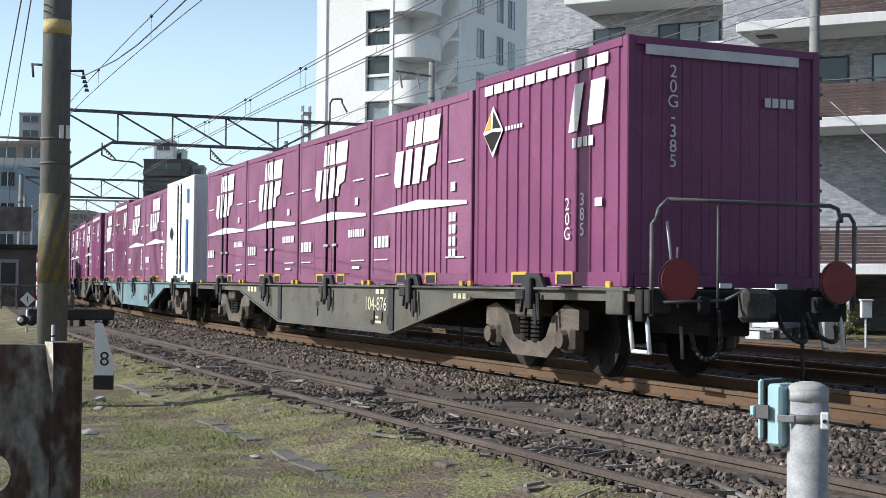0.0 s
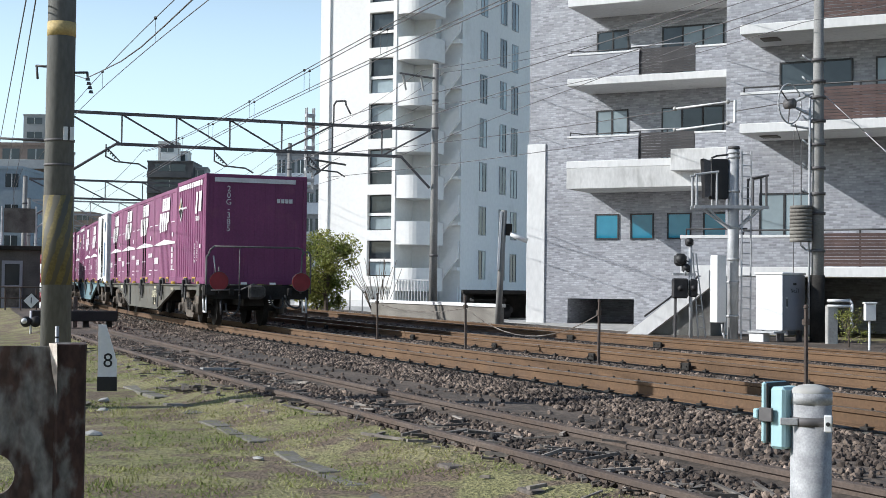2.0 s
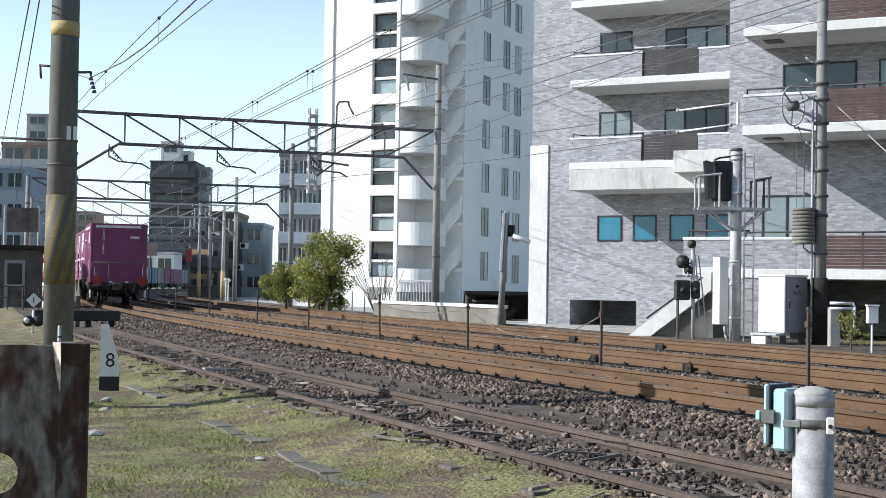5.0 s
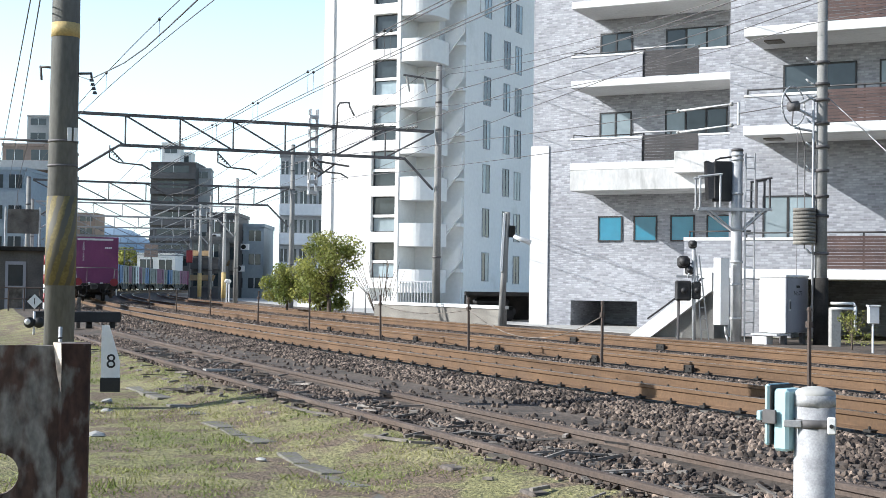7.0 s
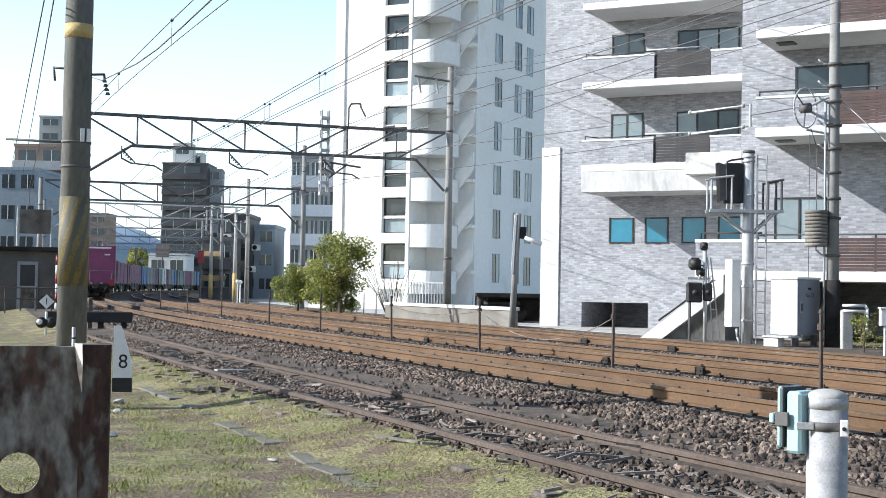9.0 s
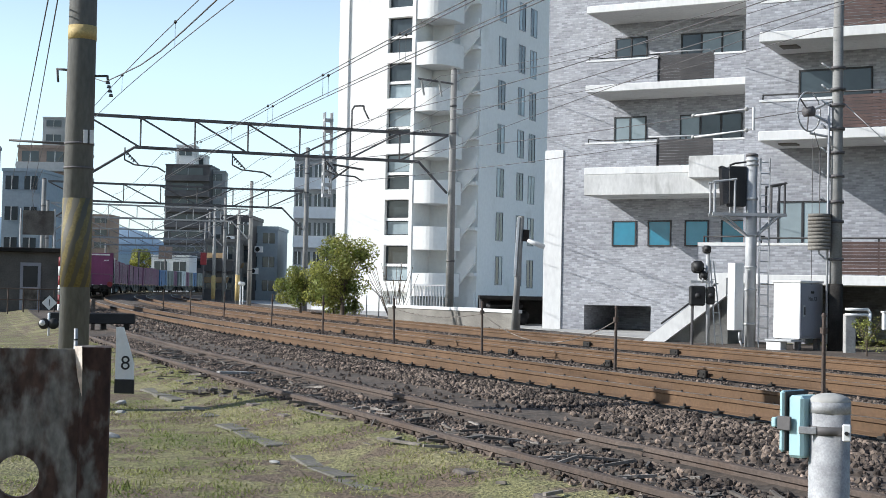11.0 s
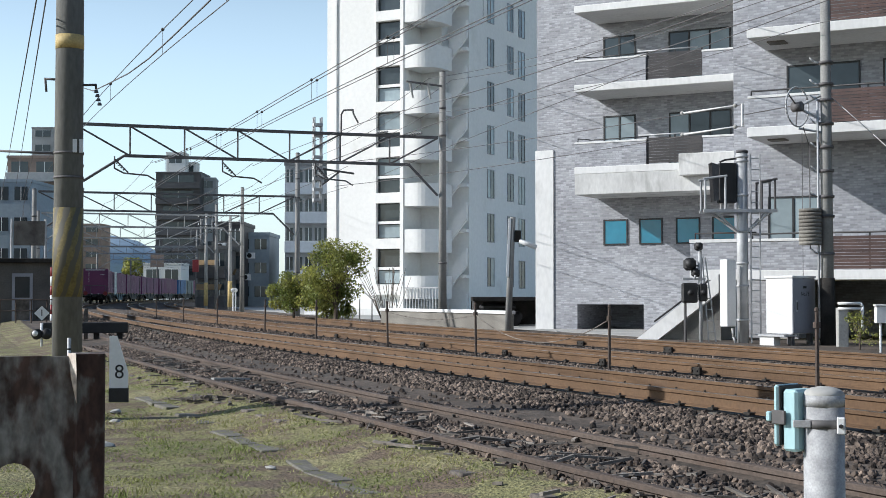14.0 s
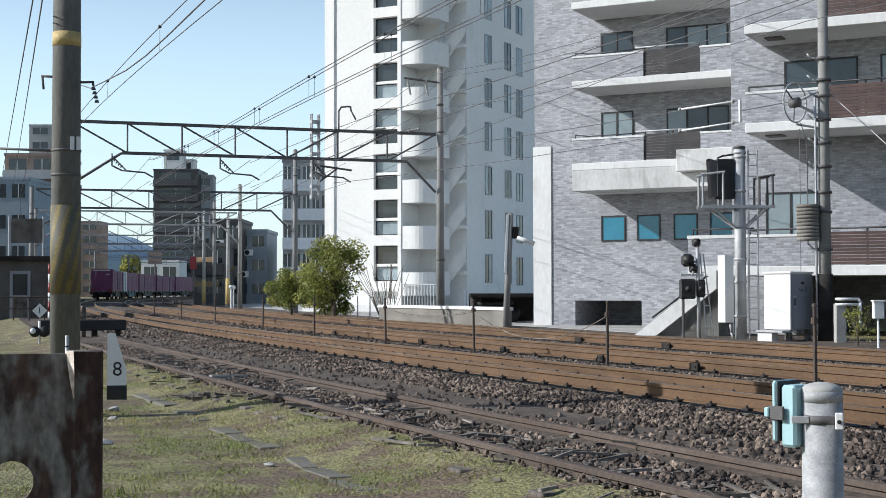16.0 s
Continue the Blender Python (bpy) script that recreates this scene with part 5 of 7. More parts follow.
def tension_mast():
    w = facing("tension_mast", "grey concrete mast with a wire tensioning wheel and stacked weights", "mast", 13.69, 16.05)
    tube("shaft", (0, 0, -0.2), (0, 0, 10.2), 0.165, POLE, w, 0.115, 22)
    tube("sleeve", (0, 0, -0.15), (0, 0, 1.72), 0.195, CAR_LINE, w, 0.185, 22, "dark sleeve round the foot")
    for z in (2.3, 3.25, 3.75, 4.4, 5.0, 5.6, 6.2, 6.6, 7.15):
        b = tube("clamp", (0, 0, z), (0, 0, z + 0.07), 0.19, STEEL_DK, w, 0.19, 18)
        pipe("bracket", [(-0.16, -0.02, z + 0.03), (-0.30, -0.04, z + 0.05), (-0.42, -0.04, z + 0.16)], 0.025, STEEL, b, 6)
    pipe("conduit", [(-0.23, -0.05, 0.2), (-0.23, -0.05, 6.2)], 0.03, STEEL, w, 6)
    wh = new("wheel")
    wh.parent = w
    wh.matrix_basis = pose(-0.74, -0.05, 6.06, 0, 0, 42)
    ring = [(0.5 * math.cos(a), 0, 0.5 * math.sin(a)) for a in [i * math.pi / 14 for i in range(29)]]
    pipe("rim", ring, 0.022, STEEL, wh, 6)
    for i in range(3):
        a = i * 2 * math.pi / 3 + 0.4
        tube("spoke", (0, 0, 0), (0.49 * math.cos(a), 0, 0.49 * math.sin(a)), 0.018, STEEL_DK, wh, n=6)
    tube("hub", (0, -0.12, 0), (0, 0.12, 0), 0.13, STEEL_DK, wh, n=14)
    for z in (5.75, 6.35):
        tube("arm", (-0.15, 0, z), (-0.74, 0, 6.06), 0.035, STEEL, w, n=8)
    tube("arm", (-0.7, 0, 5.52), (-0.12, 0, 5.42), 0.03, STEEL, w, n=8)
    st = new("weight_stack")
    st.parent = w
    for i in range(10):
        tube("weight", (-0.44, -0.05, 2.56 + i * 0.092), (-0.44, -0.05, 2.56 + i * 0.092 + 0.082), 0.28, CONCRETE_DK, st, 0.28, 22)
    tube("rod", (-0.44, -0.05, 2.45), (-0.44, -0.05, 5.1), 0.014, STEEL_DK, st, n=6)
    pipe("rope", [(-0.44, -0.05, 5.05), (-0.6, -0.05, 5.55)], 0.012, STEEL_DK, w, 5)
    pipe("rope", [(-0.62, -0.02, 0.4), (-0.62, -0.02, 5.4)], 0.009, STEEL_DK, w, 5)
    tube("guide", (-0.16, -0.05, 3.75), (-0.44, -0.05, 3.85), 0.02, STEEL_DK, w, n=6)
    pipe("stay", [(0.15, 0, 6.3), (1.0, -0.6, 5.3), (2.4, -1.6, 3.6)], 0.012, STEEL, w, 5)


tension_mast()


def dwarf_signal():
    s = facing("dwarf_signal", "small black shunting signal on a thin pale post", "signal", 12.02, 19.24)
    tube("post", (0, 0, -0.1), (-0.03, 0, 2.5), 0.05, STEEL, s, n=12)
    for x, z, r in ((-0.06, 2.60, 0.11), (-0.30, 2.12, 0.17), (-0.14, 1.90, 0.12)):
        h = box("lamp_head", (x - r, -0.08, z - r), (x + r, 0.10, z + r), BLACK, s, r * 0.45)
        tube("lens_hood", (x - 0.03, -0.24, z + 0.02), (x, -0.07, z), r * 0.72, BLACK, h, r * 0.8, 14)
        tube("lamp_arm", (x, 0.05, z), (-0.03, 0.02, z - 0.05), 0.022, STEEL_DK, h, n=6)
    box("bracket", (-0.5, -0.05, 1.70), (0.12, 0.05, 1.76), STEEL, s)
    for x0, x1, z0, z1 in ((-0.52, -0.10, 1.08, 1.62), (-0.07, 0.16, 1.12, 1.60)):
        bx = box("lamp_box", (x0, -0.12, z0), (x1, 0.10, z1), BLACK, s, 0.04)
        tube("lens_hood", ((x0 + x1) / 2, -0.24, (z0 + z1) / 2), ((x0 + x1) / 2, -0.121, (z0 + z1) / 2), 0.07, BLACK, bx, 0.08, 14)
    tube("second_post", (-0.42, 0.05, -0.1), (-0.42, 0.05, 1.1), 0.04, STEEL_DK, s, n=8)
    for x in (0.10, 0.30):
        tube("ladder_rail", (x + 0.1, 0, 0.0), (x * 0.4, 0, 2.3), 0.018, STEEL, s, n=6)
    for i in range(6):
        tube("rung", (0.16 - 0.02 * i, 0, 0.3 + i * 0.3), (0.38 - 0.04 * i, 0, 0.3 + i * 0.3), 0.012, STEEL, s, n=6)
    pipe("conduit", [(-0.2, -0.1, 1.7), (-0.15, -0.12, 1.9), (-0.05, -0.1, 2.05)], 0.03, STEEL, s)


dwarf_signal()


def small_trackside():
    b = facing("post_box", "small white box on a thin post", "box", 11.89, 11.97)
    tube("post", (0, 0, -0.1), (0, 0, 0.68), 0.025, WHITE, b, n=8)
    box("case", (-0.11, -0.07, 0.68), (0.12, 0.08, 1.05), WHITE, b, 0.012)
    box("lid", (-0.13, -0.1, 1.052), (0.14, 0.1, 1.09), WHITE, b, 0.008)
    s = facing("striped_stay", "black and yellow striped guy wire guard", "guard", 12.3, 11.7)
    for i in range(5):
        tube("guard_band", (0.05 + i * 0.10, 0, 0.35 + i * 0.075), (0.15 + i * 0.10, 0, 0.425 + i * 0.075), 0.03, YELLOW if i % 2 else BLACK, s, n=8)
    tube("wire", (-0.3, 0, 0.0), (1.6, 0, 1.6), 0.01, STEEL_DK, s, n=6)
    c = facing("pipe_stand", "whitish concrete block with bent pipes beside the mast", "pipes", 13.36, 15.13)
    box("block", (-0.10, -0.1, -0.1), (0.16, 0.12, 0.98), CONCRETE, c, 0.02)
    for z in (1.06, 0.93):
        pipe("pipe", [(-0.1, -0.1, z + 0.03), (0.45, -0.1, z + 0.03), (0.5, -0.1, z - 0.05), (0.5, -0.1, z - 0.5)], 0.035, WHITE, c)


small_trackside()


def track_posts():
    """Thin rusty stakes between the tracks."""
    first = None
    for y, h in ((1.1, 1.0), (6.0, 1.05), (11.0, 1.0), (15.9, 0.95), (21.6, 0.9), (27.5, 0.9), (35.5, 0.85), (44.0, 0.85), (54, 0.8)):
        m = Matrix.Translation(line_at(y, 1.85, -0.19)) @ pose(0, 0, 0, 1.5 * math.sin(y), 1.2 * math.cos(3 * y))
        if first is None:
            first = thing("stake", "thin rusty iron stake standing between the tracks", "stake", m, "stakes between the tracks")
            tube("shaft", (0, 0, -0.1), (0, 0, 1.0), 0.026, RAIL_OLD, first, 0.022, 8)
            tube("knob", (0, 0, 0.80), (0, 0, 0.87), 0.045, RAIL_OLD, first, n=8)
            tube("tip", (0, 0, 1.0), (0, 0, 1.04), 0.035, RAIL_OLD, first, 0.02, 8)
        else:
            copy_thing(first, m)


track_posts()


def stake_ropes():
    """Slack grey rope strung between two pairs of stakes."""
    for y0, y1, sag in ((6.0, 11.0, 0.42), (11.0, 15.9, 0.12)):
        a, b = line_at(y0, 1.85, 0.62), line_at(y1, 1.85, 0.62)
        pts = [a.lerp(b, i / 12) - Vector((0, 0, sag * 4 * (i / 12) * (1 - i / 12))) for i in range(13)]
        r = pipe("rope", pts, 0.008, SLEEPER, None, 5)
        tagged(r, "slack grey rope strung between iron stakes", "rope", "ropes between the stakes")


stake_ropes()


def rail_fittings():
    """Fishplates and dark boxes against the rails."""
    for y, off, z, s in ((5.5, 3.12, -0.05, 0.11), (12.4, 3.12, -0.05, 0.09), (8.4, 3.12, -0.05, 0.09), (17, 3.12, -0.05, 0.10), (24, 3.12, -0.05, 0.10), (12.5, 6.9, -0.05, 0.15), (16.5, 6.9, -0.05, 0.15)):
        f = thing("rail_joint_box", "dark iron joint box bolted to the rail web", "rail joint", Matrix.Translation(line_at(y, off, z)), "joint boxes on the rails")
        box("case", (-0.075, -s, -0.16), (-0.016, s, -0.045), CAR_LINE, f, 0.012)
        for k in (-0.6, 0.6):
            tube("bolt", (-0.09, k * s, -0.095), (-0.075, k * s, -0.095), 0.014, CAR_LINE, f, n=6)


rail_fittings()


def added_fishplates():
    """Bolted joint plates added on the siding's rails."""
    # The first two plates stand where the striped pole's shadow crosses the rails
    for y, off in ((2.0, -3.2335), (2.9, -4.3665), (-3.4, -3.2335), (-4.4, -4.3665)):
        f = thing("fishplate", "rusty joint plate added on the siding rail", "rail joint", Matrix.Translation(line_at(y, off, -0.1)), "joint plates on the siding")
        box("plate", (-0.034, -0.24, -0.125), (-0.0125, 0.24, -0.046), RAIL_OLD, f, 0.005)
        for k in (-0.18, -0.07, 0.07, 0.18):
            tube("bolt", (-0.06, k, -0.085), (-0.034, k, -0.085), 0.016, CAR_LINE, f, n=6)


added_fishplates()


# ---- near things: rusty angle post, guard post with box, stop marker ----
def rusty_post():
    p = thing("rusty_post", "thick rusty angle-iron post with flaking grey paint and a bolt hole", "post", pose(-8.243, -10.419, -0.35, 0, 0, -7))
    # a plate with a round hole: left leaf
    H, W, hz, hx, r = 1.285, 0.16, 1.136, -0.067, 0.0245
    ring = [(hx + r * math.cos(a), hz + r * math.sin(a)) for a in [2 * math.pi * i / 24 for i in range(24)]]
    outer = []
    for i in range(24):
        a = 2 * math.pi * i / 24
        c, s = math.cos(a), math.sin(a)
        k = min((0 - hx) / c if c > 1e-6 else 9, (-W - hx) / c if c < -1e-6 else 9, (H - hz) / s if s > 1e-6 else 9, (-0.148) / s if s < -1e-6 else 9)
        outer.append((hx + k * c, hz + k * s))
    t = 0.009
    verts = [(x, 0, z) for x, z in ring] + [(x, 0, z) for x, z in outer] + [(x, t, z) for x, z in ring] + [(x, t, z) for x, z in outer]
    faces = []
    for i in range(24):
        j = (i + 1) % 24
        faces += [(i, 24 + i, 24 + j, j), (48 + i, 48 + j, 72 + j, 72 + i), (i, j, 48 + j, 48 + i), (24 + i, 72 + i, 72 + j, 24 + j)]
    mesh_part("leaf", verts, faces, PEELING, p)
    for x0, x1, z0, z1 in ((-W, 0.0, -0.1, 0.985),):
        box("leaf", (x0, 0.0, z0), (x1, t, z1), PEELING, p)
    for x0, z0 in ((-W, H - 0.035), (-0.03, H - 0.035)):
        box("leaf_corner", (x0, 0.0003, z0), (x0 + 0.03, t - 0.0003, H - 0.0005), PEELING, p)
    prof = [(-0.002, 0.003), (0.004, -0.005), (0.034, -0.005), (0.036, -0.002), (0.036, 0.05), (-0.002, 0.05)]
    k = len(prof)
    mesh_part("edge_bar", [(x, y, z) for z in (-0.1, H + 0.002) for x, y in prof], [tuple(range(k))[::-1], tuple(range(k, 2 * k))] + [(i, (i + 1) % k, k + (i + 1) % k, k + i) for i in range(k)], RUST, p, "thick rusty corner bar")
    # Pale ridge added to look like the corner's sunlit edge
    chip = [(-0.007, 0.001, H + 0.003), (0.002, -0.0105, H + 0.003), (0.003, -0.009, H - 0.03), (0.003, -0.006, H - 0.056), (-0.003, 0.001, H - 0.03)]
    mesh_part("sunlit_chip", chip + [(x, y + 0.012, z) for x, y, z in chip], [(0, 1, 2, 3, 4)[::-1], (5, 6, 7, 8, 9)] + [(i, (i + 1) % 5, 5 + (i + 1) % 5, 5 + i) for i in range(5)], LIT_CHIP, p, "pale corner wedge, sunlight on its chipped edge painted in")


rusty_post()


def guard_post():
    g = thing("guard_post", "round galvanised steel guard post with domed cap", "bollard", pose(-5.953, -8.877, -0.31, 0, 0, -38))
    tube("shaft", (0, 0, -0.1), (0, 0, 1.028), 0.0575, GALV, g, n=32)
    bm = bmesh.new()
    bmesh.ops.create_uvsphere(bm, u_segments=32, v_segments=10, radius=0.0585, matrix=Matrix.Translation((0, 0, 1.03)) @ Matrix.Diagonal((1, 1, 0.42, 1)))
    part("cap", bm, CONCRETE, g, "pale domed cap", True)
    tube("seam", (0, 0, 0.998), (0, 0, 1.03), 0.0590, GALV, g, n=32)
    tube("strap", (0, 0, 0.937), (0, 0, 0.962), 0.0602, STEEL_DK, g, n=32)
    box("strap_arm", (-0.085, -0.052, 0.939), (-0.035, -0.047, 0.960), GALV, g, 0.002)
    box("strap_tab", (0.035, -0.076, 0.925), (0.058, -0.050, 0.972), WHITE, g, 0.003)
    tube("strap_bolt", (0.046, -0.082, 0.948), (0.046, -0.076, 0.948), 0.006, BLACK, g, n=8)
    b = thing("junction_box", "pale blue plastic junction box strapped to the guard post", "box", pose(-5.953, -8.877, -0.31, 0, 0, -38) @ pose(-0.074, -0.045, 0, 0, 0, 58))
    box("body", (0.0, 0.0, 0.868), (0.10, 0.050, 1.045), BOX_BLUE, b, 0.008)
    box("gasket", (-0.007, 0.0505, 0.884), (0.107, 0.0565, 1.055), BLACK, b, 0.002)
    box("lid", (-0.008, 0.057, 0.882), (0.108, 0.074, 1.057), BOX_BLUE, b, 0.006)
    box("latch", (-0.016, 0.03, 0.945), (-0.0075, 0.075, 0.985), STEEL_DK, b, 0.002)
    box("latch", (-0.02, 0.076, 0.952), (0.01, 0.092, 0.98), BOX_BLUE, b, 0.003)
    for z in (0.90, 1.0):
        box("hinge", (0.101, 0.0, z), (0.108, 0.03, z + 0.02), WHITE, b)


guard_post()


def small_signs():
    d = thing("point_indicator", "black and white diamond indicator with figure one", "sign", pose(-4.85, 21.75, -0.31, 0, 0, -8))
    tube("stem", (0, 0, -0.05), (0, 0, 0.62), 0.03, WHITE, d, n=10)
    dm = part("diamond", add_box(bmesh.new(), (-0.125, -0.012, -0.125), (0.125, 0.012, 0.125), 0, pose(0, 0, 0.86, 0, 45)), WHITE, d, "white diamond plate")
    box("backing", (-0.13, 0.014, 0.73), (0.13, 0.03, 0.99), BLACK, d)
    lettering("figure", "1", 0.22, Matrix.Translation((0, -0.016, 0.86)) @ pose(0, 0, 0, 90), BLACK, d)
    for x in (-0.11, 0.11):
        tube("lamp", (x, -0.06, 0.36), (x, 0.10, 0.36), 0.13, BLACK, d, n=18)
    tube("white_lens", (-0.15, -0.075, 0.38), (-0.15, -0.061, 0.38), 0.07, WHITE, d, n=14)
    s = thing("stake", "thin pale steel stake in the grass", "stake", pose(-7.42, -3.82, -0.31))
    tube("shaft", (0, 0, -0.1), (0, 0, 1.06), 0.011, STEEL, s, n=10)
    tube("ring", (0, 0, 0.99), (0, 0, 1.0), 0.0125, BLACK, s, n=10)
    b = thing("buffer_stop", "low black timber buffer beam at the siding's end", "buffer stop", Matrix.Translation(line_at(24.5, -3.15, 0)) @ pose(0, 0, 0, 0, 0, -3))
    box("beam", (-1.6, -0.14, -0.02), (0.62, 0.14, 0.26), BLACK, b, 0.02)
    for x in (-1.2, -0.25, 0.35):
        box("post", (x, 0.142, -0.4), (x + 0.16, 0.30, 0.2), BLACK, b, 0.01)
    for x in (-0.60, -0.45):
        box("stump", (x, 0.6, -0.4), (x + 0.1, 0.72, 0.72 - abs(x) * 0.2), SLEEPER, b, 0.01)


small_signs()


# The hut's wall stands in shade; that darkness is in this colour
HUT_GREY = surface("shade_dark_hut_render", (0.075, 0.07, 0.068), (0.12, 0.112, 0.105), 0.9, 0, 0.8, 15, 0.2, 0.2)


def hut():
    h = thing("trackside_hut", "small grey lineside hut with a flat dark roof and pale door", "hut", pose(-1.2, 51.8, -0.31, 0, 0, -12))
    box("wall", (-4.6, 0.0, -0.1), (0.0, 4.0, 2.72), HUT_GREY, h)
    box("roof", (-4.9, -0.35, 2.722), (0.25, 4.3, 2.92), CAR_LINE, h, 0.02)
    d = box("door", (-1.75, -0.05, 0.05), (-0.85, -0.002, 2.25), GREY_DOOR, h)
    box("pane", (-1.62, -0.056, 1.15), (-0.98, -0.051, 2.1), WIN_DARK, d)
    box("panel", (-1.62, -0.056, 0.15), (-0.98, -0.051, 1.05), DEBRIS, d)
    f = thing("low_fence", "low dark pipe fence before the hut", "fence", pose(-1.3, 47.0, -0.31, 0, 0, -8))
    for i in range(9):
        tube("post", (-5 + i * 0.62, 0, -0.1), (-5 + i * 0.62, 0, 1.1), 0.03, RAIL_OLD, f, n=8)
    for z in (1.08, 0.62):
        tube("bar", (-5, 0, z), (0, 0, z), 0.025, RAIL_OLD, f, n=8)
    r = thing("barrier_post", "faded red and white crossing post", "post", pose(-1.35, 50.6, -0.31))
    for i in range(6):
        tube("band", (0, 0, 0.0 + i * 0.42), (0, 0, 0.42 + i * 0.42), 0.075, RED if i % 2 else WHITE, r, n=12)
    b = thing("sign_board", "weathered brown board on two posts", "sign board", pose(-1.66, 57.5, -0.31, 0, 0, -10))
    box("board", (-0.75, 0, 3.7), (0.72, 0.06, 4.9), SLEEPER, b)
    for x in (-0.85, 0.75):
        tube("post", (x, 0.1, -0.1), (x, 0.1, 5.0), 0.05, STEEL, b, n=8)


hut()


# ---- walls, wires, carport and pole before the tower ----
def tower_forecourt():
    a, b = Vector((10.9, 41.5, -0.31)), Vector((11.6, 30.6, -0.31))
    d = b - a
    w = thing("forecourt_wall", "low weathered concrete wall with a white coping", "wall", Matrix.Translation(a) @ d.to_track_quat("X", "Z").to_matrix().to_4x4())
    box("body", (0, 0, -0.2), (d.length, 0.25, 0.62), CONCRETE_DK, w, 0.01)
    box("coping", (-0.03, -0.05, 0.622), (d.length + 0.03, 0.30, 0.74), CONC_WHITE, w, 0.01)
    lp = thing("leaning_pole", "thin leaning concrete pole with a white street lamp", "pole", pose(11.35, 30.05, -0.31, 0, 2.6, FACE))
    tube("shaft", (0, 0, -0.2), (0, 0, 3.95), 0.115, POLE, lp, 0.10, 14)
    tube("lamp", (0.25, -0.05, 3.15), (0.85, -0.05, 2.95), 0.085, WHITE, lp, n=12)
    tube("arm", (0, 0, 3.35), (0.45, -0.03, 3.1), 0.03, STEEL_DK, lp, n=6)
    box("meter_case", (0.08, -0.12, 3.1), (0.3, 0.08, 3.5), CAR_LINE, lp, 0.02)
    box("plate", (-0.14, -0.13, 1.9), (-0.06, 0.02, 3.9), WHITE, lp)
    # Back wall and car are near-black, painting in the shade under the roof
    c = facing("carport", "dark open carport with a low roof beside the tower", "carport", 14.4, 36.5)
    box("roof", (-1.4, 0, 1.05), (1.6, 4, 1.2), CAR_LINE, c, 0.01)
    box("shade_back_wall", (-1.4, 3.8, -0.2), (1.6, 4, 1.05), CAR_LINE, c)
    for x in (-1.35, 0.1, 1.5):
        tube("post", (x, 0.1, -0.2), (x, 0.1, 1.05), 0.05, STEEL_DK, c, n=8)
    car = facing("parked_car", "dark parked car under the carport", "car", 14.7, 38.2)
    bm = bmesh.new()
    add_box(bm, (-1.0, -0.75, 0.22), (1.0, 0.75, 0.62), 0.12)
    add_box(bm, (-0.7, -0.65, 0.62), (0.75, 0.65, 0.98), 0.14)
    part("body", bm, BLACK, car)
    for x in (-0.65, 0.65):
        tube("wheel", (x, -0.78, 0.28), (x, -0.6, 0.28), 0.28, BLACK, car, n=18)
    box("number_plate", (-0.2, -0.77, 0.4), (0.15, -0.752, 0.5), WHITE, car)
    g = thing("bar_railing", "pale vertical bar railing at the tower's foot", "railing", pose(21.39, 66.42, 0, 0, 0, HOUSE_TURN))
    for i in range(13):
        tube("bar", (0.25 + i * 0.2, -0.4, -0.4), (0.25 + i * 0.2, -0.4, 1.35), 0.03, STEEL, g, n=6)
    box("rail", (0.2, -0.44, 1.35), (2.75, -0.36, 1.42), STEEL, g)
    gf = facing("garden_fence", "thin pale posts of a garden fence", "fence", 11.6, 45.5)
    for i in range(7):
        tube("post", (-1.9 + i * 0.55, 0, -0.2), (-1.9 + i * 0.55, 0, 1.1), 0.03, STEEL, gf, n=6)
    rk = thing("bare_shrub", "leafless grey garden shrub with thin stems", "shrub", pose(12.6, 45.2, -0.31))
    rnd = random.Random(9)
    for i in range(26):
        a = rnd.uniform(-0.9, 0.9)
        pipe("stem", [(a * 0.3, 0, 0), (a * 0.8, rnd.uniform(-0.3, 0.3), 1.0), (a * 1.5, rnd.uniform(-0.5, 0.5), 1.6 + rnd.random())], 0.011, BARK, rk, 5)


tower_forecourt()


# ---- wires ----
def wire(name, pts, r, label, sag=0.0, n=10, group="overhead wires"):
    out = []
    for (a, b) in zip(pts[:-1], pts[1:]):
        a, b = Vector(a), Vector(b)
        for i in range(n):
            k = i / n
            out.append(a.lerp(b, k) - Vector((0, 0, sag * 4 * k * (1 - k))))
    out.append(Vector(pts[-1]))
    cu = bpy.data.curves.new(name, "CURVE")
    cu.dimensions, cu.bevel_depth, cu.bevel_resolution = "3D", r * 0.75, 1
    sp = cu.splines.new("POLY")
    sp.points.add(len(out) - 1)
    for p, q in zip(sp.points, out):
        p.co = (*q, 1)
    cu.materials.append(STEEL_DK)
    tmp = bpy.data.objects.new(name, cu)
    scene.collection.objects.link(tmp)
    me = bpy.data.meshes.new_from_object(tmp.evaluated_get(bpy.context.evaluated_depsgraph_get()))
    bpy.data.objects.remove(tmp)
    bpy.data.curves.remove(cu)
    return tagged(new(name, me), label, "wire", group)


PORTALS = [(-25, 7.0), (38.9, 7.25), (64.5, 6.6), (100, 6.6), (126, 6.6), (155, 6.6), (190, 6.6), (230, 6.6)]


def insulator(name, a, b, r, n, label, group):
    """A string of ribbed discs between two points."""
    a, b = Vector(a), Vector(b)
    t = thing(name, label, "insulator", None, group)
    tube("core", a, b, r * 0.45, STEEL_DK, t, n=8)
    for i in range(n):
        p, q = a.lerp(b, (i + 0.2) / n), a.lerp(b, (i + 0.75) / n)
        tube("disc", p, q, r, CONCRETE, t, r * 0.8, 10)
    return t


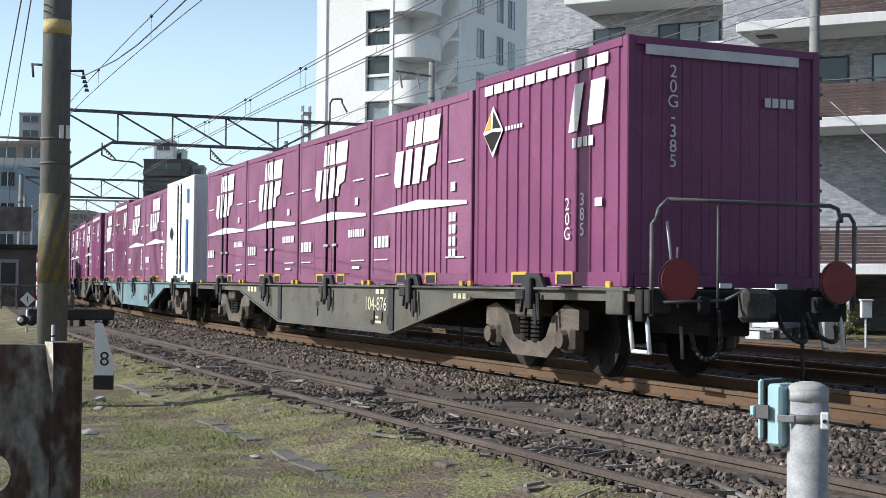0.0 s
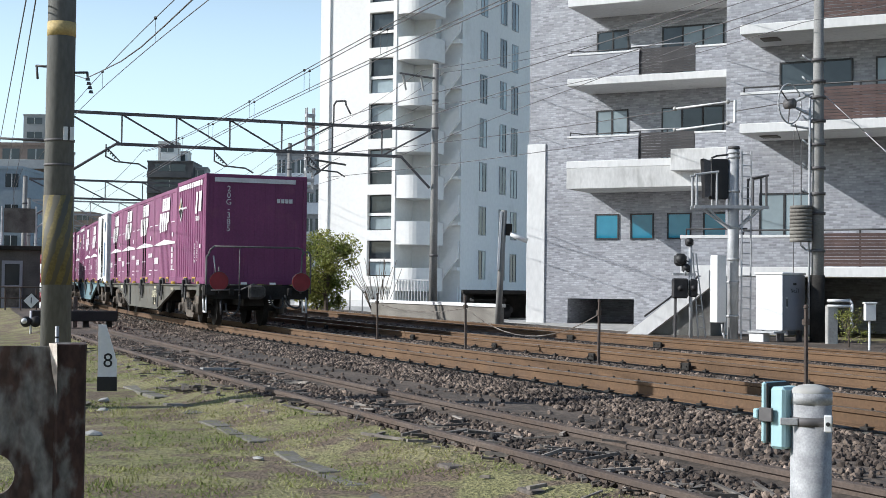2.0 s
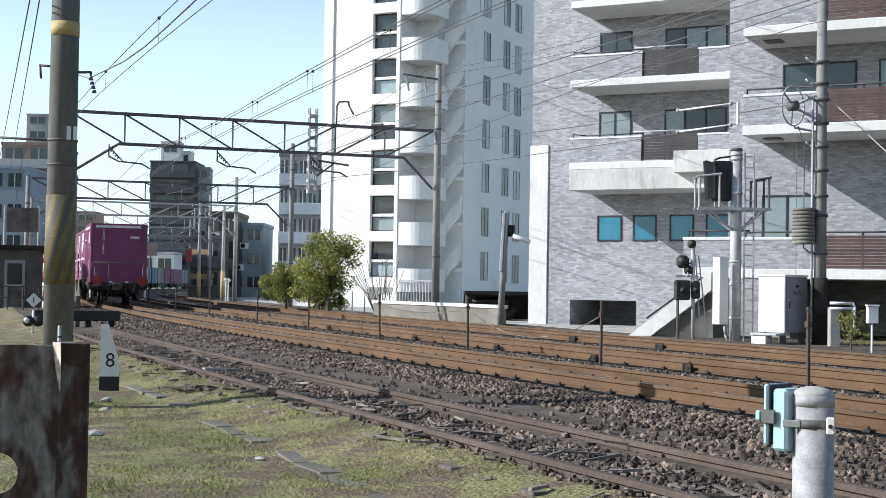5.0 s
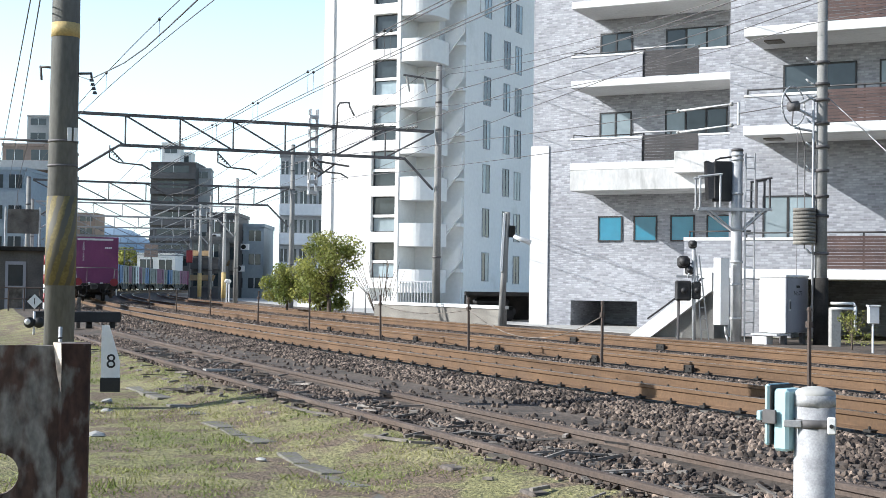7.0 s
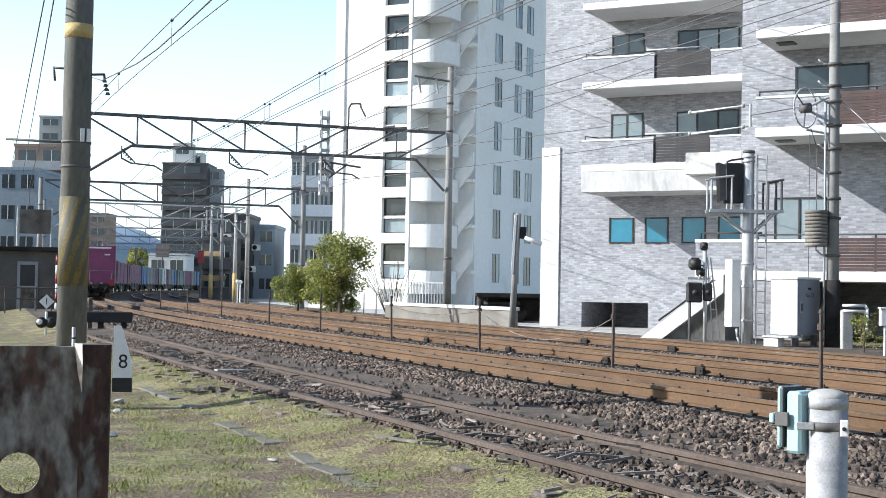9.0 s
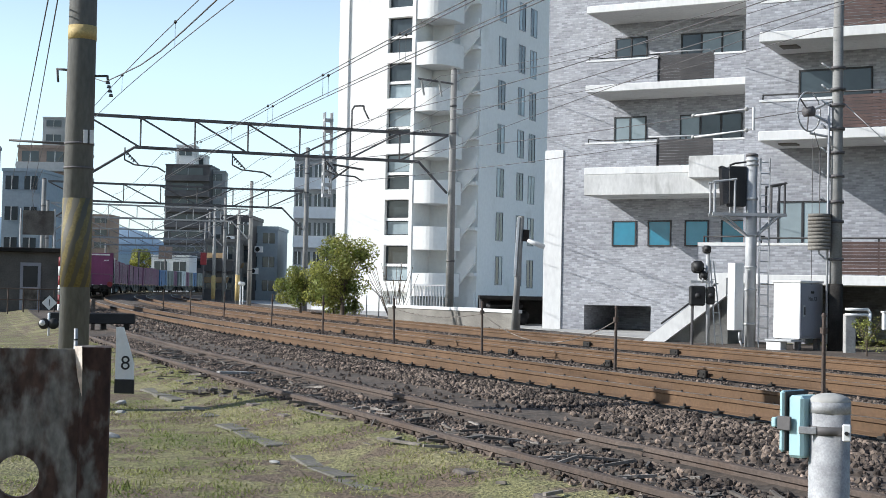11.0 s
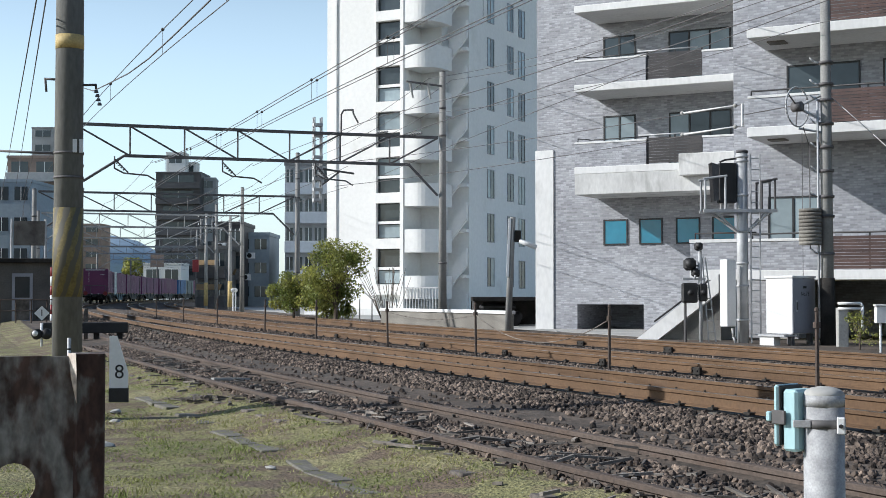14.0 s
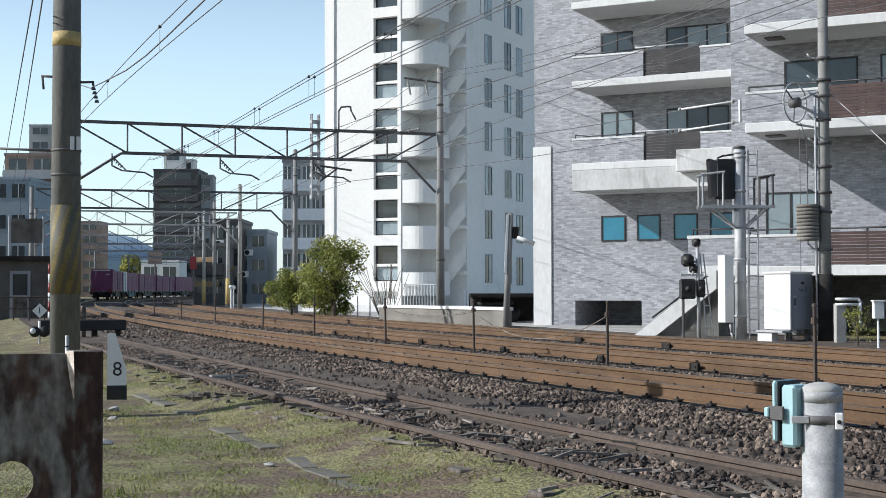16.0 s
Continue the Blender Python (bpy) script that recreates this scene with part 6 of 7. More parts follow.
def overhead_lines():
    def along(y0, y1, off, z0, z1, step=6.0, sag=0.0):
        n = max(2, round((y1 - y0) / step))
        return [line_at(y0 + (y1 - y0) * i / n, off, z0 + (z1 - z0) * i / n - sag * 4 * (i / n) * (1 - i / n)) for i in range(n + 1)]

    def spans(off, z, sag, name, r, label):
        ys = [38.9, 64.5, 84.7, 104, 126, 150, 178, 210, 240]
        pts = []
        for a, b in zip(ys[:-1], ys[1:]):
            pts += along(a, b, off, z, z, 5.0, sag)[:-1]
        wire(name, pts, r, label, n=1)

    # near span: twin catenary over the main line, single ones beside it
    def messenger(off, y):
        if off < -1:
            return 5.70 - 0.0037 * y if y < 23 else 5.615 + 0.3 * ((y - 23) / 16) ** 2
        if off > 1:
            return 5.65 - 0.03 * y if y < 0 else 5.43 + 0.0022 * (y - 10) ** 2 if y < 22 else 5.75 + 0.0089 * (y - 22)
        if y < 10:
            k = (y + 25) / 35
            return 6.29 - 0.71 * k - 0.48 * k * (1 - k)
        return 5.58 - 0.0133 * (y - 10) if y < 22 else 5.42 + 0.48 * ((y - 22) / 16.9) ** 2

    def contact(off, y):
        return 5.13 + 0.0074 * y if off < -1 else 5.19 - 0.0055 * (y + 5)

    for off in (-0.05, 0.07, -3.8, 3.75):
        ys = [-25 + 2.13 * i for i in range(31)]
        wire("messenger_wire", [line_at(y, off, messenger(off, y)) for y in ys], 0.012, "thin messenger wire over the track", n=1)
        wire("contact_wire", [line_at(y, off, contact(off, y)) for y in ys], 0.011, "thin contact wire over the track", n=1)
        for y in (7.0, 11.8, 18.25, 26.0, 33.0) if off == -3.8 else (-2.4, 2.6, 6.4, 10.56, 15.34, 20.2, 25.2, 30.2, 35.0) if off < 1 else ():
            zt, zb = messenger(off, y), contact(off, y)
            d = thing("dropper", "thin dropper with a dark clamp between the overhead wires", "wire", None, "droppers of the overhead line")
            tube("rod", line_at(y, off, zb), line_at(y, off, zt), 0.0045, STEEL_DK, d, n=5)
            bm = bmesh.new()
            bmesh.ops.create_uvsphere(bm, u_segments=10, v_segments=6, radius=0.032, matrix=Matrix.Translation(line_at(y, off, zt)))
            part("clamp", bm, BLACK, d, "", True)
    for off in (-4.3, 0.0, 3.75):
        spans(off, 6.0, 0.35, "messenger_wire", 0.013, "sagging messenger wire over the track")
        spans(off, 5.12, 0.0, "contact_wire", 0.011, "thin dark contact wire over the track")
    # heavy feeder tail from the first portal up over the siding
    wire("feeder_wire", [line_at(38.6, -2.8, 8.6), line_at(21.4, -3.8, 5.92), line_at(18.25, -3.8, 5.66), line_at(15.6, -3.8, 5.46), line_at(13.2, -3.8, 5.37), line_at(11.0, -3.8, 5.37), line_at(8.1, -3.8, 5.41), line_at(-10, -3.8, 6.1)], 0.018, "heavy dark feeder tail over the siding", n=2)
    # the outer line ends at the tensioning wheel: yoke, long rod insulators, two wires
    wheel = Vector((13.69, 16.05, 5.75)) + Vector((-0.74 * math.cos(radians(22.7)), 0.74 * math.sin(radians(22.7)), 0))
    e1, e2 = line_at(38.9, 7.0, 5.2), line_at(38.9, 7.0, 6.1)
    mid = wheel.lerp((e1 + e2) / 2, 0.08)
    wire("tension_rope", [wheel + Vector((0, 0, 0.05)), mid], 0.02, "pale tension rope from the wheel to the yoke", n=2)
    yk = thing("yoke", "pale steel yoke between the tension wires", "yoke", None)
    tube("bar", mid + Vector((0, 0, -0.30)), mid + Vector((0, 0, 0.30)), 0.04, WHITE, yk, n=8)
    for k, e in ((-0.28, e1), (0.28, e2)):
        s = mid + Vector((0, 0, k))
        a, b = s.lerp(e, 0.012), s.lerp(e, 0.105)
        ins = thing("insulator", "long pale rod insulator with round end caps", "insulator", None, "insulators in the wires")
        tube("rod", a, b, 0.022, WHITE, ins, n=10)
        for q in (a, b):
            bm = bmesh.new()
            bmesh.ops.create_uvsphere(bm, u_segments=12, v_segments=8, radius=0.06, matrix=Matrix.Translation(q))
            part("end_cap", bm, CONCRETE, ins, "", True)
        wire("tension_wire", [s, e], 0.015, "taut pale tension wire towards the mast wheel", 0.12)
    cord = along(7.5, 38.9, 8.9, 6.9, 5.7, 5)
    wire("contact_wire", cord, 0.012, "thin dark contact wire over the track", n=1)
    for off, z in ((7.5, 5.2), (7.5, 6.0)):
        wire("contact_wire", [line_at(y, off, z) for y in (38.9, 64.5, 100, 126, 155, 190)], 0.012, "thin dark contact wire over the track", 0.2 if z > 5.5 else 0)
    # feeders on the mast tops
    m2, tm = line_at(38.9, 11.3, 9.6), Vector((13.69, 16.05, 9.2))
    for dz, dx in ((0, -0.5), (0, 0.5), (-1.4, -0.5)):
        wire("feeder_wire", [line_at(100, 10.2 + dx, 8.3 + dz * 0.4), line_at(64.5, 10.5 + dx, 8.6 + dz * 0.5), m2 + Vector((dx, 0, dz)), tm + Vector((dx, 0, dz)), Vector((15 + dx, -25, 9.0 + dz))], 0.013, "dark feeder wire along the masts", 0.35)
    # service wires behind the striped pole
    for a, b in (((-5.06, 29.8, 4.55), (-7.08, 1.37, 3.95)), ((-4.69, 29.6, 4.81), (-7.0, 1.33, 3.95))):
        a, b = Vector(a), Vector(b)
        wire("service_wire", [a + (a - b) * 0.6, b + (b - a) * 0.3], 0.010, "dark service wire past the striped pole")


overhead_lines()


def portal_fittings():
    """Bracket arms, hoop and drop columns on the first portal."""
    for off in (-1.4, 2.6, 6.2):
        a = thing("bracket_arm", "dark registration arm hanging from the portal", "bracket arm", Matrix.Translation(line_at(38.9, off, 6.1)) @ pose(0, 0, 0, 0, 0, -4), "arms under the portal")
        pipe("drop", [(0, 0, 0), (0, 0, -0.45), (0.35, 0, -0.62), (1.2, 0, -0.68), (1.5, 0, -0.85)], 0.03, STEEL_DK, a, 6)
        tube("brace", (0.0, 0, -0.1), (0.5, 0, -0.6), 0.025, STEEL_DK, a, n=6)
        for i in range(4):
            tube("insulator_disc", (0.08 + i * 0.08, 0, -0.22 - i * 0.08), (0.12 + i * 0.08, 0, -0.25 - i * 0.08), 0.06, STEEL_DK, a, n=8)
    d = thing("drop_column", "grey lattice drop column under the portal", "bracket", Matrix.Translation(line_at(39.2, 6.35, 0)))
    for x in (-0.12, 0.12):
        for y in (-0.1, 0.1):
            tube("leg", (x * 1.2, y, 4.55), (x * 1.2, y, 7.9), 0.032, STEEL, d, n=6)
    for i in range(8):
        box("batten", (-0.18, -0.13, 4.6 + i * 0.42), (0.18, 0.13, 4.72 + i * 0.42), STEEL, d)
    tube("arm", (0.1, 0, 5.9), (1.5, 0, 5.75), 0.04, STEEL_DK, d, n=8)
    tube("arm", (0.1, 0, 5.2), (0.9, 0, 5.8), 0.035, STEEL_DK, d, n=8)
    h = thing("hoop_bracket", "dark bent pipe hoop on the portal beam", "bracket", Matrix.Translation(line_at(38.8, 7.2, 7.25)))
    pipe("hoop", [(0, 0, 0), (0, 0, 0.75), (0.1, 0, 0.92), (0.35, 0, 0.95), (0.48, 0, 0.95), (0.5, 0, 0.8), (0.7, 0, 0.45)], 0.035, STEEL_DK, h)
    for off in (8.6, 10.0):
        insulator("insulator", line_at(38.8, off, 7.32), line_at(38.8, off + 0.5, 7.40), 0.06, 5, "pale insulator on the portal beam", "insulators in the wires")
    c = thing("cross_arm", "pale cross arm near the mast top", "cross arm", Matrix.Translation(line_at(38.7, 11.3, 9.3)))
    tube("bar", (-1.5, 0, 0.1), (0, 0, 0.0), 0.04, STEEL_DK, c, n=6)
    for x in (-1.35, -0.6):
        tube("insulator_disc", (x, 0, 0.06), (x + 0.12, 0, -0.55), 0.06, CONCRETE, c, 0.04, 8)


portal_fittings()


# ---- distant town ----
def block(name, label, x, y, w, d, h, wall, floors, cols, glassy=None, bands=None, turn=0.0, z0=0.0, roof=None):
    """A far house: wall, roof edge, a window for each bay and a balcony band for each storey."""
    b = thing(name, label, "building", pose(x, y, -0.3, 0, 0, FACE + turn))
    box("wall", (-w / 2, 0, -0.3), (w / 2, d, h), wall, b)
    box("roof_edge", (-w / 2 - 0.1, -0.1, h + 0.002), (w / 2 + 0.1, d + 0.1, h + 0.35), roof or wall, b)
    fh = (h - z0) / floors
    for i in range(floors):
        z = z0 + i * fh
        if bands:
            box("balcony", (-w / 2 + 0.05, -0.9, z), (w / 2 - 0.05, -0.002, z + fh * 0.38), bands, b, 0.02)
        for j in range(cols):
            a = -w / 2 + w * (j + 0.16) / cols
            c = -w / 2 + w * (j + 0.84) / cols
            ww = box("window", (a, -0.05, z + fh * 0.42), (c, -0.003, z + fh * 0.86), glassy or WIN_DARK, b)
            box("window_bar", ((a + c) / 2 - 0.04, -0.075, z + fh * 0.42), ((a + c) / 2 + 0.04, -0.052, z + fh * 0.86), WHITE, ww)
    return b


DARKWALL = surface("dark_brown_tile", (0.055, 0.054, 0.057), (0.08, 0.077, 0.08), 0.6, 0, 0.2, 3, 0.15, 0.05)
GREYWALL = surface("pale_grey_render", (0.33, 0.34, 0.35), (0.42, 0.43, 0.44), 0.85, 0, 0.2, 3, 0.1, 0.05)
BROWNWALL = surface("brown_tile", (0.23, 0.17, 0.14), (0.29, 0.22, 0.18), 0.7, 0, 0.2, 3, 0.15, 0.05)
BLUEWALL = surface("pale_blue_panel", (0.24, 0.30, 0.35), (0.31, 0.37, 0.42), 0.7, 0, 0.2, 3, 0.1, 0.05)
# Distance haze is mixed into this pale blue hill colour
HILL = surface("haze_tinted_hill", (0.30, 0.40, 0.50), (0.34, 0.44, 0.54), 1.0, 0, 0.004, 0.05, 0.12, 0)
ROOFMAT = surface("grey_roof", (0.16, 0.165, 0.17), (0.22, 0.225, 0.23), 0.7, 0, 0.5, 8, 0.2, 0.1)


# Darkened wall colour stands in for the shade over the shop fronts
SHOPWALL = surface("shade_dark_shop_front", (0.12, 0.118, 0.112), (0.19, 0.185, 0.175), 0.9, 0, 0.5, 6, 0.3, 0.1)
BLUE_BAND = surface("blue_grey_balcony_front", (0.52, 0.56, 0.60), (0.60, 0.64, 0.68), 0.8, 0, 0.3, 4, 0.08, 0.03)
AWNING = surface("brown_canvas_awning", (0.20, 0.13, 0.06), (0.28, 0.19, 0.09), 0.9, 0, 1, 12, 0.2, 0.1)
STREET_GREY = surface("street_pole_concrete", (0.30, 0.295, 0.28), (0.38, 0.375, 0.36), 0.9, 0, 1, 20, 0.15, 0.1)


def town_clutter():
    """Street poles with yellow guards, awnings, signs and posts before the shop houses."""
    for x, y, h in ((16.7, 92, 7.4), (17.5, 104, 8.4)):
        p = thing("street_pole", "concrete street pole with a yellow guard at its foot", "pole", pose(x, y, -0.31), "street poles before the shops")
        tube("shaft", (0, 0, -0.1), (0, 0, h), 0.17, STREET_GREY, p, 0.11, 12)
        tube("guard", (0, 0, 0.3), (0, 0, 2.3), 0.185, OCHRE, p, 0.18, 12, "faded yellow guard")
        for z in (h - 0.5, h - 1.2):
            tube("cross_arm", (-0.8, -0.1, z), (0.8, -0.1, z), 0.04, STEEL_DK, p, n=6)
            for k in (-0.7, 0.0, 0.7):
                tube("insulator_disc", (k, -0.1, z + 0.04), (k, -0.1, z + 0.22), 0.05, WHITE, p, 0.03, 8)
    for x, y, z, w in ((20.4, 115.6, 1.9, 2.4), (20.2, 115.7, 4.2, 2.2), (23.3, 120.8, 3.4, 2.0)):
        a = thing("awning", "brown canvas awning over a shop front", "awning", pose(x, y, z, 0, 0, FACE), "awnings of the shops")
        mesh_part("cloth", [(-w / 2, 0, 0), (w / 2, 0, 0), (w / 2, -1.0, -0.5), (-w / 2, -1.0, -0.5), (-w / 2, 0, 0.04), (w / 2, 0, 0.04), (w / 2, -1.0, -0.46), (-w / 2, -1.0, -0.46)],
                  [(0, 1, 2, 3), (7, 6, 5, 4), (0, 4, 5, 1), (1, 5, 6, 2), (2, 6, 7, 3), (3, 7, 4, 0)], AWNING, a)
    for x, y, z in ((22.4, 119.4, 3.2), (22.5, 119.5, 5.4), (25.9, 123.0, 2.4), (26.3, 122.9, 4.6)):
        u = thing("air_conditioner", "small pale air conditioner on a house front", "air conditioner", pose(x, y, z, 0, 0, FACE), "air conditioners of the town")
        box("case", (-0.4, -0.35, 0), (0.4, 0.3, 0.6), WHITE, u, 0.02)
        tube("fan_grille", (-0.1, -0.37, 0.3), (-0.1, -0.352, 0.3), 0.24, CAR_LINE, u, n=16)
    s = thing("shop_sign", "small red shop sign on a pole", "sign", pose(15.3, 98, -0.31, 0, 0, FACE))
    tube("post", (0, 0.08, -0.1), (0, 0.08, 4.2), 0.06, STEEL_DK, s, n=8)
    box("board", (-0.25, -0.05, 3.1), (0.25, 0.05, 4.1), RED, s, 0.02)
    for x, y in ((15.0, 84), (16.9, 91)):
        m = thing("line_marker", "small white post with a round head beside the line", "post", pose(x, y, -0.31), "white posts beside the line")
        tube("stem", (0, 0, -0.1), (0, 0, 1.5), 0.05, WHITE, m, n=8)
        tube("head", (0, -0.05, 1.6), (0, 0.05, 1.6), 0.16, WHITE, m, n=14)


def town():
    block("office_block", "dark brown tiled office block with deep balconies", 54.7, 299.5, 10.3, 12, 29.0, DARKWALL, 8, 1, WIN_DARK, BAND_GREY, z0=0.5)
    block("stair_tower", "grey stair tower behind the dark block", 61.4, 300.7, 4.4, 9, 28.0, GREYWALL, 8, 1, turn=6)
    block("roof_house", "pale grey roof house of a far block", 56.6, 312.4, 4.4, 5, 34.8, TOWER_W, 9, 1)
    block("roof_house", "pale grey roof house of a far block", 60.6, 316.3, 3.4, 5, 33.0, TOWER_W, 9, 1)
    block("apartment_block", "white apartment block with long balconies", 33.0, 118.5, 8.5, 10, 14.2, GREYWALL, 5, 9, WIN_DARK, BLUE_BAND, z0=-0.4, roof=ROOFMAT)
    block("town_house", "pale grey town house with a sloping roof", 26.9, 124.8, 3.6, 8, 7.3, BLUEWALL, 3, 2)
    # Added out of view on the left, to throw shade on the far train
    block("apartment_block", "unseen added block that shades the far train", -9.0, 104, 12, 34, 15, GREYWALL, 5, 4, turn=14)
    # Added slab, hidden by the striped pole, that shades the train beyond
    block("apartment_block", "added slab hidden behind the striped pole, shading the train", 16.4, 186, 3.6, 55, 16, GREYWALL, 5, 1, turn=15.4)
    town_clutter()
    # Invented row behind the camera; it blocks skylight from the container ends
    for x, y, w, h in ((-34, -52, 16, 13), (-14, -58, 18, 17), (8, -55, 17, 15), (30, -48, 18, 12)):
        block("apartment_block", "unseen added block behind the camera, cutting the sky fill", x, y, w, 11, h, BROWNWALL, 5, 4, turn=202.7)
    block("town_house", "dark grey shop house", 23.7, 122, 3.0, 8, 8.2, DARKWALL, 3, 2, bands=SHOPWALL)
    block("town_house", "grey shop house with awnings, shade put into its wall colour", 21.0, 117, 2.8, 8, 5.6, SHOPWALL, 2, 2, bands=DARKWALL)
    block("apartment_block", "brown tiled apartment block with white balconies", 9.0, 164, 6.2, 12, 18.2, BROWNWALL, 6, 2, WIN_DARK, GREYWALL, z0=0.5)
    block("office_block", "pale blue office with dark glass strips", 4.9, 144.5, 4.2, 16, 13.6, BLUEWALL, 4, 2, WIN_DARK)
    block("high_rise", "far pale grey high-rise", 26.7, 319, 5.2, 8, 40.2, GREYWALL, 12, 1)
    block("apartment_block", "far brown apartment block", 37.6, 315, 4.2, 9, 17.5, BROWNWALL, 6, 1)
    block("shed", "low white industrial shed", 49.0, 288.3, 8.3, 9, 7.8, TOWER_W, 1, 2, WIN_DARK)
    s = thing("red_sign_board", "faded red advertising board on a post", "sign board", pose(44.6, 270.8, -0.3, 0, 0, FACE))
    box("board", (-1.4, 0, 6.9), (1.4, 0.15, 9.6), BROWNWALL, s)
    tube("post", (0, 0.1, -0.2), (0, 0.1, 6.9), 0.15, STEEL_DK, s, n=8)
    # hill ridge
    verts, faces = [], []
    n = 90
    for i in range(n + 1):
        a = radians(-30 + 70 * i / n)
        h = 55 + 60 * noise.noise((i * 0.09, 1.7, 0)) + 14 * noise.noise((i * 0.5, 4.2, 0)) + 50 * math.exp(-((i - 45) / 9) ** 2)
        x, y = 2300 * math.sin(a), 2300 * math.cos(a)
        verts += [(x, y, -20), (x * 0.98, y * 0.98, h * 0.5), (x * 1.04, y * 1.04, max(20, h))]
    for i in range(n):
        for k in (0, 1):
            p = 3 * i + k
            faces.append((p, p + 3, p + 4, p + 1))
    hill = mesh_part("backdrop", verts, faces, HILL, None, "wooded hills on the horizon, tinted with pale blue haze", "structure")
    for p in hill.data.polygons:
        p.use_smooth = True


town()


# ---- trees and plants ----
def leaf_cloud(rnd, centres, count, size):
    verts, faces = [], []
    for _ in range(count):
        c, r = rnd.choice(centres)
        while True:
            v = Vector((rnd.uniform(-1, 1), rnd.uniform(-1, 1), rnd.uniform(-1, 1)))
            if 0.25 < v.length < 1:
                break
        p = Vector(c) + Vector((v.x * r, v.y * r, v.z * r * 0.85))
        s = size * rnd.uniform(0.6, 1.4)
        m = Euler((rnd.uniform(-1.2, 1.2), rnd.uniform(-1.2, 1.2), rnd.uniform(0, 6.3))).to_matrix()
        b = len(verts)
        verts += [p + m @ Vector(q) * s for q in ((-0.5, 0, 0), (0, -0.28, 0.06), (0.6, 0, 0), (0, 0.28, 0.06))]
        faces.append((b, b + 1, b + 2, b + 3))
    return verts, faces


def tree(name, label, x, y, h, spread, blobs, leaves, size, seed):
    rnd = random.Random(seed)
    t = thing(name, label, "tree", pose(x, y, -0.31, 0, 0, seed * 40))
    bm = bmesh.new()
    add_tube(bm, (0, 0, -0.1), (0.08, 0.05, h * 0.45), 0.11 * h / 4, 0.07 * h / 4, 10)
    centres = []
    for i in range(blobs):
        a = i * 2.4 + rnd.uniform(-0.4, 0.4)
        rr = spread * math.sqrt(rnd.random()) * 0.8
        zz = h * rnd.uniform(0.28, 0.9)
        rr *= 1.15 - 0.75 * max(0, zz / h - 0.45)
        c = (rr * math.cos(a), rr * math.sin(a), zz)
        centres.append((c, spread * rnd.uniform(0.22, 0.42)))
        add_tube(bm, (0.05, 0.03, h * rnd.uniform(0.2, 0.45)), c, 0.03 * h / 4, 0.008, 6)
    part("trunk", bm, BARK, t)
    v, f = leaf_cloud(rnd, centres, leaves, size)
    mesh_part("crown", v, f, LEAF, t)
    return t


tree("garden_tree", "yellow-green broadleaf garden tree beside the line", 9.6, 43.6, 3.75, 1.5, 40, 9000, 0.115, 1)
tree("garden_shrub", "dense green garden shrub below the tree", 8.9, 47.5, 2.5, 1.15, 26, 6500, 0.11, 2)
tree("garden_shrub", "light green garden shrub behind the stakes", 9.7, 45.0, 1.7, 1.2, 22, 5000, 0.12, 3)
tree("garden_tree", "distant rounded tree over the sheds", 45.4, 303, 9.8, 3.6, 24, 3500, 0.6, 4)
tree("garden_shrub", "thin green weed shrub beside the cabinet", 12.5, 13.4, 0.95, 0.5, 16, 700, 0.05, 5)


def grass():
    """Short grass and moss tufts on the soil beside the siding."""
    rnd = random.Random(12)
    verts, faces = [], []
    for _ in range(160000):
        y = -9.5 + 27 * rnd.random() ** 1.7
        lx = line_x(y) - 4.95
        x = lx - (-0.45 + 7.1 * rnd.random())
        keep = noise.noise((x * 0.8, y * 0.8, 7.0)) + 0.5 * noise.noise((x * 2.9, y * 2.9, 1.0))
        if keep < -0.3 + 0.3 * rnd.random():
            continue
        tall = (0.012 + 0.022 * rnd.random()) * (2.2 if keep > 0.55 else 1)
        a = rnd.uniform(0, 6.28)
        w = 0.004 + 0.004 * rnd.random()
        dx, dy = math.cos(a) * w, math.sin(a) * w
        lean = rnd.uniform(-0.03, 0.03), rnd.uniform(-0.03, 0.03)
        z = -0.31 + 0.035 * noise.noise((x * 0.7, y * 0.7, 3.0)) + 0.02 * noise.noise((x * 2.3, y * 2.3, 5.0)) - 0.005
        z = max(z, bed_height(x - line_x(y)) - 0.004)
        b = len(verts)
        verts += [(x - dx, y - dy, z), (x + dx, y + dy, z), (x + lean[0], y + lean[1], z + tall)]
        faces.append((b, b + 1, b + 2))
    tagged(mesh_part("grass", verts, faces, BLADE, None, "short patchy green and straw grass", "stuff"), category="grass")


grass()
scatter_stones("ballast_stones", 42000, -9.5, 24, [(-3.1, -2.7), (-3.0, -0.75), (-1.75, -0.75), (-1.8, -0.75), (0.75, 3.0), (4.5, 6.7), (-0.4, 0.4), (8.3, 10.5)], 0.034, "loose brown and grey ballast stones", BALLAST, 1.25)
scatter_stones("siding_stones", 9000, -9.5, 20, [(-4.5, -3.4), (-4.2, -3.4)], 0.028, "loose small ballast stones between the siding rails", BALLAST, 1.3)
scatter_stones("far_ballast_stones", 11000, 24, 70, [(-2.6, -0.75), (0.75, 3.0), (4.5, 6.7), (8.3, 11)], 0.05, "loose ballast stones further along the line", BALLAST, 1.2)


TROUGH, LIDS = ((-5.38, -7.0), (-5.29, 5.0)), 20


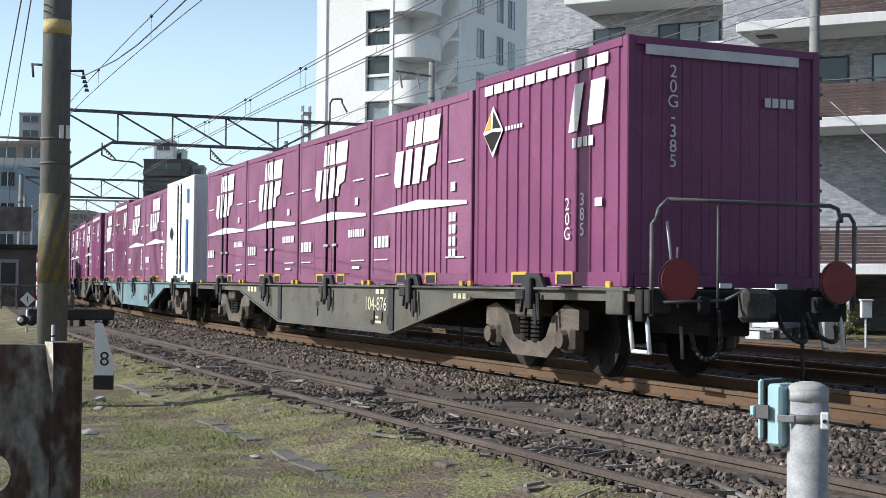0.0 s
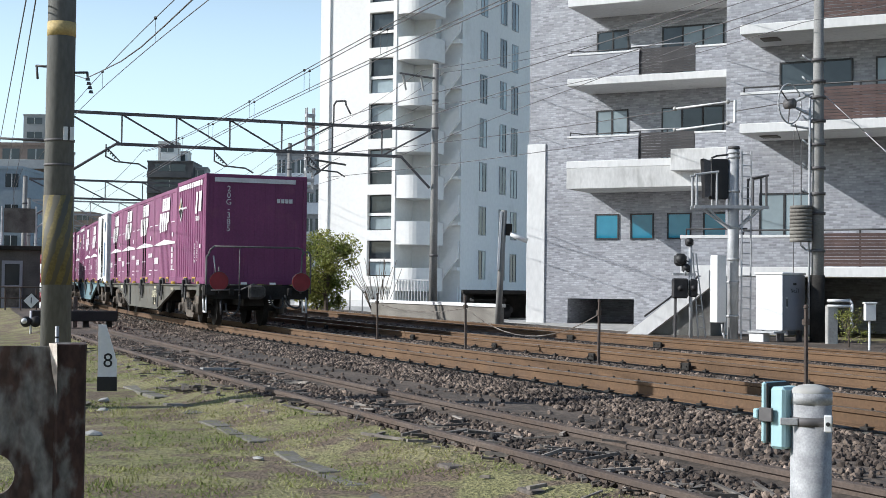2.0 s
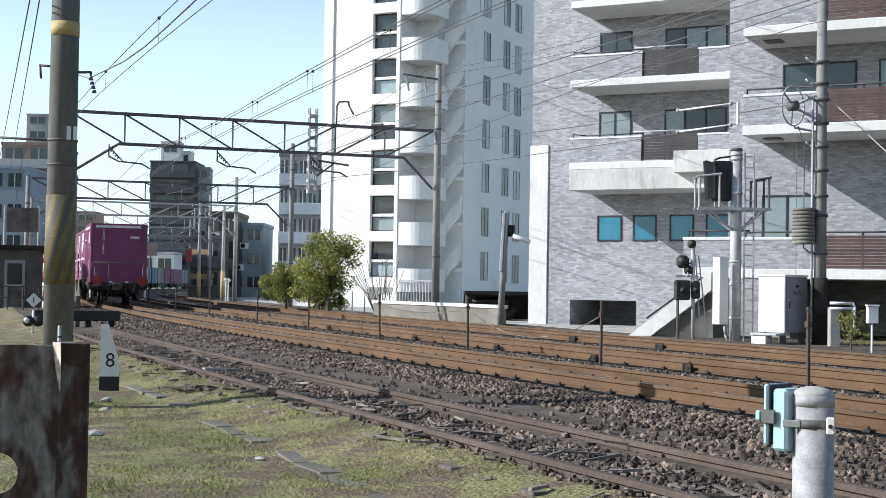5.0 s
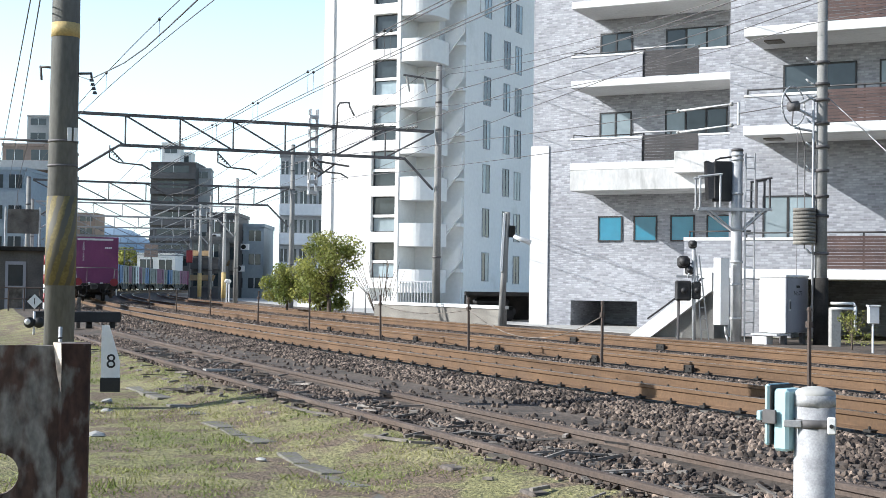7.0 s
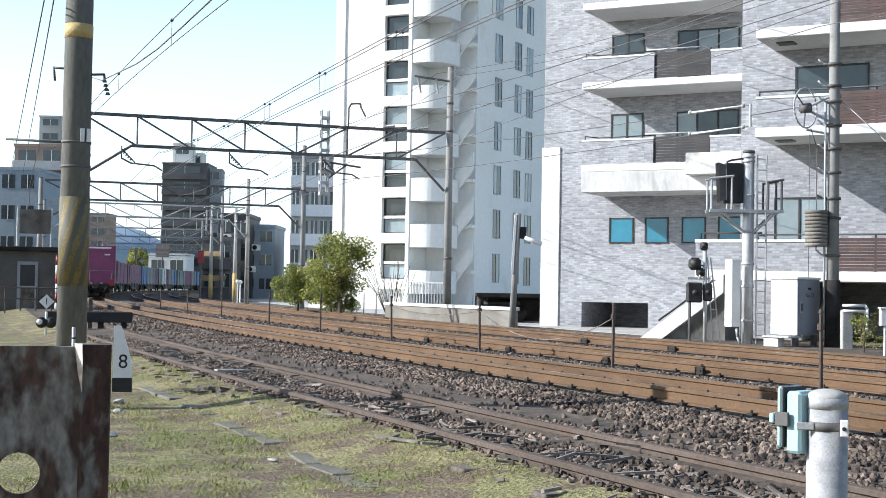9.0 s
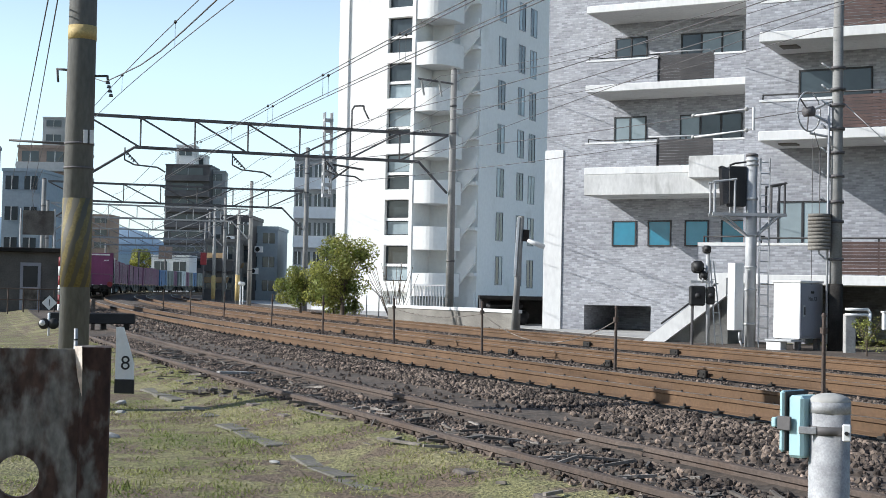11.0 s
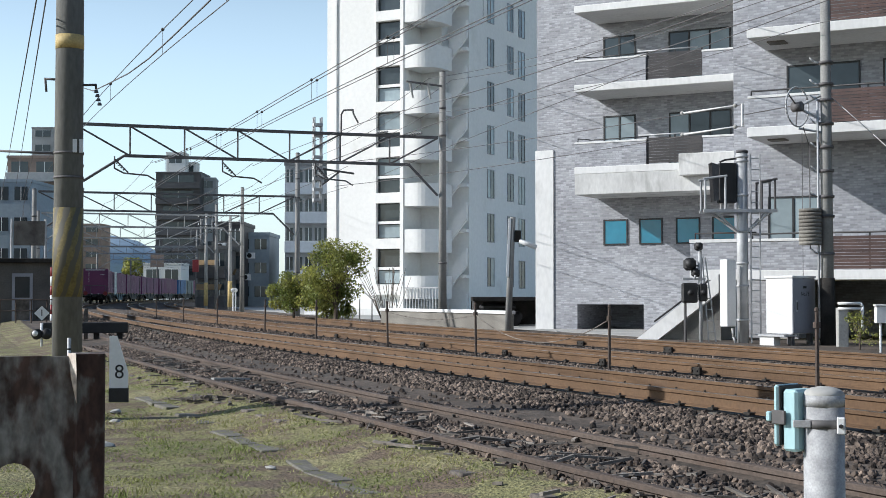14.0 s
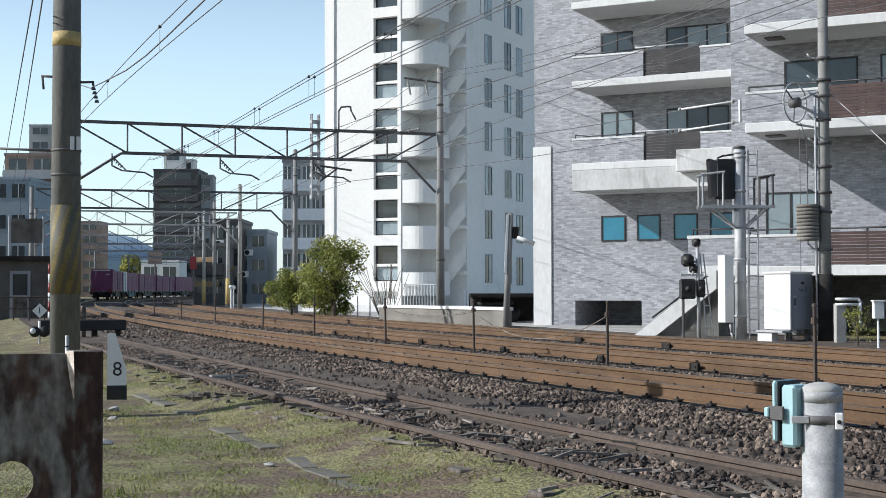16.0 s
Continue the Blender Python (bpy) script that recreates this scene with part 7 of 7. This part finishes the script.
def debris():
    """Broken timber, twigs and pale litter lying along the siding."""
    rnd = random.Random(31)
    verts, faces = [], []
    for _ in range(430):
        y = -7 + 20 * rnd.random() ** 1.2
        off = rnd.choice((-4.6, -4.0, -3.6, -3.9, -4.15)) + rnd.gauss(0, 0.22)
        p = line_at(y, off, bed_height(off) + 0.012 + rnd.uniform(0, 0.03))
        l, w, h = 0.03 + 0.25 * rnd.random() ** 2, rnd.uniform(0.004, 0.018), rnd.uniform(0.004, 0.014)
        m = Euler((rnd.uniform(-0.1, 0.1), rnd.uniform(-0.12, 0.12), rnd.gauss(0.1, 0.8))).to_matrix()
        b = len(verts)
        verts += [p + m @ Vector((sx * l, sy * w, sz * h)) for sx in (-1, 1) for sy in (-1, 1) for sz in (-1, 1)]
        faces += [tuple(b + i for i in f) for f in ((0, 1, 3, 2), (4, 6, 7, 5), (0, 4, 5, 1), (2, 3, 7, 6), (0, 2, 6, 4), (1, 5, 7, 3))]
    tagged(mesh_part("timber_debris", verts, faces, DEBRIS, None, "weathered grey timber splinters along the siding", "stuff"), category="debris")
    bm = bmesh.new()
    add_box(bm, (-0.17, -0.30, -0.06), (0.17, 0.30, 0.0), 0.01)
    me = bpy.data.meshes.new("lid")
    bm.to_mesh(me)
    bm.free()
    me.materials.append(TROUGH_LID)
    tr = thing("cable_trough", "row of sunken grey concrete cable trough lids", "cable trough")
    for i in range(LIDS):
        k = i / (LIDS - 1)
        x, y = TROUGH[0][0] + k * (TROUGH[1][0] - TROUGH[0][0]), TROUGH[0][1] + k * (TROUGH[1][1] - TROUGH[0][1])
        if i in (9, 13, 16):
            continue
        z = -0.31 + 0.035 * noise.noise((x * 0.7, y * 0.7, 3.0)) + 0.02 * noise.noise((x * 2.3, y * 2.3, 5.0))
        z = max(z, bed_height(x - line_x(y)))
        o = new("lid", me)
        o.parent = tr
        o.matrix_basis = pose(x + rnd.uniform(-0.02, 0.02), y, z + rnd.uniform(-0.009, 0.007), rnd.uniform(-1.5, 1.5), rnd.uniform(-1.5, 1.5), rnd.uniform(-4, 4))
    # Dark sticks, heaped to stand in for the pole's shadow as well
    heap = []
    hf = []
    for _ in range(150):
        k = rnd.random()
        p = Vector((-5.05 + 0.75 * k + rnd.gauss(0, 0.08), 4.1 - 1.3 * k + rnd.gauss(0, 0.22), -0.27 + 0.08 * k + rnd.uniform(0, 0.04)))
        l, w = 0.04 + 0.16 * rnd.random(), rnd.uniform(0.006, 0.016)
        m = Euler((0, rnd.uniform(-0.2, 0.2), rnd.uniform(0, 3.1))).to_matrix()
        b = len(heap)
        heap += [p + m @ Vector((sx * l, sy * w, sz * w)) for sx in (-1, 1) for sy in (-1, 1) for sz in (-1, 1)]
        hf += [tuple(b + i for i in f) for f in ((0, 1, 3, 2), (4, 6, 7, 5), (0, 4, 5, 1), (2, 3, 7, 6), (0, 2, 6, 4), (1, 5, 7, 3))]
    tagged(mesh_part("stick_heap", heap, hf, SLEEPER, None, "dark broken sticks by the siding rail, massed as the pole's shadow", "stuff"), category="debris")
    pk = box("plank", (-0.28, -0.05, -0.02), (0.28, 0.05, 0.015), CONCRETE, None, 0.004)
    pk.matrix_basis = pose(-3.95, 6.5, -0.165, 0, 2, 14)
    tagged(pk, "short whitish board lying between the siding rails", "plank")
    rocks = [(-6.63, -0.05, 0.09), (-6.9, 0.6, 0.10), (-6.0, 3.4, 0.08), (-6.25, 3.0, 0.07), (-5.7, -2.0, 0.04), (-5.9, -4.6, 0.04), (-6.2, 2.2, 0.07), (-6.5, 1.9, 0.06), (-6.8, -4.2, 0.035)]
    for i, (x, y, s) in enumerate(rocks):
        v, f = small_stone(50 + i)
        bm = bmesh.new()
        vs = [bm.verts.new(q * s) for q in v]
        for q in f:
            bm.faces.new([vs[k] for k in q])
        bmesh.ops.subdivide_edges(bm, edges=list(bm.edges), cuts=1, fractal=0.6, seed=i)
        r = part("rock", bm, CONCRETE_DK if i % 2 else CONCRETE, None)
        r.matrix_basis = pose(x, y, -0.31 + s * 0.1, 0, 0, 37 * i) @ Matrix.Diagonal((1, 1, 0.6, 1))
        tagged(r, "pale broken stone lying in the grass", "rock", "stones in the grass")


debris()
motions()
